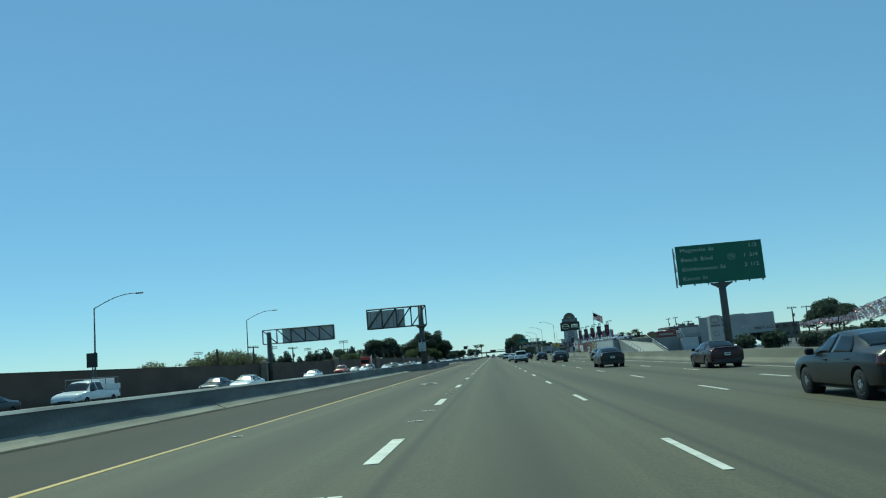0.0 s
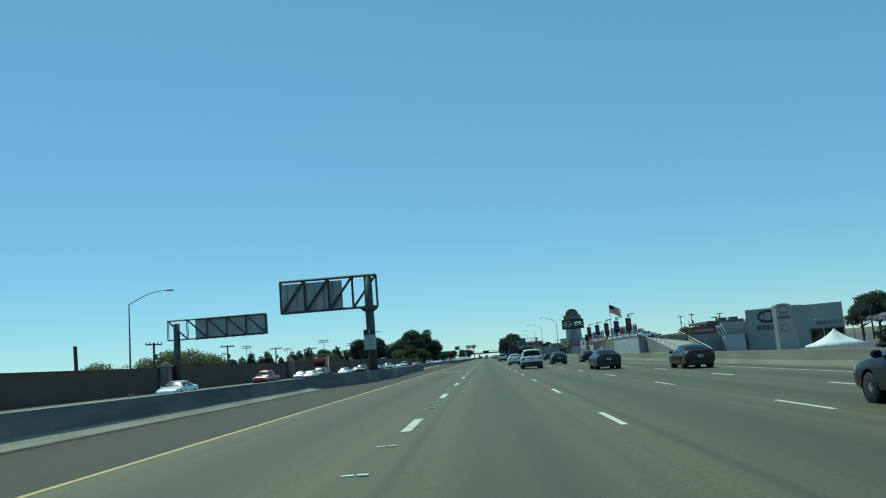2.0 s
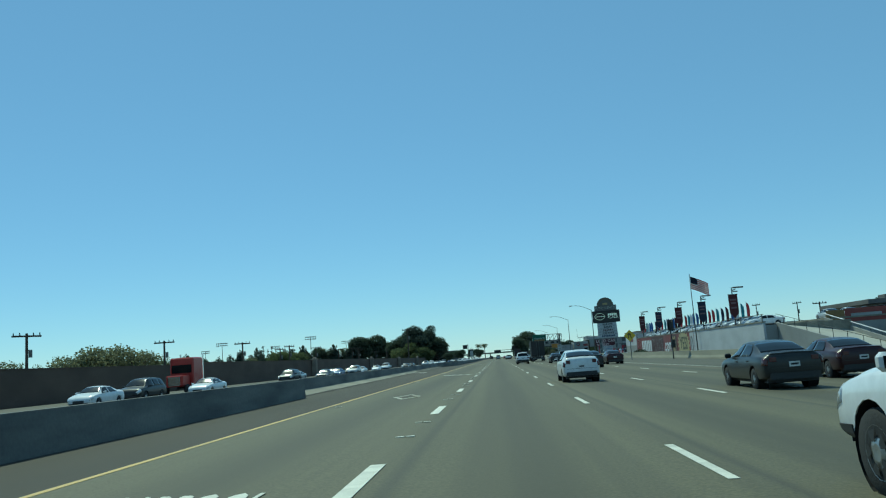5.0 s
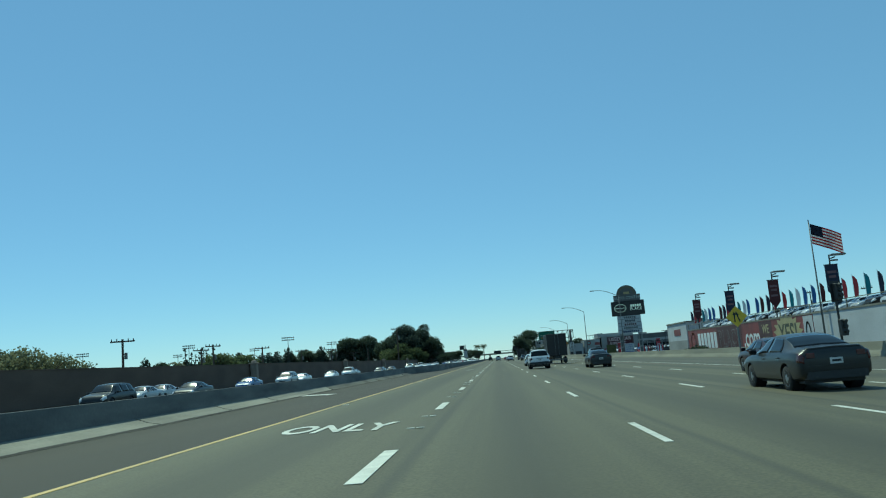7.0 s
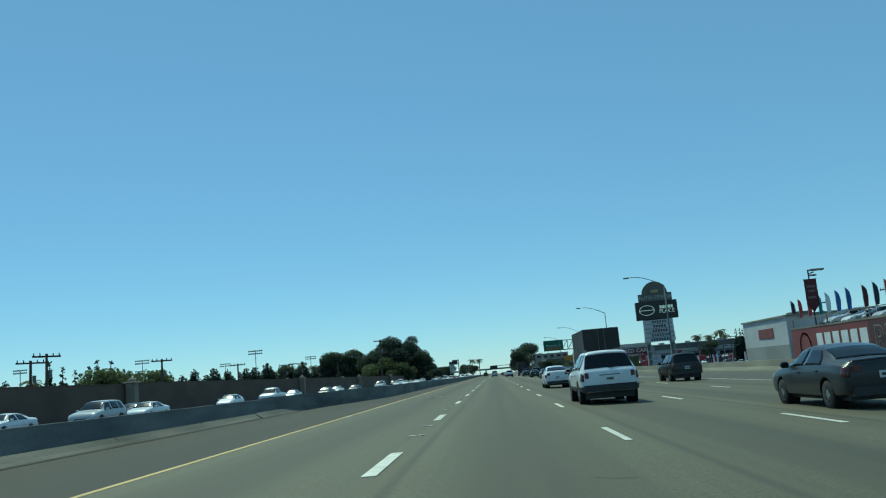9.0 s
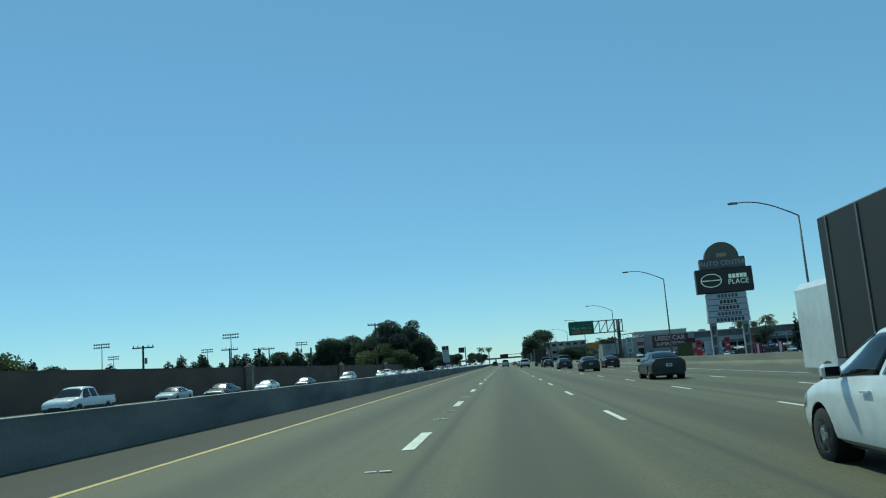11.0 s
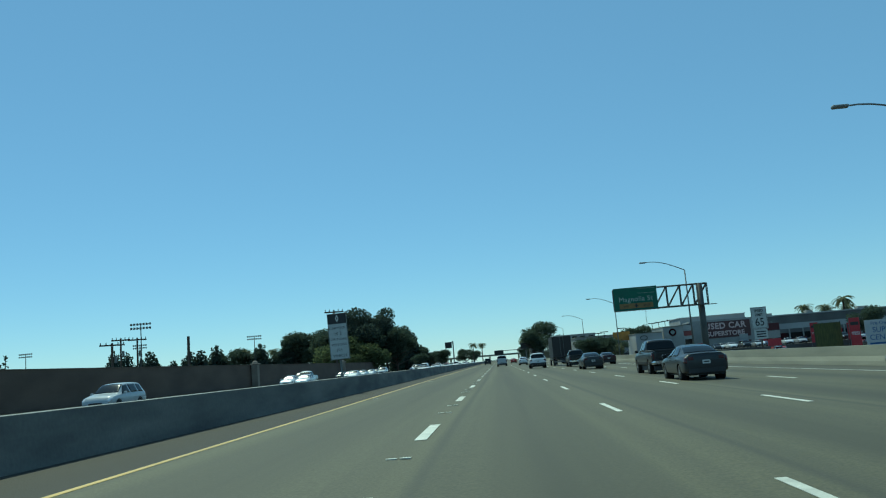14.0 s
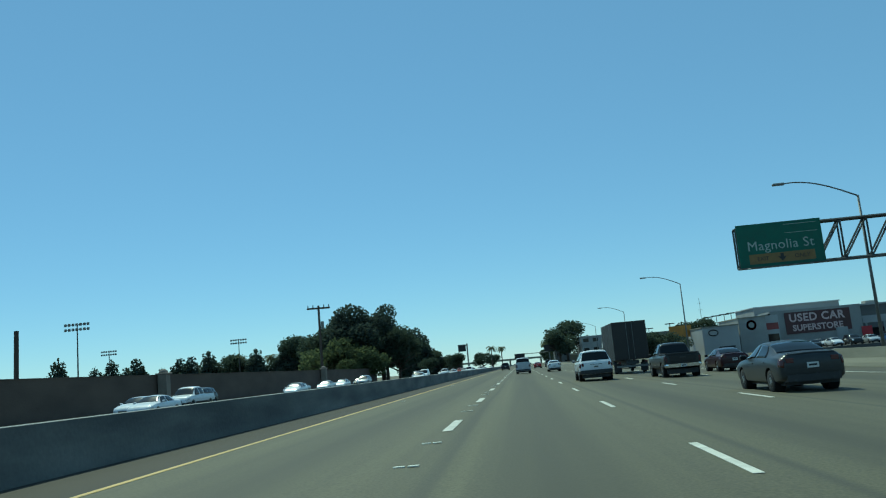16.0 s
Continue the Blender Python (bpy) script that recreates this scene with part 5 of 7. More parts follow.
part("shop_glass", box(12.3, 18.6, 0.2, 3.6, 0.352, 0.40), GLASS, t).matrix_basis = on_plane(SL, SR, 0, 0)
part("entrance_canopy", box(12.1, 18.8, 3.62, 3.8, 0.352, 1.4), STUCCO_DARK, t).matrix_basis = on_plane(SL, SR, 0, 0)
for k in range(5):
    part("mullion", box(12.4 + k * 1.5, 12.48 + k * 1.5, 0.2, 3.6, 0.402, 0.44), STUCCO_DARK, t).matrix_basis = on_plane(SL, SR, 0, 0)
part("roof_unit", box(68, 71, 224, 228, 8.722, 9.3), STUCCO_DARK, t)
q = thing("lot_lamp", (61.0, 190, GROUND_Z), "pale lot lamp with a flat double head", "lot lamp")
part("pole", rod((0, 0, 0), (0, 0, 5.2), 0.09, 0.07, 8), STUCCO_GREY, q)
part("lamp_head", box(-1.4, 1.4, -0.25, 0.25, 5.2, 5.35, bevel=0.03), STUCCO, q)

# party tent
t = thing("tent", (54.6, 171, GROUND_Z), "white peaked canvas tent on the dealer lot", "tent")
bm = bmesh.new()
rings = []
for r, z in ((3.4, 0.85), (3.4, 1.05), (2.3, 1.5), (1.4, 2.05), (0.7, 2.65), (0.28, 3.1), (0.05, 3.5)):
    rings.append([(r * x, r * y, z) for x, y in ((-1, -1), (0, -1.02), (1, -1), (1.02, 0), (1, 1), (0, 1.02), (-1, 1), (-1.02, 0))])
loft(rings, bm, caps=False)
part("canopy", bm, CANVAS, t, smooth=True)
for x in (-3.3, 3.3):
    for y in (-3.3, 3.3):
        part("leg", rod((x, y, 0), (x, y, 1.0), 0.05), F_WHITE, t)
copy_thing(t, pose(66, 640, GROUND_Z))

# pennant strings over the first lot
t = thing("pennant_strings", (87, 236, GROUND_Z), "strings of glittering foil pennants strung over the dealer lot", "pennants", kind="stuff")
rp = random.Random(12)
verts, faces = [], []
for s in range(15):
    x0, z0 = s * 0.9, 5.2 + s * 0.06
    y0 = s * 1.5 - 6
    x1, z1 = 42 + s * 0.4, 8.6 + s * 0.55
    n = 110
    for k in range(n):
        u = k / n
        c = Vector((x0 + (x1 - x0) * u, y0 + rp.uniform(-0.1, 0.1), z0 + (z1 - z0) * u - 1.3 * math.sin(u * math.pi)))
        q = Euler((rp.uniform(-0.7, 0.7), rp.uniform(-0.7, 0.7), rp.uniform(-1.5, 1.5))).to_matrix()
        b = len(verts)
        verts += [c, c + q @ Vector((0.62, 0, 0)), c + q @ Vector((0.31, 0, -0.75))]
        faces.append((b, b + 1, b + 2))
from_cards("pennants", (verts, faces), FOIL, t)
for x, z in ((0, 5.8), (42, 9.0), (47.5, 16.6)):
    part("mast", rod((x, 0, 0), (x, 0, z), 0.08, 0.06, 8), DARK_STEEL, t)
t = thing("canopy_shed", (52, 126, GROUND_Z), "low dark open shed behind the hedge", "shed")
part("roof", box(0, 34, 0, 8, 2.7, 3.0), STUCCO_DARK, t)
for k in range(6):
    part("column", box(0.2 + k * 6.6, 0.4 + k * 6.6, 0.1, 0.3, 0, 2.698), DARK_STEEL, t)
part("back_wall", box(0, 34, 7.8, 8, 0, 2.698), STUCCO_DARK, t)


# flag pole
t = thing("flag_pole", (32.1, 243.8, GROUND_Z), "tall flag pole flying a striped flag with a blue field", "flag pole")
FT = 14.0
part("pole", rod((0, 0, 0), (0, 0, FT), 0.11, 0.05, 10), STEEL, t, smooth=True)
part("finial", lathe([(0.0, FT), (0.11, FT + 0.06), (0.0, FT + 0.2)], 10), CHROME, t)
fl_w, fl_h = 2.7, 2.0
flag = new("flag")
flag.parent = t
flag.matrix_basis = pose(0.08, 0, FT - 0.25 - fl_h, 0, 0, -20)


def flag_strip(u0, u1, v0, v1, material, name, lift=0.0):
    bm = bmesh.new()
    n = max(2, int((u1 - u0) / 0.15))
    rows = []
    for k in range(n + 1):
        u = u0 + (u1 - u0) * k / n
        wave = 0.16 * math.sin(u * 2.6) * (u / fl_w) + lift
        drop = -0.42 * u - 0.03 * u * u
        rows.append([bm.verts.new((u * 0.97, wave, v + drop)) for v in (v0, v1)])
    for a, b in zip(rows, rows[1:]):
        bm.faces.new((a[0], b[0], b[1], a[1]))
    bmesh.ops.solidify(bm, geom=bm.faces[:], thickness=0.01)
    return part(name, bm, material, flag)


sh = fl_h / 13
for k in range(13):
    flag_strip(fl_w * 0.4 if k >= 6 else 0, fl_w, k * sh, (k + 1) * sh, F_RED if k % 2 == 0 else F_WHITE, "stripe")
flag_strip(0, fl_w * 0.4, fl_h - 7 * sh, fl_h, F_NAVY, "blue_field")


# banner lamps and feather flags on the deck
def banner_lamp(at, material):
    t = thing("banner_lamp", at, "lot lamp on a pole hung with a dark pointed banner", "lot lamp", "banner lamps on the deck")
    part("pole", rod((0, 0, -2.8), (0, 0, 6.0), 0.09, 0.07, 8), DARK_STEEL, t)
    part("lamp_arm", beam((-0.05, 0, 5.55), (0.55, 0, 5.75), 0.09), STEEL, t)
    part("crossbar", box(-0.68, 0.68, -0.10, -0.04, 5.0, 5.07), DARK_STEEL, t)
    part("lamp_head", box(0.15, 1.55, -0.26, 0.26, 5.86, 6.06, bevel=0.06), STEEL, t)
    part("lamp_head", box(0.10, 0.75, -0.2, 0.2, 5.35, 5.5, bevel=0.04), STEEL, t)
    bm = bmesh.new()
    pts = [(-0.62, 5.0), (0.62, 5.0), (0.62, 2.5), (0, 1.7), (-0.62, 2.5)]
    loft([[(x, -0.13, z) for x, z in pts], [(x, -0.11, z) for x, z in pts]], bm)
    b = part("banner", bm, material, t)
    for z, w in ((4.3, 0.42), (3.85, 0.34), (3.2, 0.4)):
        part("print", box(-w, w, -0.137, -0.131, z - 0.12, z + 0.12), BANNER_PRINT, b)
    return t


bl = [banner_lamp((33.3, 295.3, 2.75), F_DARKRED), banner_lamp((33.3, 277.0, 2.65), F_NAVY)]
for k, (y, z) in enumerate(((259.5, 2.5), (243.2, 2.4), (226.5, 2.3))):
    copy_thing(bl[k % 2], pose(33.3, y, z))


def feather(at, material, label):
    t = thing("feather_flag", at, label, "feather flag", "feather flags on the deck")
    part("rod", rod((0, 0, 0), (0, 0, 3.4), 0.025, 0.015, 6), F_WHITE, t)
    bm = bmesh.new()
    pts = [(0.02, 1.2), (0.34, 1.32), (0.44, 2.2), (0.38, 2.85), (0.20, 3.15), (0.03, 3.28)]
    loft([[(x, -0.012, z) for x, z in pts], [(x, 0.012, z) for x, z in pts]], bm)
    part("sail", bm, material, t)
    return t


fe = [feather((34.2, 224 + 2.42 * k, 2.72), m, "%s feather flag standing on the parking deck" % n) for k, (m, n) in enumerate(((F_RED, "red"), (F_TEAL, "teal"), (F_WHITE, "white"), (F_BLUE, "blue"), (F_DARKRED, "dark red"), (F_NAVY, "navy")))]
for k in range(6, 34):
    copy_thing(fe[(k * 5 + k // 4) % 6], pose(34.2 + rt.uniform(-0.2, 0.3), 224 + 2.42 * k, 2.72 + 0.008 * k, 0, 0, rt.uniform(-30, 15)))

# ---- auto centre pylon ----
t = thing("pylon_sign", (40.9, 406.5, GROUND_Z + 0.1), "tall pylon sign with a domed top and dark display", "pylon sign", turn=-6)
t.matrix_basis = t.matrix_basis @ Matrix.Diagonal((0.95, 1, 0.985, 1))
for x in (-2.9, 2.9):
    part("leg", box(x - 0.55, x + 0.55, -0.6, 0.6, 0, 7.6, bevel=0.05), STUCCO_GREY, t)
    for z in (1.5, 3.4, 5.3):
        for s in (-1, 1):
            part("leg_ornament", panel([(x - 0.4, -0.601, z), (x + 0.1, -0.601, z), (x + 0.4 * s, -0.601, z + 1.5), (x - 0.1, -0.601, z + 1.5)], out=0.004), STUCCO_DARK, t)
for k in range(5):
    z = 7.35 + k * 1.07
    w = 3.75 - 0.04 * k
    pn = part("name_panel", box(-w, w, -0.8, 0.8, z, z + 0.96, bevel=0.03), WALL_PALE, t, "pale name panel with dark bars")
    n = (8, 7, 6, 5, 6)[k]
    brand_bars(pn, Matrix.Translation((0.2, -0.815, z + 0.48)) @ FACE_BACK, [0.46] * n, 0.60, (P_NAVY, STUCCO_DARK, MURAL_DARK, DARK_STEEL, STUCCO_DARK)[k], 0.17)
    part("gap_band", box(-w + 0.15, w - 0.15, -0.7, 0.7, z + 0.962, z + 1.068), DARK_STEEL, t)
dsp = part("display", box(-5.1, 5.1, -1.0, 1.0, 12.75, 17.1, bevel=0.06), SIGN_BLACK, t, "large black electronic display with lit line shapes")
oval(dsp, Matrix.Translation((-2.4, -1.012, 15.0)) @ FACE_BACK, 1.9, 1.25, LED_GREEN, 0.08)
part("emblem_bar", box(-4.2, -0.6, -1.02, -1.005, 14.92, 15.08), LED_GREEN, dsp)
brand_bars(dsp, Matrix.Translation((2.4, -1.012, 15.55)) @ FACE_BACK, [0.55] * 5, 0.75, LED_GREEN, 0.12)
letters("PLACE", 1.25, LED_GREEN, dsp, Matrix.Translation((2.45, -1.012, 14.5)) @ FACE_BACK, spacing=1.05, bold=0.01)
hd = part("header", box(-4.1, 4.1, -0.9, 0.9, 17.13, 19.0, bevel=0.05), STUCCO_DARK, t, "dark header with pale capital letters")
letters("AUTO CENTER", 1.18, LETTER_SHADED, hd, Matrix.Translation((0, -0.915, 18.05)) @ FACE_BACK, spacing=1.05)
bm = bmesh.new()
arc = [(3.1 * math.cos(math.pi * k / 20), 19.02 + 2.9 * math.sin(math.pi * k / 20)) for k in range(21)]
loft([[(x, -0.8, z) for x, z in arc], [(x, 0.8, z) for x, z in arc]], bm)
dm = part("dome", bm, STUCCO_DARK, t, "half-round dark top with a gold emblem band")
bm = bmesh.new()
rings = [[(r * math.cos(math.pi * k / 20), -0.812, 19.1 + r * 0.93 * math.sin(math.pi * k / 20)) for k in range(21)] for r in (2.75, 2.1)]
rv = [[bm.verts.new(p) for p in ring_] for ring_ in rings]
for k in range(20):
    bm.faces.new((rv[0][k], rv[0][k + 1], rv[1][k + 1], rv[1][k]))
part("gold_band", bm, BAND_BRONZE, dm)
part("emblem", box(-0.9, 0.9, -0.83, -0.81, 19.2, 19.9, bevel=0.005), BAR_GOLD, dm)

# ---- used-car store and neighbours ----
t = thing("car_store", (50, 545, GROUND_Z), "long low car store with pale lettering on a dark fascia", "store")
part("wall_block", box(0, 60, 0, 25, 0, 8.6), STUCCO_DARK, t)
part("raised_front", box(0, 17, -0.4, 6, 0, 9.0), STUCCO_GREY, t)
part("fascia", box(2.6, 14.9, -0.5, -0.402, 4.3, 8.5), MURAL_DARK, t)
letters("USED CAR", 2.1, LETTER_PINK, t, Matrix.Translation((8.6, -0.52, 7.3)) @ FACE_BACK, spacing=1.08, bold=0.06)
letters("SUPERSTORE", 1.62, LETTER_PINK, t, Matrix.Translation((8.6, -0.52, 5.35)) @ FACE_BACK, spacing=1.02, bold=0.05)
part("upper_block", box(-0.5, 16.5, 8, 22, 8.602, 10.3), STUCCO, t, "pale upper storey")
part("upper_coping", box(-0.7, 16.7, 7.8, 22.2, 10.302, 10.5), WALL_PALE, t)
for x, w in ((20, 2.2), (31, 1.6), (44, 2.6)):
    part("roof_unit", box(x, x + w, 4, 6, 8.902, 9.6, bevel=0.05), STUCCO_GREY, t)
for k in range(13):
    part("pier", box(17.6 + k * 3.4, 17.95 + k * 3.4, -0.16, -0.064, 0, 5.19), STUCCO_GREY, t)
part("window_band", box(18, 59, -0.05, -0.002, 1.0, 4.2), GLASS, t)
part("pale_band", box(17.2, 59.5, -0.06, -0.002, 5.2, 6.6), STUCCO, t)
part("coping", box(-0.2, 60.2, -0.3, 25.2, 8.602, 8.9), STUCCO, t)
rq = random.Random(5)
for k in range(12):
    x, z, w, h = rq.uniform(0.5, 56), rq.uniform(0.6, 2.6), rq.uniform(1.2, 2.6), rq.uniform(1.4, 2.4)
    part("poster", box(x, x + w, -0.56 - 0.004 * k, -0.55 - 0.004 * k, z, z + h), (F_RED, STUCCO, STUCCO_GREY, F_DARKRED)[k % 4], t)
for x, y, z, w, h in ((40.8, 430, -0.5, 1.15, 3.2), (71.5, 521, -0.6, 1.7, 4.4), (80.5, 523, -0.6, 1.9, 3.8)):
    q = thing("lot_banner", (x, y, GROUND_Z), "upright red sales banner with white lettering on posts", "banner", "sales banners")
    z -= GROUND_Z
    part("sheet", box(-w / 2, w / 2, -0.03, 0.03, z, z + h, bevel=0.01), F_RED, q)
    for s in (-1, 1):
        part("post", rod((s * w / 2, 0.07, 0), (s * w / 2, 0.07, z + h + 0.1), 0.04), STEEL, q)
    letters("YES!", w * 0.42, F_WHITE, q, Matrix.Translation((0, -0.04, z + h * 0.45)) @ FACE_BACK, bold=0.01)
    part("band", box(-w * 0.4, w * 0.4, -0.04, -0.032, z + h * 0.74, z + h * 0.86), SIGN_BLACK, q)
q = thing("lot_screen", (38.2, 431, GROUND_Z), "yellow-green mesh screen between posts on the dealer lot", "screen")
part("mesh", box(-1.5, 1.5, -0.02, 0.02, 1.5, 4.5), SCREEN_GREEN, q)
for k in range(4):
    part("post", rod((-1.5 + k, 0.06, 0), (-1.5 + k, 0.06, 4.6), 0.04), DARK_STEEL, q)
q = thing("mast", (49.5, 600, GROUND_Z), "thin antenna mast behind the shops", "antenna mast")
part("pole", rod((0, 0, 0), (0, 0, 16.4), 0.09, 0.04, 6), STEEL, q)
for z in (13.2, 15.0):
    part("element", beam((-0.5, 0, z), (0.5, 0, z), 0.05), STEEL, q)
q = thing("lot_banner", (43.7, 430, GROUND_Z), "pale billboard with dark lettering on the lot", "banner", "sales banners")
part("sheet", box(-1.8, 1.8, -0.05, 0.05, 1.5, 4.4, bevel=0.02), WALL_PALE, q)
for text, z in (("Pre-Owned", 4.0), ("SUPER", 3.25), ("CENTER", 2.4)):
    letters(text, 0.55 if z > 3.9 else 0.86, P_BLUE, q, Matrix.Translation((0.15, -0.06, z)) @ FACE_BACK)
part("line", box(-1.5, 1.5, -0.062, -0.052, 1.65, 1.85), P_BLUE, q)
for s in (-1.5, 1.5):
    part("post", box(s - 0.08, s + 0.08, 0.06, 0.22, 0, 4.4), STEEL, q)


def plain_building(name, x0, x1, y0, y1, h, material, label, storeys=2):
    t = thing(name, ((x0 + x1) / 2, y0, GROUND_Z), label, "building", "far buildings")
    w = (x1 - x0) / 2
    part("wall_block", box(-w, w, 0, y1 - y0, 0, h), material, t)
    part("roof_edge", box(-w - 0.2, w + 0.2, -0.2, y1 - y0 + 0.2, h + 0.002, h + 0.4), STUCCO, t)
    n = max(2, int(w / 2.2))
    for s in range(storeys):
        for k in range(n):
            x = -w + (k + 0.5) * 2 * w / n
            z = (s + 0.45) * h / storeys
            part("window", box(x - w / n * 0.55, x + w / n * 0.55, -0.05, -0.003, z, z + h / storeys * 0.38), GLASS, t)
    return t


t = thing("parking_structure", (26, 600, GROUND_Z), "long low grey parking structure with open dark bands", "parking structure")
part("wall_block", box(0, 26, 0, 30, 0, 8.2), STUCCO_GREY, t)
for z in (1.2, 4.0, 6.4):
    part("open_band", box(0.6, 25.4, -0.05, -0.002, z, z + 1.1), DARK_STEEL, t)
part("parapet", box(-0.2, 26.2, -0.2, 30.2, 8.202, 8.5), CONCRETE_PALE, t)
t = thing("emblem_shop", (33.4, 530, GROUND_Z), "pale low service shop with a dark oval emblem", "shop")
part("wall_block", box(0, 6.3, 0, 12, 0, 6.7), STUCCO, t)
oval(t, Matrix.Translation((1.9, -0.02, 5.7)) @ FACE_BACK, 0.9, 0.6, STUCCO_DARK, 0.2)
part("door_opening", box(2.6, 5.4, -0.05, -0.002, 0, 3.2), DARK_STEEL, t)
part("coping", box(-0.1, 6.4, -0.1, 12.1, 6.702, 6.9), CONCRETE_PALE, t)
t = thing("gable_shop", (40.4, 532, GROUND_Z), "grey flat-fronted shop with a round red emblem", "shop")
part("wall_block", box(0, 4.8, 0, 14, 0, 7.8), STUCCO_GREY, t)
oval(t, Matrix.Translation((2.2, -0.02, 6.5)) @ FACE_BACK, 0.9, 0.9, F_RED, 0.42)
part("wing", box(4.8, 7.3, 1.0, 12, 0, 8.0), STUCCO, t)
part("red_fascia", box(4.9, 7.2, 0.95, 0.998, 5.4, 6.6), MURAL_RED, t)
part("shop_window", box(5.2, 7.1, 0.95, 0.998, 1.0, 4.6), GLASS, t)
part("coping", box(-0.1, 4.9, -0.1, 14.1, 7.802, 8.0), CONCRETE_PALE, t)
t = thing("orange_sign", (31.6, 540, GROUND_Z), "orange fabric sign on two posts behind the trees", "sign")
part("sheet", box(-2.1, 2.1, -0.04, 0.04, 5.6, 7.8), SHRUB_ORANGE, t)
for s in (-1, 1):
    part("post", rod((s * 1.9, 0.1, 0), (s * 1.9, 0.1, 7.8), 0.07), DARK_STEEL, t)
t = thing("sales_tower", (55.4, 500, GROUND_Z), "stacked red and white sales signs on a post", "sign")
part("post", box(-0.12, 0.12, 0.05, 0.25, 0, 6.6), STEEL, t)
for k, m in enumerate((F_RED, STUCCO_GREY, F_DARKRED)):
    part("sign_board", box(-1.3, 1.3, -0.05, 0.045, 1.7 + k * 1.55, 3.1 + k * 1.55, bevel=0.02), m, t)
plain_building("shop", 62, 96, 640, 660, 9.0, STUCCO_GREY, "grey shop block with dark windows beyond the lots")
plain_building("office", 30, 52, 760, 790, 13, STUCCO_GREY, "grey office block far down the freeway", 3)
plain_building("office", 20, 28, 820, 840, 16, STUCCO_DARK, "dark office block far down the freeway", 4)
plain_building("office", -60, -38, 900, 930, 12, STUCCO_DARK, "dark low building far beyond the trees", 3)
plain_building("shop", 96, 150, 395, 430, 7.5, STUCCO_DARK, "long dark low building behind the dealer lots")
def lot_lamp(at):
    t = thing("lot_lamp", at, "dark lot lamp on a tall thin pole", "lot lamp", "lamps on the far lots")
    part("pole", rod((0, 0, 0), (0, 0, 9.0), 0.11, 0.08, 8), DARK_STEEL, t)
    for s in (-1, 1):
        part("lamp_head", box(min(0, s * 1.2), max(0, s * 1.2), -0.25, 0.25, 9.0 + 0.003 * s, 9.22 + 0.003 * s, bevel=0.04), DARK_STEEL, t)
    return t


ll = lot_lamp((33, 596, GROUND_Z))
for x, y, s in ((35.0, 597, 1.04), (40.5, 597, 1.12), (43.5, 597, 1.06), (50.5, 597, 1.2), (52.6, 597, 1.22), (54.6, 597, 1.24), (56.4, 597, 1.26), (46, 410, 0.52), (49, 398, 0.5), (52.5, 405, 0.52), (57, 412, 0.55), (62, 420, 0.55), (44, 392, 0.5), (76, 470, 0.9), (90, 474, 0.9), (104, 470, 0.95), (58, 440, 0.85)):
    copy_thing(ll, pose(x, y, GROUND_Z) @ Matrix.Diagonal((1, 1, s, 1)))
# far overhead signs and a bridge on the horizon
for x, y, z, w in ((1.0, 860, 6.4, 6), (15, 760, 8.0, 5), (-24, 735, 11, 3.4)):
    q = thing("overhead_sign", (x, y, GROUND_Z), "dark overhead road sign far down the freeway", "road sign", "far signs")
    part("post", rod((w / 2 + 0.6 + (14 if x == 1.0 else 0), 0.3, 0), (w / 2 + 0.6 + (14 if x == 1.0 else 0), 0.3, z + 3.4), 0.3), STEEL, q)
    part("arm", beam((-w / 2, 0.3, z + 2.6), (w / 2 + 0.6 + (14 if x == 1.0 else 0), 0.3, z + 2.6), 0.3), STEEL, q)
    part("panel", box(-w / 2, w / 2, -0.05, 0.1, z, z + 3.0), SIGN_BLACK, q)
t = thing("overpass", (0, 1180, 0), "pale concrete overpass on the horizon", "bridge")
part("deck", box(-80, 80, 0, 12, 5.4, 7.2), CONCRETE, t)
for x in (-50, -8.6, 22):
    part("pier", box(x - 0.8, x + 0.8, 4, 8, -2.4, 5.398), CONCRETE, t)
part("embankment", box(30, 80, 1, 11, -2.4, 5.398), EARTH, t)


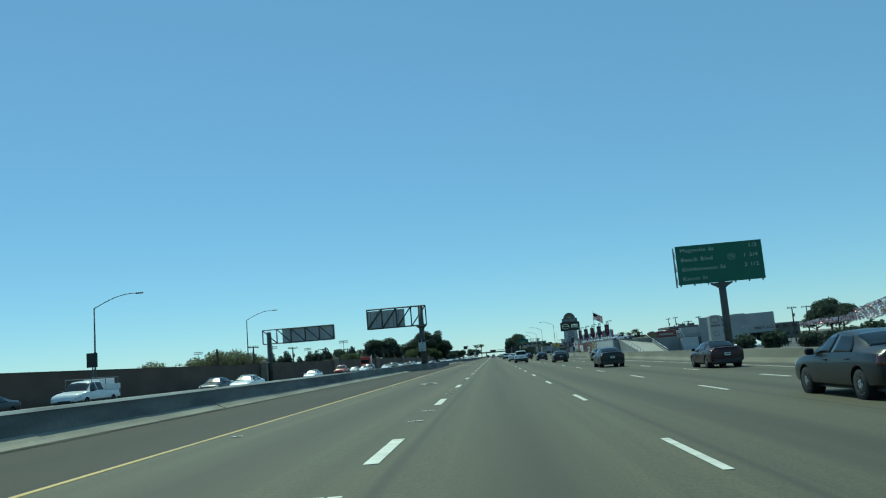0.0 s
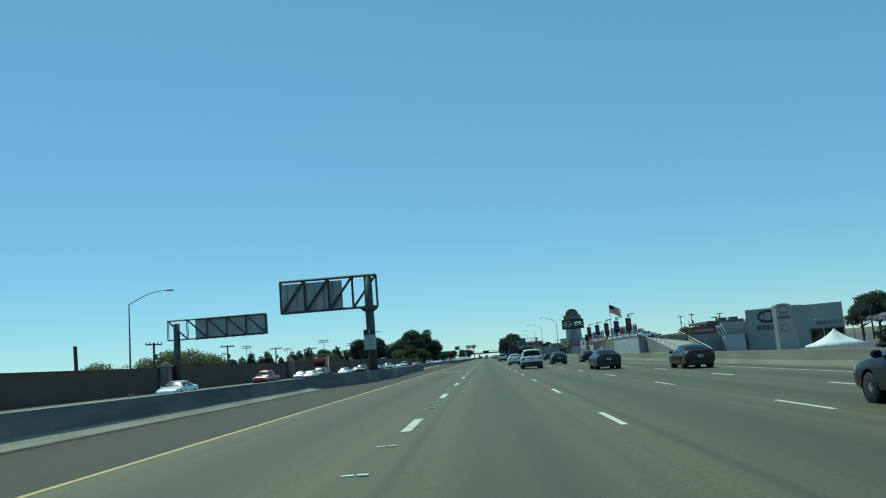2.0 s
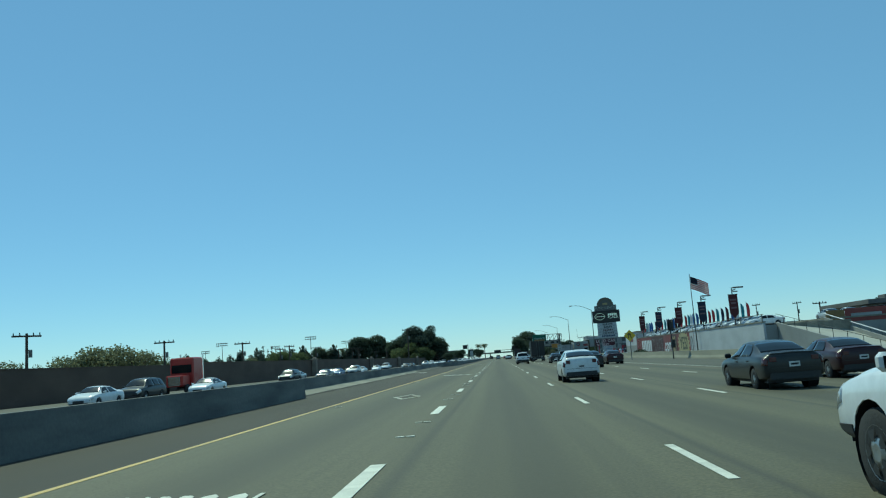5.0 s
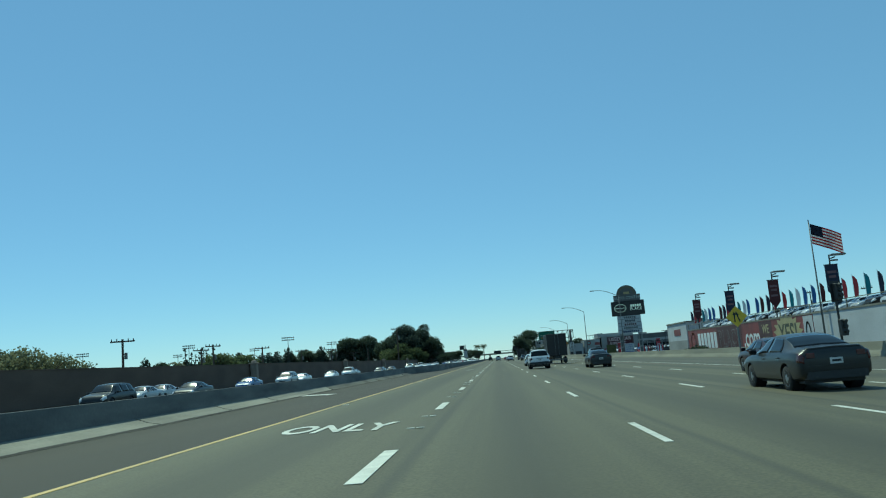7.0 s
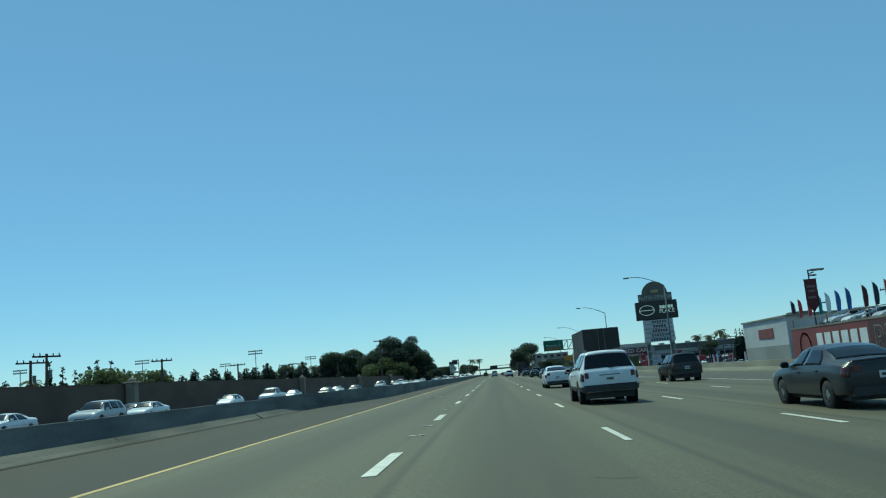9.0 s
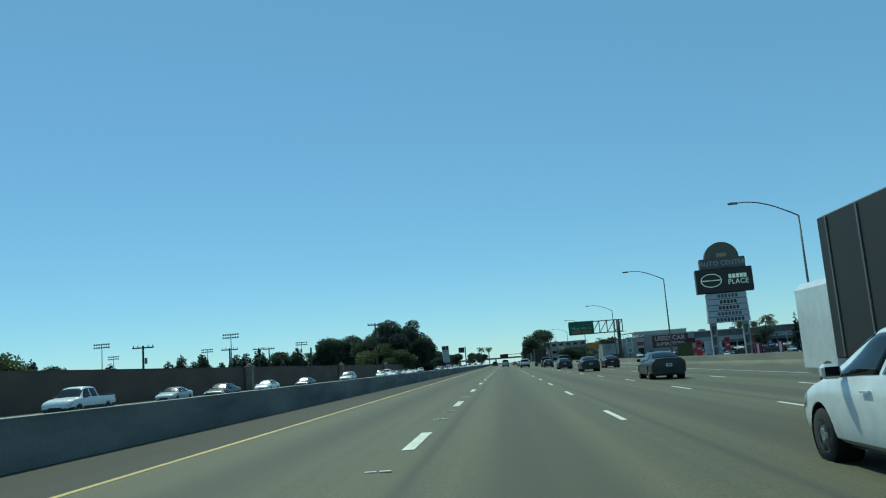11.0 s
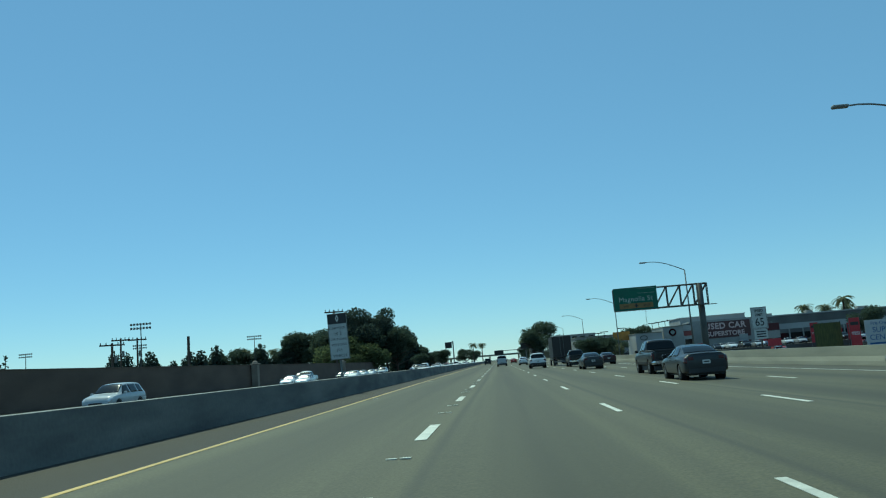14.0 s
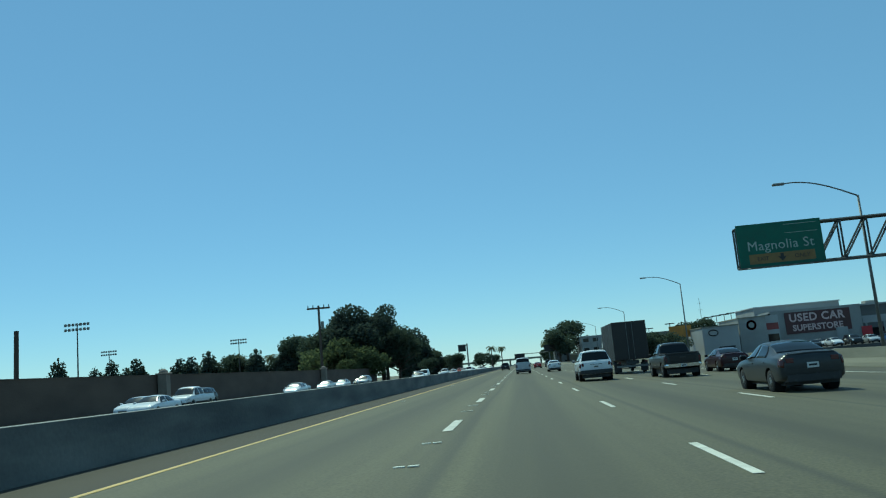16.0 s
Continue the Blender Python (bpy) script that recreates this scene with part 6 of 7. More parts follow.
# ---- vehicles ----
# Each kind: length, width, height, tyre radius, axles, the body's stations from tail to nose
# (y, underside, belt line, top, half width, half width of the top), and its panes.
KINDS = {
    "sedan": dict(size=(4.80, 1.84, 1.45), r=0.33, axles=(-1.42, 1.40), st=(
        (-2.41, 0.46, 0.80, 0.88, 0.72, 0.56), (-2.385, 0.38, 0.86, 0.99, 0.81, 0.64), (-2.30, 0.32, 0.90, 1.055, 0.865, 0.69), (-2.05, 0.27, 0.93, 1.08, 0.90, 0.70), (-1.72, 0.25, 0.95, 1.10, 0.915, 0.68),
        (-1.25, 0.24, 0.95, 1.265, 0.92, 0.61), (-0.75, 0.24, 0.94, 1.405, 0.92, 0.58), (-0.15, 0.24, 0.93, 1.45, 0.92, 0.58), (0.35, 0.24, 0.92, 1.41, 0.92, 0.57), (0.78, 0.24, 0.91, 1.22, 0.92, 0.62),
        (1.15, 0.24, 0.90, 1.02, 0.915, 0.72), (1.70, 0.25, 0.84, 0.93, 0.90, 0.72), (2.10, 0.27, 0.75, 0.83, 0.86, 0.66), (2.32, 0.31, 0.64, 0.70, 0.77, 0.56), (2.40, 0.38, 0.54, 0.58, 0.64, 0.46)),
        rear=(-1.66, -0.84, 6.15), front=(0.42, 1.10, 6.15), sides=((-0.10, 0.96, -0.06, 0.44), (-1.20, -0.18, -0.78, -0.16)), lamp=(0.80, 0.98, 0.50)),
    "hatch": dict(size=(4.40, 1.75, 1.50), r=0.31, axles=(-1.33, 1.35), st=(
        (-2.21, 0.46, 0.82, 0.96, 0.70, 0.58), (-2.18, 0.36, 0.88, 1.06, 0.79, 0.64), (-2.08, 0.31, 0.92, 1.14, 0.835, 0.66), (-1.75, 0.26, 0.95, 1.26, 0.86, 0.62), (-1.20, 0.24, 0.96, 1.41, 0.872, 0.57),
        (-0.50, 0.24, 0.95, 1.49, 0.875, 0.56), (0.15, 0.24, 0.93, 1.49, 0.875, 0.56), (0.60, 0.24, 0.92, 1.35, 0.875, 0.58), (1.10, 0.24, 0.90, 1.09, 0.87, 0.66), (1.55, 0.25, 0.83, 0.94, 0.855, 0.68),
        (1.95, 0.28, 0.72, 0.80, 0.80, 0.60), (2.14, 0.32, 0.61, 0.66, 0.71, 0.52), (2.20, 0.40, 0.52, 0.56, 0.60, 0.44)),
        rear=(-2.03, -1.22, 6.15), front=(0.34, 1.04, 6.15), sides=((-0.16, 0.88, -0.12, 0.34), (-1.30, -0.24, -0.95, -0.22)), lamp=(0.84, 1.06, 0.50)),
    "suv": dict(size=(4.98, 2.00, 1.80), r=0.39, axles=(-1.44, 1.42), st=(
        (-2.49, 0.50, 0.94, 1.04, 0.84, 0.74), (-2.465, 0.45, 0.98, 1.10, 0.905, 0.79), (-2.38, 0.42, 1.03, 1.185, 0.955, 0.80), (-2.20, 0.40, 1.07, 1.46, 0.98, 0.745), (-2.02, 0.40, 1.09, 1.695, 0.988, 0.69), (-1.80, 0.40, 1.10, 1.765, 0.992, 0.675),
        (-1.20, 0.40, 1.10, 1.80, 0.997, 0.67), (-0.40, 0.40, 1.09, 1.80, 1.0, 0.67), (0.30, 0.40, 1.08, 1.745, 1.0, 0.66), (0.75, 0.40, 1.07, 1.50, 1.0, 0.69), (1.20, 0.40, 1.06, 1.19, 0.995, 0.78),
        (1.75, 0.41, 1.00, 1.11, 0.98, 0.78), (2.18, 0.42, 0.90, 1.01, 0.94, 0.72), (2.40, 0.45, 0.76, 0.84, 0.86, 0.62), (2.48, 0.50, 0.64, 0.69, 0.74, 0.52)),
        rear=(-2.365, -2.045, 6.0), front=(0.36, 1.14, 6.1), sides=((-0.16, 0.98, -0.12, 0.40), (-1.24, -0.24, -1.20, -0.22), (-2.02, -1.32, -1.86, -1.30)), lamp=(0.86, 1.10, 0.70)),
    "van": dict(size=(5.20, 1.95, 2.05), r=0.34, axles=(-1.5, 1.5), st=(
        (-2.60, 0.48, 1.05, 1.18, 0.86, 0.78), (-2.58, 0.40, 1.08, 1.40, 0.92, 0.80), (-2.50, 0.34, 1.12, 1.78, 0.955, 0.78), (-2.36, 0.32, 1.14, 1.98, 0.968, 0.76), (-2.0, 0.31, 1.15, 2.04, 0.973, 0.76), (-0.8, 0.30, 1.15, 2.05, 0.975, 0.76),
        (0.6, 0.30, 1.14, 2.04, 0.975, 0.75), (1.1, 0.30, 1.12, 1.90, 0.975, 0.75), (1.6, 0.30, 1.09, 1.46, 0.97, 0.78), (1.95, 0.31, 1.04, 1.16, 0.955, 0.78), (2.35, 0.34, 0.90, 0.98, 0.90, 0.70), (2.54, 0.38, 0.72, 0.78, 0.80, 0.60), (2.60, 0.46, 0.58, 0.62, 0.68, 0.50)),
        rear=(-2.565, -2.42, 6.0), front=(1.10, 1.86, 6.1), sides=((0.62, 1.50, 0.66, 1.16),), lamp=(0.80, 1.18, 0.72)),
    "pickup": dict(size=(5.80, 2.02, 1.92), r=0.40, axles=(-1.80, 1.80), st=(
        (-2.90, 0.62, 1.14, 1.22, 0.93, 0.86), (-2.885, 0.56, 1.16, 1.25, 0.965, 0.88), (-2.75, 0.52, 1.18, 1.265, 0.99, 0.88), (-2.0, 0.50, 1.18, 1.265, 1.005, 0.88), (-0.80, 0.48, 1.18, 1.27, 1.01, 0.86), (-0.70, 0.48, 1.18, 1.42, 1.01, 0.76), (-0.58, 0.48, 1.18, 1.80, 1.01, 0.72), (-0.40, 0.48, 1.18, 1.89, 1.01, 0.71),
        (0.30, 0.48, 1.18, 1.92, 1.01, 0.70), (0.80, 0.48, 1.17, 1.85, 1.01, 0.70), (1.20, 0.48, 1.16, 1.56, 1.01, 0.74), (1.58, 0.48, 1.15, 1.27, 1.005, 0.82), (2.2, 0.50, 1.10, 1.20, 0.99, 0.80), (2.65, 0.52, 0.98, 1.09, 0.95, 0.74), (2.85, 0.56, 0.80, 0.88, 0.87, 0.66), (2.90, 0.62, 0.68, 0.73, 0.78, 0.56)),
        rear=(-0.735, -0.575, 6.0), front=(0.90, 1.54, 6.1), sides=((0.34, 1.36, 0.38, 0.86), (-0.52, 0.26, -0.48, 0.28)), lamp=(0.82, 1.14, 0.84)),
}
RING_S = (0, 1, 1.4, 1.7, 2, 2.3, 2.7, 3, 3.5, 4, 4.3, 4.7, 5, 5.5, 6, 6.4, 6.7, 7, 7.5, 8, 9)   # places along half a cross-section


def hermite(xs, vs, x):
    """A smooth curve through the values vs at xs that does not overshoot."""
    k = min(max(int(np.searchsorted(xs, x)) - 1, 0), len(xs) - 2)
    def slope(j):
        if j in (0, len(xs) - 1):
            a = min(j, len(xs) - 2)
            return (vs[a + 1] - vs[a]) / (xs[a + 1] - xs[a])
        d0, d1 = (vs[j] - vs[j - 1]) / (xs[j] - xs[j - 1]), (vs[j + 1] - vs[j]) / (xs[j + 1] - xs[j])
        return 0.0 if d0 * d1 <= 0 else 2 * d0 * d1 / (d0 + d1)
    h = xs[k + 1] - xs[k]
    u = (x - xs[k]) / h
    return vs[k] * (1 + 2 * u) * (1 - u) ** 2 + slope(k) * h * u * (1 - u) ** 2 + vs[k + 1] * u * u * (3 - 2 * u) + slope(k + 1) * h * u * u * (u - 1)


def on_body(kind, y, s, side=1):
    """A point on a vehicle's skin: y along it, s from 0 (under its middle) over the belt line (4) to 9 (the top's middle)."""
    st = KINDS[kind]["st"]
    xs = [q[0] for q in st]
    zb, belt, top, w, wr = (hermite(xs, [q[c] for q in st], y) for c in range(1, 6))
    h = top - belt
    p = ((0, zb), (0.84 * w, zb), (0.965 * w, zb + 0.07), (w, zb + 0.52 * (belt - zb)), (0.972 * w, belt), (wr + 0.42 * (0.972 * w - wr), belt + 0.52 * h), (wr + 0.06 * (w - wr), belt + 0.84 * h), (0.90 * wr, belt + 0.955 * h), (0.5 * wr, top), (0, top + 0.012))
    k = min(int(s), 8)
    u = s - k
    a, b, c, d = p[max(k - 1, 0)], p[k], p[k + 1], p[min(k + 2, 9)]
    if k == 8:
        d = (-p[8][0], p[8][1])
    if k <= 1:
        x, z = b[0] + (c[0] - b[0]) * u, b[1] + (c[1] - b[1]) * u
    else:
        x, z = (0.5 * (2 * b[i] + (c[i] - a[i]) * u + (2 * a[i] - 5 * b[i] + 4 * c[i] - d[i]) * u * u + (3 * b[i] - a[i] - 3 * c[i] + d[i]) * u ** 3) for i in (0, 1))
    return Vector((side * x, y, z))


def body_mesh(kind):
    st = KINDS[kind]["st"]
    ys = []
    for (a, *_), (b, *_) in zip(st, st[1:]):
        n = 4 if b - a > 0.3 else 2
        ys += [a + (b - a) * k / n for k in range(n)]
    ys.append(st[-1][0])
    bm = bmesh.new()
    rings = []
    for y in ys:
        right = [bm.verts.new(on_body(kind, y, s)) for s in RING_S]
        left = [right[0]] + [bm.verts.new(on_body(kind, y, s, -1)) for s in RING_S[1:-1]] + [right[-1]]
        rings.append((right, left))
    m = len(RING_S)
    for (r0, l0), (r1, l1) in zip(rings, rings[1:]):
        for k in range(m - 1):
            bm.faces.new((r0[k], r0[k + 1], r1[k + 1], r1[k]))
            bm.faces.new((l0[k + 1], l0[k], l1[k], l1[k + 1]))
    for r0, l0 in (rings[0], rings[-1]):
        for k in range(m - 1):
            bm.faces.new([r0[k], r0[k + 1], l0[k + 1]] + ([l0[k]] if 0 < k else []) if k < m - 2 else [r0[k], r0[k + 1], l0[k]])
    return bm


def skin(kind, place, nu=10, nv=6, out=0.007):
    """A pane or trim piece that lies on a vehicle's skin: place(a, b) gives y, s and side for a, b from 0 to 1."""
    def at(a, b, o):
        y, s, side = place(a, b)
        p = on_body(kind, y, s, side)
        e = 0.01
        du = on_body(kind, y + e, s, side) - on_body(kind, y - e, s, side)
        s0, s1 = max(s - 0.05, 0), min(s + 0.05, 9)
        dv = on_body(kind, y, s1, side) - on_body(kind, y, s0, side)
        n = du.cross(dv) if side < 0 else dv.cross(du)
        n = n.normalized() if n.length > 1e-9 else Vector((0, 0, 1))
        if n.dot(p - Vector((0, p.y, 0.8))) < 0:
            n = -n
        return p + n * o
    bm = bmesh.new()
    top = [[bm.verts.new(at(i / nu, j / nv, out)) for j in range(nv + 1)] for i in range(nu + 1)]
    for i in range(nu):
        for j in range(nv):
            bm.faces.new((top[i][j], top[i + 1][j], top[i + 1][j + 1], top[i][j + 1]))
    rim = [(i, 0) for i in range(nu)] + [(nu, j) for j in range(nv)] + [(i, nv) for i in range(nu, 0, -1)] + [(0, j) for j in range(nv, 0, -1)]
    low = [bm.verts.new(at(i / nu, j / nv, -0.012)) for i, j in rim]
    for k in range(len(rim)):
        m = (k + 1) % len(rim)
        bm.faces.new((top[rim[k][0]][rim[k][1]], top[rim[m][0]][rim[m][1]], low[m], low[k]))
    return bm


def across(y0, y1, s0, pinch=0.0):
    """A pane right across the top, from side to side."""
    def place(a, b):
        u = 2 * a - 1
        y = y0 + (y1 - y0) * b
        return y + pinch * u * u, 9 - abs(u) * (9 - s0), 1 if u >= 0 else -1
    return place


def along(side, b0, b1, t0, t1, s0, s1):
    """A pane along one side: b0 to b1 at its foot, t0 to t1 at its top."""
    return lambda a, b: ((b0 + (t0 - b0) * b) * (1 - a) + (b1 + (t1 - b1) * b) * a, s0 + (s1 - s0) * b, side)


def wheel_part(t, x, y, r, side, slots=True):
    w = part("wheel", lathe([(r * 0.55, -0.11), (r * 0.93, -0.115), (r, -0.08), (r, 0.08), (r * 0.93, 0.115), (r * 0.55, 0.11)], 22, "x"), RUBBER, t, smooth=True)
    w.location = (x, y, r)
    part("rim", lathe([(0.02, 0.118 * side), (r * 0.2, 0.125 * side), (r * 0.5, 0.095 * side), (r * 0.62, 0.112 * side), (r * 0.62, 0.06 * side)], 18, "x"), RIM, w)
    if not slots:
        return
    gaps = bmesh.new()
    for k in range(5):
        a = 2 * math.pi * k / 5
        q = [(0.129 * side, r * 0.26 * math.cos(a + d), r * 0.26 * math.sin(a + d)) if i < 2 else (0.126 * side, r * 0.54 * math.cos(a + d), r * 0.54 * math.sin(a + d)) for i, d in enumerate((-0.22, 0.22, 0.34, -0.34))]
        gaps.faces.new([gaps.verts.new(p) for p in q])
    part("rim_slot", gaps, BLACK_PLASTIC, w)


def cut_wheels(ob, hw, axles, r):
    """Cuts the wheel arches out of a body and keeps the result as a plain mesh."""
    cut = bmesh.new()
    for y in axles:
        for s in (-1, 1):
            loft([[(x, y + r * 1.14 * math.cos(2 * math.pi * k / 20), r + 0.02 + r * 1.14 * math.sin(2 * math.pi * k / 20)) for k in range(20)] for x in ((s * (hw - 0.35)), s * (hw + 0.2))], cut)
    tool = link_mesh("arch_cutter", cut, WELL)
    tool.matrix_basis = ob.parent.matrix_basis
    mod = ob.modifiers.new("arches", 'BOOLEAN')
    mod.object, mod.operation, mod.solver = tool, 'DIFFERENCE', 'EXACT'
    bpy.context.view_layer.update()
    me = bpy.data.meshes.new_from_object(ob.evaluated_get(bpy.context.evaluated_depsgraph_get()))
    ob.modifiers.clear()
    ob.data = me
    bpy.data.objects.remove(tool)
    me.polygons.foreach_set("use_smooth", [True] * len(me.polygons))
    me.set_sharp_from_angle(angle=radians(38))
    return ob


BUILT = {}


def car(kind, at, colour, label, turn=0.0, group="", category="car", near=True):
    """A road vehicle, front towards +y. The first of a kind and colour is built, the others are copies of it;
    near adds the parts too small to tell apart on parked and oncoming vehicles."""
    if (kind, colour.name, near) in BUILT:
        t = copy_thing(BUILT[(kind, colour.name, near)], pose(*at, 0, 0, turn))
        return tagged(t, label, category, group)
    d = KINDS[kind]
    (length, width, height), r, axles = d["size"], d["r"], d["axles"]
    t = thing({"hatch": "hatchback", "pickup": "pickup_truck"}.get(kind, kind), (0, 0, 0), label, category, group)
    hw = width / 2
    re, fe_ = d["st"][0][0], d["st"][-1][0]
    cut_wheels(part("body", body_mesh(kind), colour, t), hw, axles, r)
    y0, y1, s0 = d["rear"]
    part("rear_window", skin(kind, across(y0, y1, s0), 16, 6), GLASS, t, smooth=True)
    y0, y1, s0 = d["front"]
    part("windshield", skin(kind, across(y1, y0, s0), 16, 6), WINDSHIELD, t, smooth=True)
    tall = kind in ("suv", "van", "pickup")
    for s in (1, -1):
        for b0, b1, t0, t1 in d["sides"]:
            part("side_window", skin(kind, along(s, b0, b1, t0, t1, 4.22, 6.0), 8, 5), GLASS, t, smooth=True)
        ym = d["sides"][0][1] - 0.22
        mp = on_body(kind, ym, 4.2, s)
        mir = part("mirror", box(mp.x + (0.02 if s > 0 else -0.22), mp.x + (0.22 if s > 0 else -0.02), ym - 0.06, ym + 0.08, mp.z - 0.01, mp.z + 0.15, bevel=0.04), colour if kind != "pickup" else BLACK_PLASTIC, t)
        if not near:
            continue
        part("mirror_glass", box(mp.x + (0.05 if s > 0 else -0.20), mp.x + (0.20 if s > 0 else -0.05), ym - 0.066, ym - 0.061, mp.z + 0.02, mp.z + 0.12), GLASS, mir)
        for yh in [0.5 * (q[0] + q[1]) - 0.30 for q in d["sides"][:2]]:
            hp = on_body(kind, yh, 3.72, s)
            part("door_handle", box(min(hp.x, hp.x + 0.03 * s), max(hp.x, hp.x + 0.03 * s), yh - 0.10, yh + 0.10, hp.z - 0.015, hp.z + 0.015, bevel=0.006), colour if kind != "suv" else BLACK_PLASTIC, t)
    if kind in ("suv", "pickup"):
        for s in (1, -1):
            for ya, yb in ((re + 0.03, axles[0] - r * 1.18), (axles[0] + r * 1.18, axles[1] - r * 1.18), (axles[1] + r * 1.18, fe_ - 0.05)):
                part("lower_cladding", skin(kind, along(s, ya, yb, ya, yb, 1.05, 2.55), 8, 4, 0.012), BLACK_PLASTIC, t, "black plastic lower cladding")
    # wheels and arches
    for y in axles:
        for s in (-1, 1):
            inner, outer = s * (hw - 0.33), s * (hw - 0.03)
            wheel_part(t, s * (hw - 0.14), y, r, s, near)
            if not near:
                continue
            liner = bmesh.new()
            rings_ = [[(x, rr * math.cos(2 * math.pi * k / 20), rr * math.sin(2 * math.pi * k / 20)) for k in range(20)] for x, rr in ((outer, r * 1.135), (inner, r * 1.135), (inner, 0.01))]
            loft(rings_, liner, caps=False)
            part("wheel_well", liner, WELL, t).location = (0, y, r + 0.02)
    under = 0.8 if near else 0.86
    part("underbody", box(-hw * under, hw * under, re + 0.25, fe_ - 0.3, 0.20, 0.62 if not near else 0.46 if tall else 0.36), BLACK_PLASTIC, t)
    # rear
    z0, z1, x0 = d["lamp"]
    ye = re + (0.03 if kind == "suv" else 0.02)
    for s in (1, -1):
        la = part("tail_lamp", skin(kind, along(s, re + 0.012, re + 0.20, re + 0.012, re + 0.17, 3.25 if tall else 3.35, 4.25), 6, 5, 0.010), TAIL_RED, t, smooth=True)
        if not near:
            continue
        xa, xb = sorted((s * x0, s * (d["st"][0][4] - 0.01)))
        part("lamp_lens", box(xa, xb, re - 0.012, re + 0.03, z0 + 0.02, z1 - 0.03, bevel=0.010), TAIL_RED, la)
    zlow = d["st"][0][1]
    wl = d["st"][1][4]
    if tall:
        hi = 0.66 if kind == "suv" else 0.74 if kind == "pickup" else 0.56
        part("rear_bumper", loft([[(x, y, z) for x, z in ((-f, zlow - 0.06), (-f * 1.02, zlow + 0.04), (-f, hi), (f, hi), (f * 1.02, zlow + 0.04), (f, zlow - 0.06))] for y, f in ((re - 0.06, wl * 0.84), (re - 0.03, wl * 0.95), (re + 0.10, wl * 1.02))]), BLACK_PLASTIC if kind != "pickup" else CHROME, t, "black plastic rear bumper" if kind != "pickup" else "dull chrome rear bumper")
    elif near:
        part("rear_valance", loft([[(x, y, z) for x, z in ((-f, zlow - 0.16), (-f * 1.02, zlow - 0.06), (-f, zlow + 0.03), (f, zlow + 0.03), (f * 1.02, zlow - 0.06), (f, zlow - 0.16))] for y, f in ((re - 0.02, wl * 0.78), (re + 0.0, wl * 0.88), (re + 0.20, wl * 0.95))]), BLACK_PLASTIC, t)
        for s in (-1, 1):
            part("exhaust_tip", rod((s * 0.52, re - 0.03, zlow - 0.10), (s * 0.52, re + 0.15, zlow - 0.10), 0.035, 0.035, 10), DARK_STEEL, t)
        part("bumper_seam", box(-wl * 0.84, wl * 0.84, re - 0.006, re + 0.004, zlow + 0.17, zlow + 0.182), BLACK_PLASTIC, t)
    zp = 0.84 if kind == "suv" else 0.72 if kind == "van" else 0.64 if kind == "pickup" else 0.73
    if near:
        pl = part("number_plate", box(-0.155, 0.155, re - (0.072 if kind == "pickup" else 0.014), re + 0.02, zp - 0.075, zp + 0.075), PLATE, t)
        part("plate_bar", box(-0.11, 0.11, re - (0.076 if kind == "pickup" else 0.018), re - (0.073 if kind == "pickup" else 0.015), zp - 0.025, zp + 0.03), SIGN_BLACK, pl)
    if kind == "suv" and near:
        part("tailgate_trim", box(-0.34, 0.34, re - 0.012, re + 0.02, 0.955, 0.99, bevel=0.006), STEEL, t)
        part("spoiler", skin(kind, across(-2.055, -1.86, 6.4), 14, 3, 0.030), colour, t, smooth=True)
        for s in (1, -1):
            part("roof_rail", loft([[(s * 0.60 + dx, y, 1.775 + dz + lift) for dx, dz in ((-0.02, 0), (0.02, 0), (0.015, 0.03), (-0.015, 0.03))] for y, lift in ((-1.72, -0.03), (-1.55, 0.045), (-0.9, 0.05), (0.0, 0.045), (0.22, -0.035))]), BLACK_PLASTIC, t)
        part("wiper", rod((0, -2.40, 1.20), (0.42, -2.345, 1.235), 0.012, 0.008, 6), BLACK_PLASTIC, t)
    if kind == "sedan" and near:
        part("boot_lip", skin(kind, across(re + 0.075, re + 0.17, 6.8), 12, 2, 0.022), colour, t, smooth=True)
    if kind == "pickup":
        part("bed_floor", box(-hw * 0.76, hw * 0.76, -2.78, -0.86, 1.272, 1.284), BLACK_PLASTIC, t)
        for s in (-1, 1):
            part("bed_rail", box(s * hw * 0.86 - 0.05, s * hw * 0.86 + 0.05, -2.82, -0.80, 1.25, 1.335, bevel=0.02), BLACK_PLASTIC, t)
        part("tailgate_panel", box(-hw * 0.70, hw * 0.70, re - 0.02, re + 0.05, 0.86, 1.18, bevel=0.015), colour, t)
        part("tailgate_top", box(-hw * 0.80, hw * 0.80, re - 0.03, re + 0.08, 1.22, 1.33, bevel=0.02), colour, t)
        part("tailgate_handle", box(-0.16, 0.16, re - 0.035, re - 0.021, 1.04, 1.11, bevel=0.005), BLACK_PLASTIC, t)
    # front
    f0, f1 = d["st"][-2], d["st"][-1]
    part("grille", box(-hw * 0.42, hw * 0.42, fe_ - 0.12, fe_ + 0.012, f1[1] + 0.02, f1[3] - 0.01, bevel=0.012), BLACK_PLASTIC, t)
    for s in (1, -1):
        part("headlight", skin(kind, along(s, fe_ - 0.40, fe_ - 0.03, fe_ - 0.34, fe_ - 0.04, 3.4, 5.2), 6, 4, 0.010), LAMP_CLEAR, t, smooth=True)
    part("front_bumper", loft([[(x, y, z) for x, z in ((-f, f1[1] - 0.10), (-f, f1[1] + 0.02), (f, f1[1] + 0.02), (f, f1[1] - 0.10))] for y, f in ((fe_ - 0.30, f0[4]), (fe_ - 0.02, f1[4]), (fe_ + 0.02, f1[4] * 0.8))]), BLACK_PLASTIC, t)
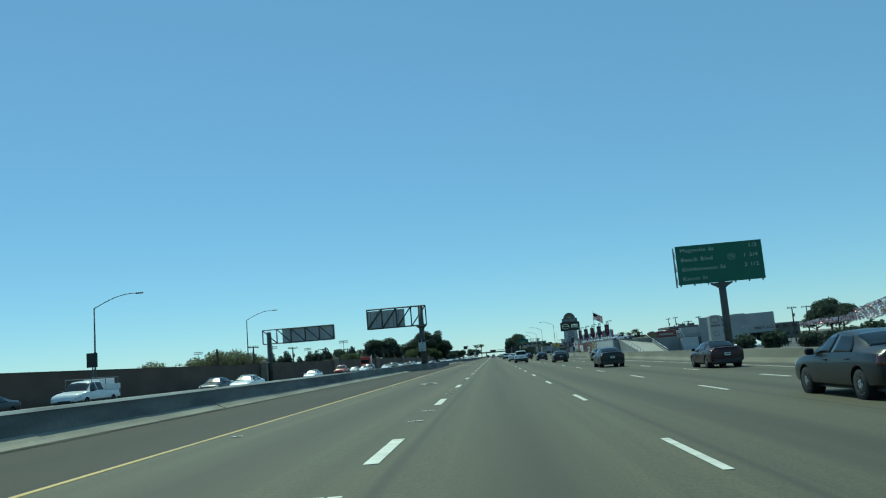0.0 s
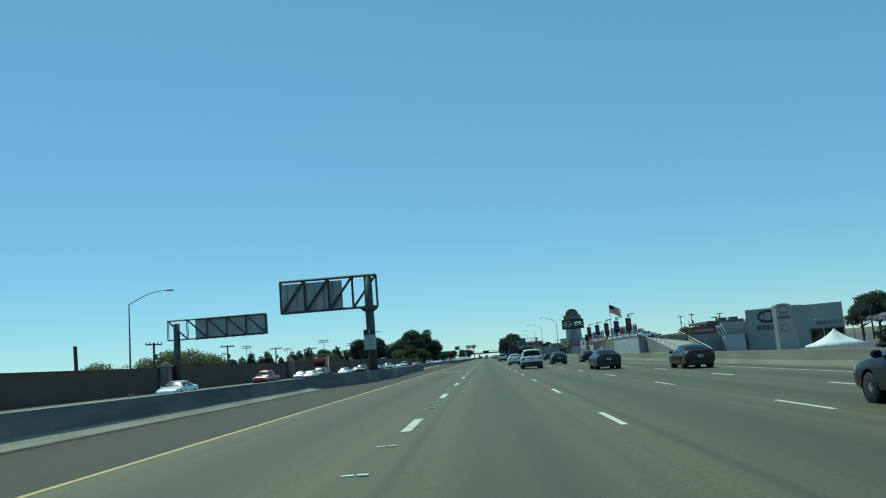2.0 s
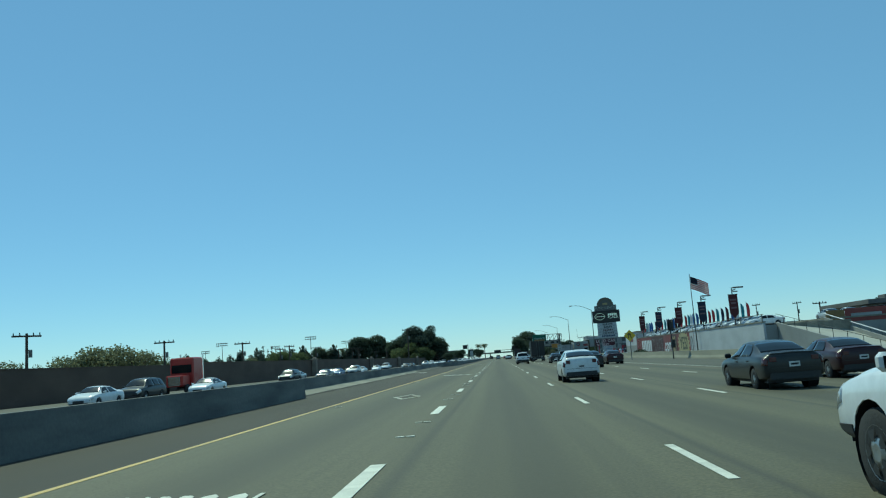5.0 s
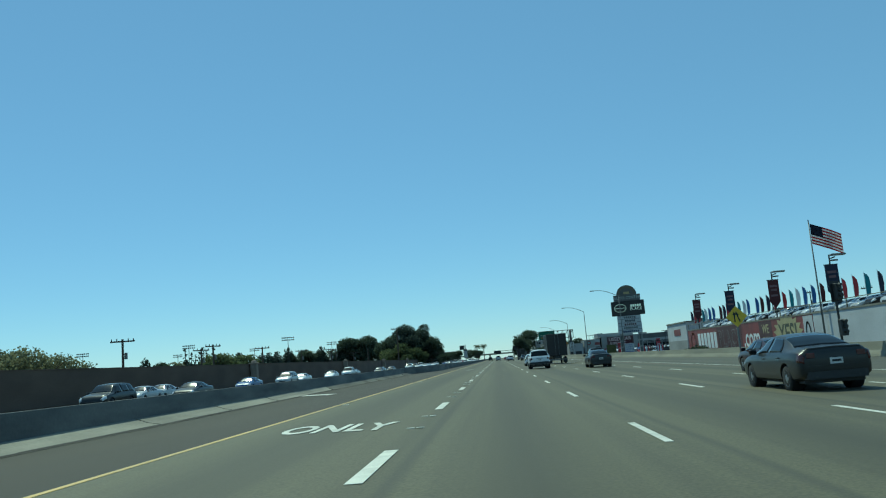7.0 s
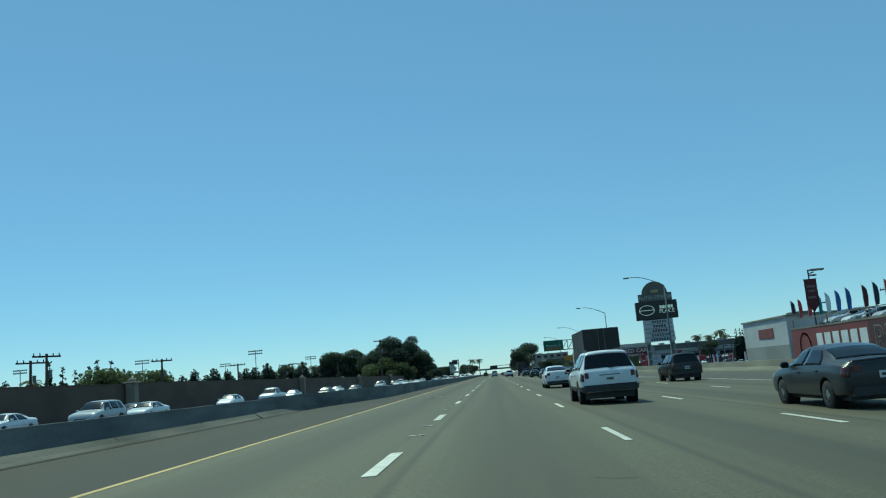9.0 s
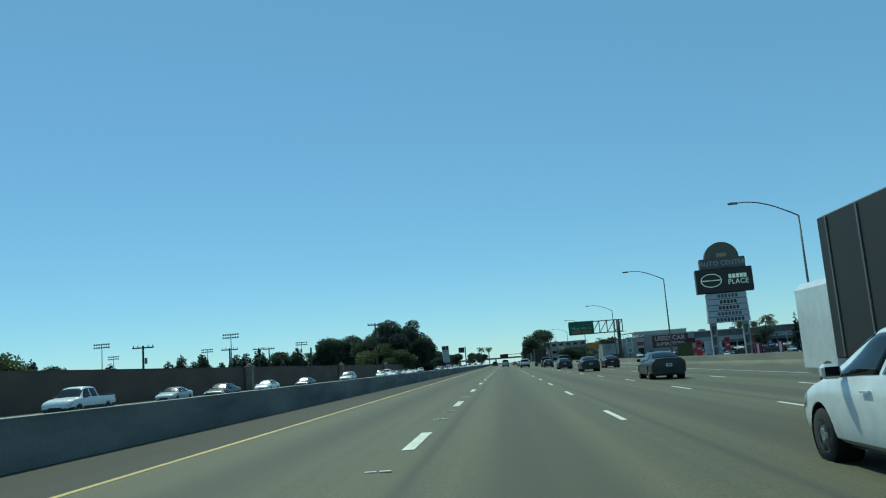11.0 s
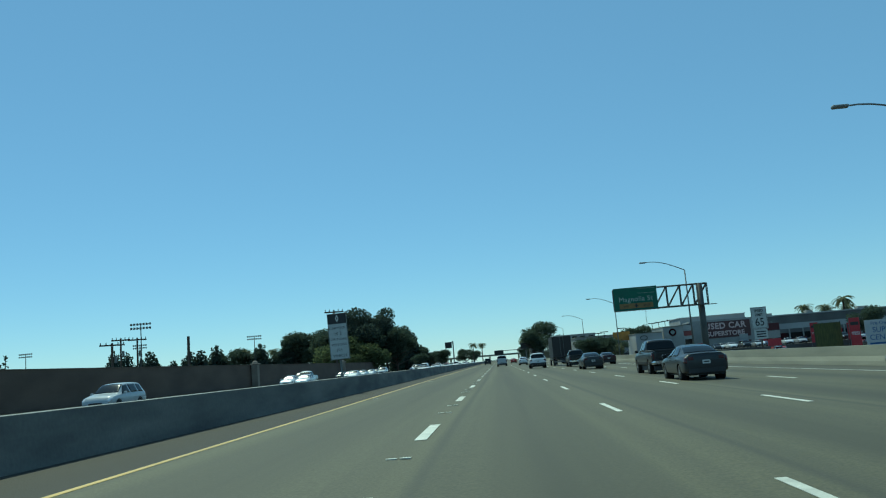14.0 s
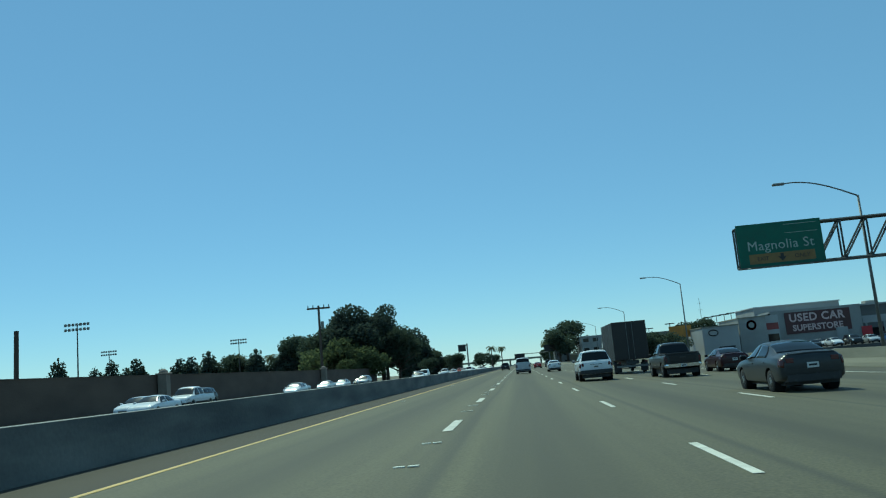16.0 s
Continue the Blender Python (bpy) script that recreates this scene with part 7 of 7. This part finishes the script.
    t.matrix_basis = pose(*at, 0, 0, turn)
    BUILT[(kind, colour.name, near)] = t
    return t


def on_road(x, y):
    return (x, y, road_z(x))


OWN = "traffic ahead on the freeway"
for x, y, kind, col, lab in (
        (4.8, 121.5, "suv", P_WHITE, "white sport utility vehicle beside the ramp to the deck"),
        (4.5, 243.0, "suv", P_WHITE, "white sport utility vehicle beside the red printed wall"),
        (4.9, 434.0, "suv", P_WHITE, "white sport utility vehicle approaching the exit gantry"),
        (4.4, 155.0, "hatch", P_WHITE, "small white hatchback in the second lane"),
        (4.9, 270.0, "hatch", P_WHITE, "small white hatchback beside the lane dashes"),
        (5.0, 492.5, "hatch", P_WHITE, "small white hatchback far ahead in the lane"),
        (8.95, 17.6, "sedan", P_BLACK, "black sedan with alloy wheels on the freeway"),
        (9.2, 60.0, "sedan", P_BLACK, "black sedan in the third lane of the freeway"),
        (9.2, 104.0, "sedan", P_TAUPE, "dark taupe sedan beside the showroom"),
        (9.2, 142.0, "sedan", P_TAUPE, "dark taupe sedan beside the ramp to the deck"),
        (8.8, 187.5, "sedan", P_TAUPE, "dark taupe sedan ahead of the on-ramp"),
        (9.0, 233.5, "sedan", P_GREY, "charcoal grey sedan beside the red printed wall"),
        (8.9, 306.0, "sedan", P_GREY, "charcoal sedan near the street lamp"),
        (8.8, 342.0, "sedan", P_GREY, "charcoal sedan near the pylon sign"),
        (8.6, 372.0, "sedan", P_GREY, "charcoal sedan beside a black pickup truck"),
        (8.5, 409.5, "sedan", P_GREY, "grey sedan with red tail lamps"),
        (12.9, 44.5, "sedan", P_MAROON, "dark maroon sedan beside the outside barrier"),
        (13.2, 95.0, "sedan", P_MAROON, "dark maroon sedan near the white tent"),
        (13.4, 147.0, "sedan", P_MAROON, "dark maroon sedan in the outside lane"),
        (12.6, 201.0, "sedan", P_MAROON, "dark maroon sedan ahead of the ramp signal"),
        (13.4, 361.0, "sedan", P_MAROON, "dark maroon sedan near the street lamp"),
        (13.6, 437.0, "sedan", P_MAROON, "dark maroon sedan near the exit lane"),
        (13.0, 268.0, "suv", P_BLACK, "black sport utility vehicle on the freeway"),
        (12.2, 476.0, "suv", P_BLACK, "black sport utility vehicle in the outside lane"),
        (-3.0, 580, "suv", P_BLACK, "black sport utility vehicle in the carpool lane"),
        (4.8, 580, "sedan", P_RED, "red sedan far ahead on the freeway")):
    car(kind, on_road(x, y), col, lab, group=OWN)
car("pickup", on_road(9.3, 431.5), P_BLACK, "black pickup truck with an open bed", group=OWN, category="pickup truck")
car("pickup", on_road(9.6, 384.0), P_BLACK, "black pickup truck with a chrome badge", group=OWN, category="pickup truck")
car("van", on_road(0.9, 490.0), P_SILVER, "pale silver van in the lane ahead", group=OWN, category="van")
car("pickup", on_road(8.2, 600.0), P_GREY, "grey pickup truck far ahead", group=OWN, category="pickup truck")


def box_truck(at, label):
    t = thing("box_truck", at, label, "truck", OWN)
    bx = part("cargo_box", box(-1.28, 1.28, -4.2, 3.6, 1.05, 3.95, bevel=0.03), BOX_DARK, t)
    for s in (-1, 1):
        part("door_leaf", box(s * 0.63 - 0.6, s * 0.63 + 0.6, -4.23, -4.202, 1.15, 3.85, bevel=0.008), BOX_DARK, bx)
        part("lock_bar", rod((s * 0.22, -4.26, 1.1), (s * 0.22, -4.26, 3.9), 0.02), STEEL, bx)
    for k in range(6):
        part("side_rib", box(-1.305, -1.282, -3.9 + k * 1.4, -3.84 + k * 1.4, 1.1, 3.9), STEEL, bx)
    part("chassis", box(-0.5, 0.5, -4.1, 5.6, 0.7, 1.0), DARK_STEEL, t)
    part("cab", box(-1.15, 1.15, 3.75, 5.9, 0.7, 2.75, bevel=0.15), P_WHITE, t)
    part("windshield", box(-1.0, 1.0, 5.86, 5.92, 1.75, 2.55), GLASS, t)
    part("rear_bumper", box(-1.2, 1.2, -4.3, -4.12, 0.5, 0.66), STEEL, t)
    for s in (-1, 1):
        part("tail_lamp", box(s * 1.0 - 0.1, s * 1.0 + 0.1, -4.27, -4.18, 0.8, 0.95), TAIL_RED, t)
        for y in (-2.4, 4.4):
            wheel_part(t, s * 1.08, y, 0.5, s)
        part("mud_flap", box(s * 1.0 - 0.28, s * 1.0 + 0.28, -3.1, -3.08, 0.15, 0.8), BLACK_PLASTIC, t)
    return t


tr = box_truck(on_road(9.0, 450.0), "tall dark box truck with closed rear doors")
copy_thing(tr, pose(*on_road(8.5, 275.0)))

# oncoming traffic
ON = "oncoming traffic beyond the median"
protos = []
for k, (kind, col, lab, cat) in enumerate((("sedan", P_WHITE, "white sedan among the oncoming traffic", "car"), ("sedan", P_SILVER, "silver sedan among the oncoming traffic", "car"), ("suv", P_BLACK, "black sport utility vehicle in oncoming traffic", "car"),
                               ("pickup", P_WHITE, "white pickup truck in oncoming traffic", "pickup truck"), ("sedan", P_BLUE, "blue sedan among the oncoming traffic", "car"), ("van", P_WHITE, "white van among the oncoming traffic", "van"),
                               ("suv", P_SILVER, "silver sport utility vehicle in oncoming traffic", "car"), ("pickup", P_RED, "red pickup truck in oncoming traffic", "pickup truck"), ("hatch", P_WHITE, "white hatchback among the oncoming traffic", "car"), ("sedan", P_BLACK, "black sedan among the oncoming traffic", "car"))):
    protos.append(car(kind, (-16.0 - 3.5 * (k % 5), 515 + 26 * k, -0.10), col, lab, 180, ON, cat, near=False))
ro = random.Random(21)
lanes = [-16.0, -20.0, -24.0, -27.0, -30.0]
placed = [(9, -29, 44), (0, -20, 65), (9, -24, 69), (0, -24, 107), (1, -30, 175), 
          (7, -27, 143.5), (0, -27, 169), (2, -27, 176), (0, -24, 182), (1, -30, 232), (2, -27, 220), (1, -30, 236), (9, -24, 228), (4, -27, 252), (6, -27, 268), (0, -30, 262), (9, -30, 280),
          (0, -27, 276), (8, -27, 296), (3, -27, 312), (1, -30, 334), (9, -24, 330), (0, -27, 353), (9, -27, 371), (6, -24, 386),
          (0, -27, 440), (3, -27, 449), (2, -30, 458), (0, -24, 436), (1, -27, 482), (8, -24, 470), (0, -27, 496), (9, -30, 490)]
for k, x, y in placed:
    copy_thing(protos[k], pose(x, y, -0.10, 0, 0, 180))
for n in range(30):
    copy_thing(protos[ro.choice((0, 1, 8, 3, 6, 0, 1, 9, 5))], pose(ro.choice(lanes), 505 + n * 16 + ro.uniform(-4, 4), -0.10, 0, 0, 180))
# cars on the deck roof and on the lots
LOTC = "cars for sale"
for k in range(31):
    on_roof = k > 25     # the last few stand on the roof of the service building
    at = (45.3 + (k - 26) * 2.5, 225.4, GROUND_Z + 5.01) if on_roof else (36.1 + ro.uniform(-0.3, 0.3), 223 + k * 2.9, 2.66)
    c = copy_thing(protos[(0, 1, 9, 0, 6, 2, 1, 0, 9, 1)[k % 10]], pose(*at, 0, 0, (0 if on_roof else 90) + ro.uniform(-4, 4)))
    tagged(c, "car for sale parked on the deck roof", group=LOTC)
for k in range(16):
    c = copy_thing(protos[(0, 9, 7, 1, 2, 4)[k % 6]], pose(56 + k * 3.1, 500 + (k % 3) * 9, GROUND_Z + 0.05, 0, 0, 170 + ro.uniform(-6, 6)))
    tagged(c, "car for sale parked on the dealer lot", group=LOTC)

for k in range(22):
    c = copy_thing(fe[(0, 2, 0, 4, 2)[k % 5]], pose(43.5 + k * 0.95 + ro.uniform(-0.2, 0.2), 402 + (k % 4) * 2.2, GROUND_Z, 0, 0, ro.uniform(-25, 15)) @ Matrix.Diagonal((0.9, 1, 1.0, 1)))
    tagged(c, "red or white feather flag standing on the dealer lot", group="feather flags on the lot")
for k in range(9):
    c = copy_thing(protos[(0, 9, 1, 2, 0)[k % 5]], pose(45.5 + k * 2.7, 397.5 + (k % 2) * 0.6, GROUND_Z + 0.05, 0, 0, 175 + ro.uniform(-4, 4)))
    tagged(c, "car for sale parked on the dealer lot", group=LOTC)
terrace = tagged(link_mesh("terrace", box(43, 118, 524, 544.4, GROUND_Z + 0.001, -0.6), LOT), "raised asphalt display lot before the car store", "parking lot", kind="structure")
for k in range(36):
    c = copy_thing(protos[(0, 1, 9, 8, 2, 1, 4)[k % 7]], pose(44.8 + (k % 18) * 3.2 + ro.uniform(-0.3, 0.3), 527.2 + (k // 18) * 7.5, -0.59, 0, 0, 178 + ro.uniform(-5, 5)))
    tagged(c, "car for sale parked on the raised lot", group=LOTC)
# service truck and a red tractor unit among the oncoming traffic
t = car("pickup", (-27, 52, -0.10), P_WHITE, "white utility truck with service boxes and a ladder rack", 180, ON, "utility truck")
for s in (-1, 1):
    part("service_box", box(s * 0.82 - 0.2, s * 0.82 + 0.2, -2.85, -0.75, 1.22, 1.62, bevel=0.02), P_WHITE, t)
    part("rack_rail", rod((s * 0.9, -2.8, 2.05), (s * 0.9, 1.1, 2.05), 0.03), STEEL, t)
    for y in (-2.7, -0.9, 1.0):
        part("rack_post", rod((s * 0.9, y, 1.6), (s * 0.9, y, 2.05), 0.03), STEEL, t)
part("canopy", box(-0.6, 0.6, -2.85, -0.75, 1.23, 2.0, bevel=0.03), P_WHITE, t)
t = thing("tractor_unit", (-30.5, 194, -0.10), "red tractor unit with a tall sleeper cab in oncoming traffic", "truck", ON, turn=180)
part("cab", box(-1.2, 1.2, -1.0, 1.4, 0.9, 3.6, bevel=0.12), P_RED, t)
part("bonnet", box(-0.85, 0.85, 1.42, 3.3, 0.8, 1.9, bevel=0.12), P_RED, t)
part("windshield", box(-1.0, 1.0, 1.39, 1.43, 2.1, 2.9), GLASS, t)
part("grille", box(-0.6, 0.6, 3.28, 3.34, 0.9, 1.75), CHROME, t)
part("chassis", box(-0.5, 0.5, -4.5, 1.4, 0.6, 0.88), DARK_STEEL, t)
for s in (-1, 1):
    part("exhaust_stack", rod((s * 1.15, -1.25, 0.9), (s * 1.15, -1.25, 4.0), 0.09), CHROME, t)
    for y in (-3.6, -2.4, 2.6):
        wheel_part(t, s * 1.05, y, 0.5, s)
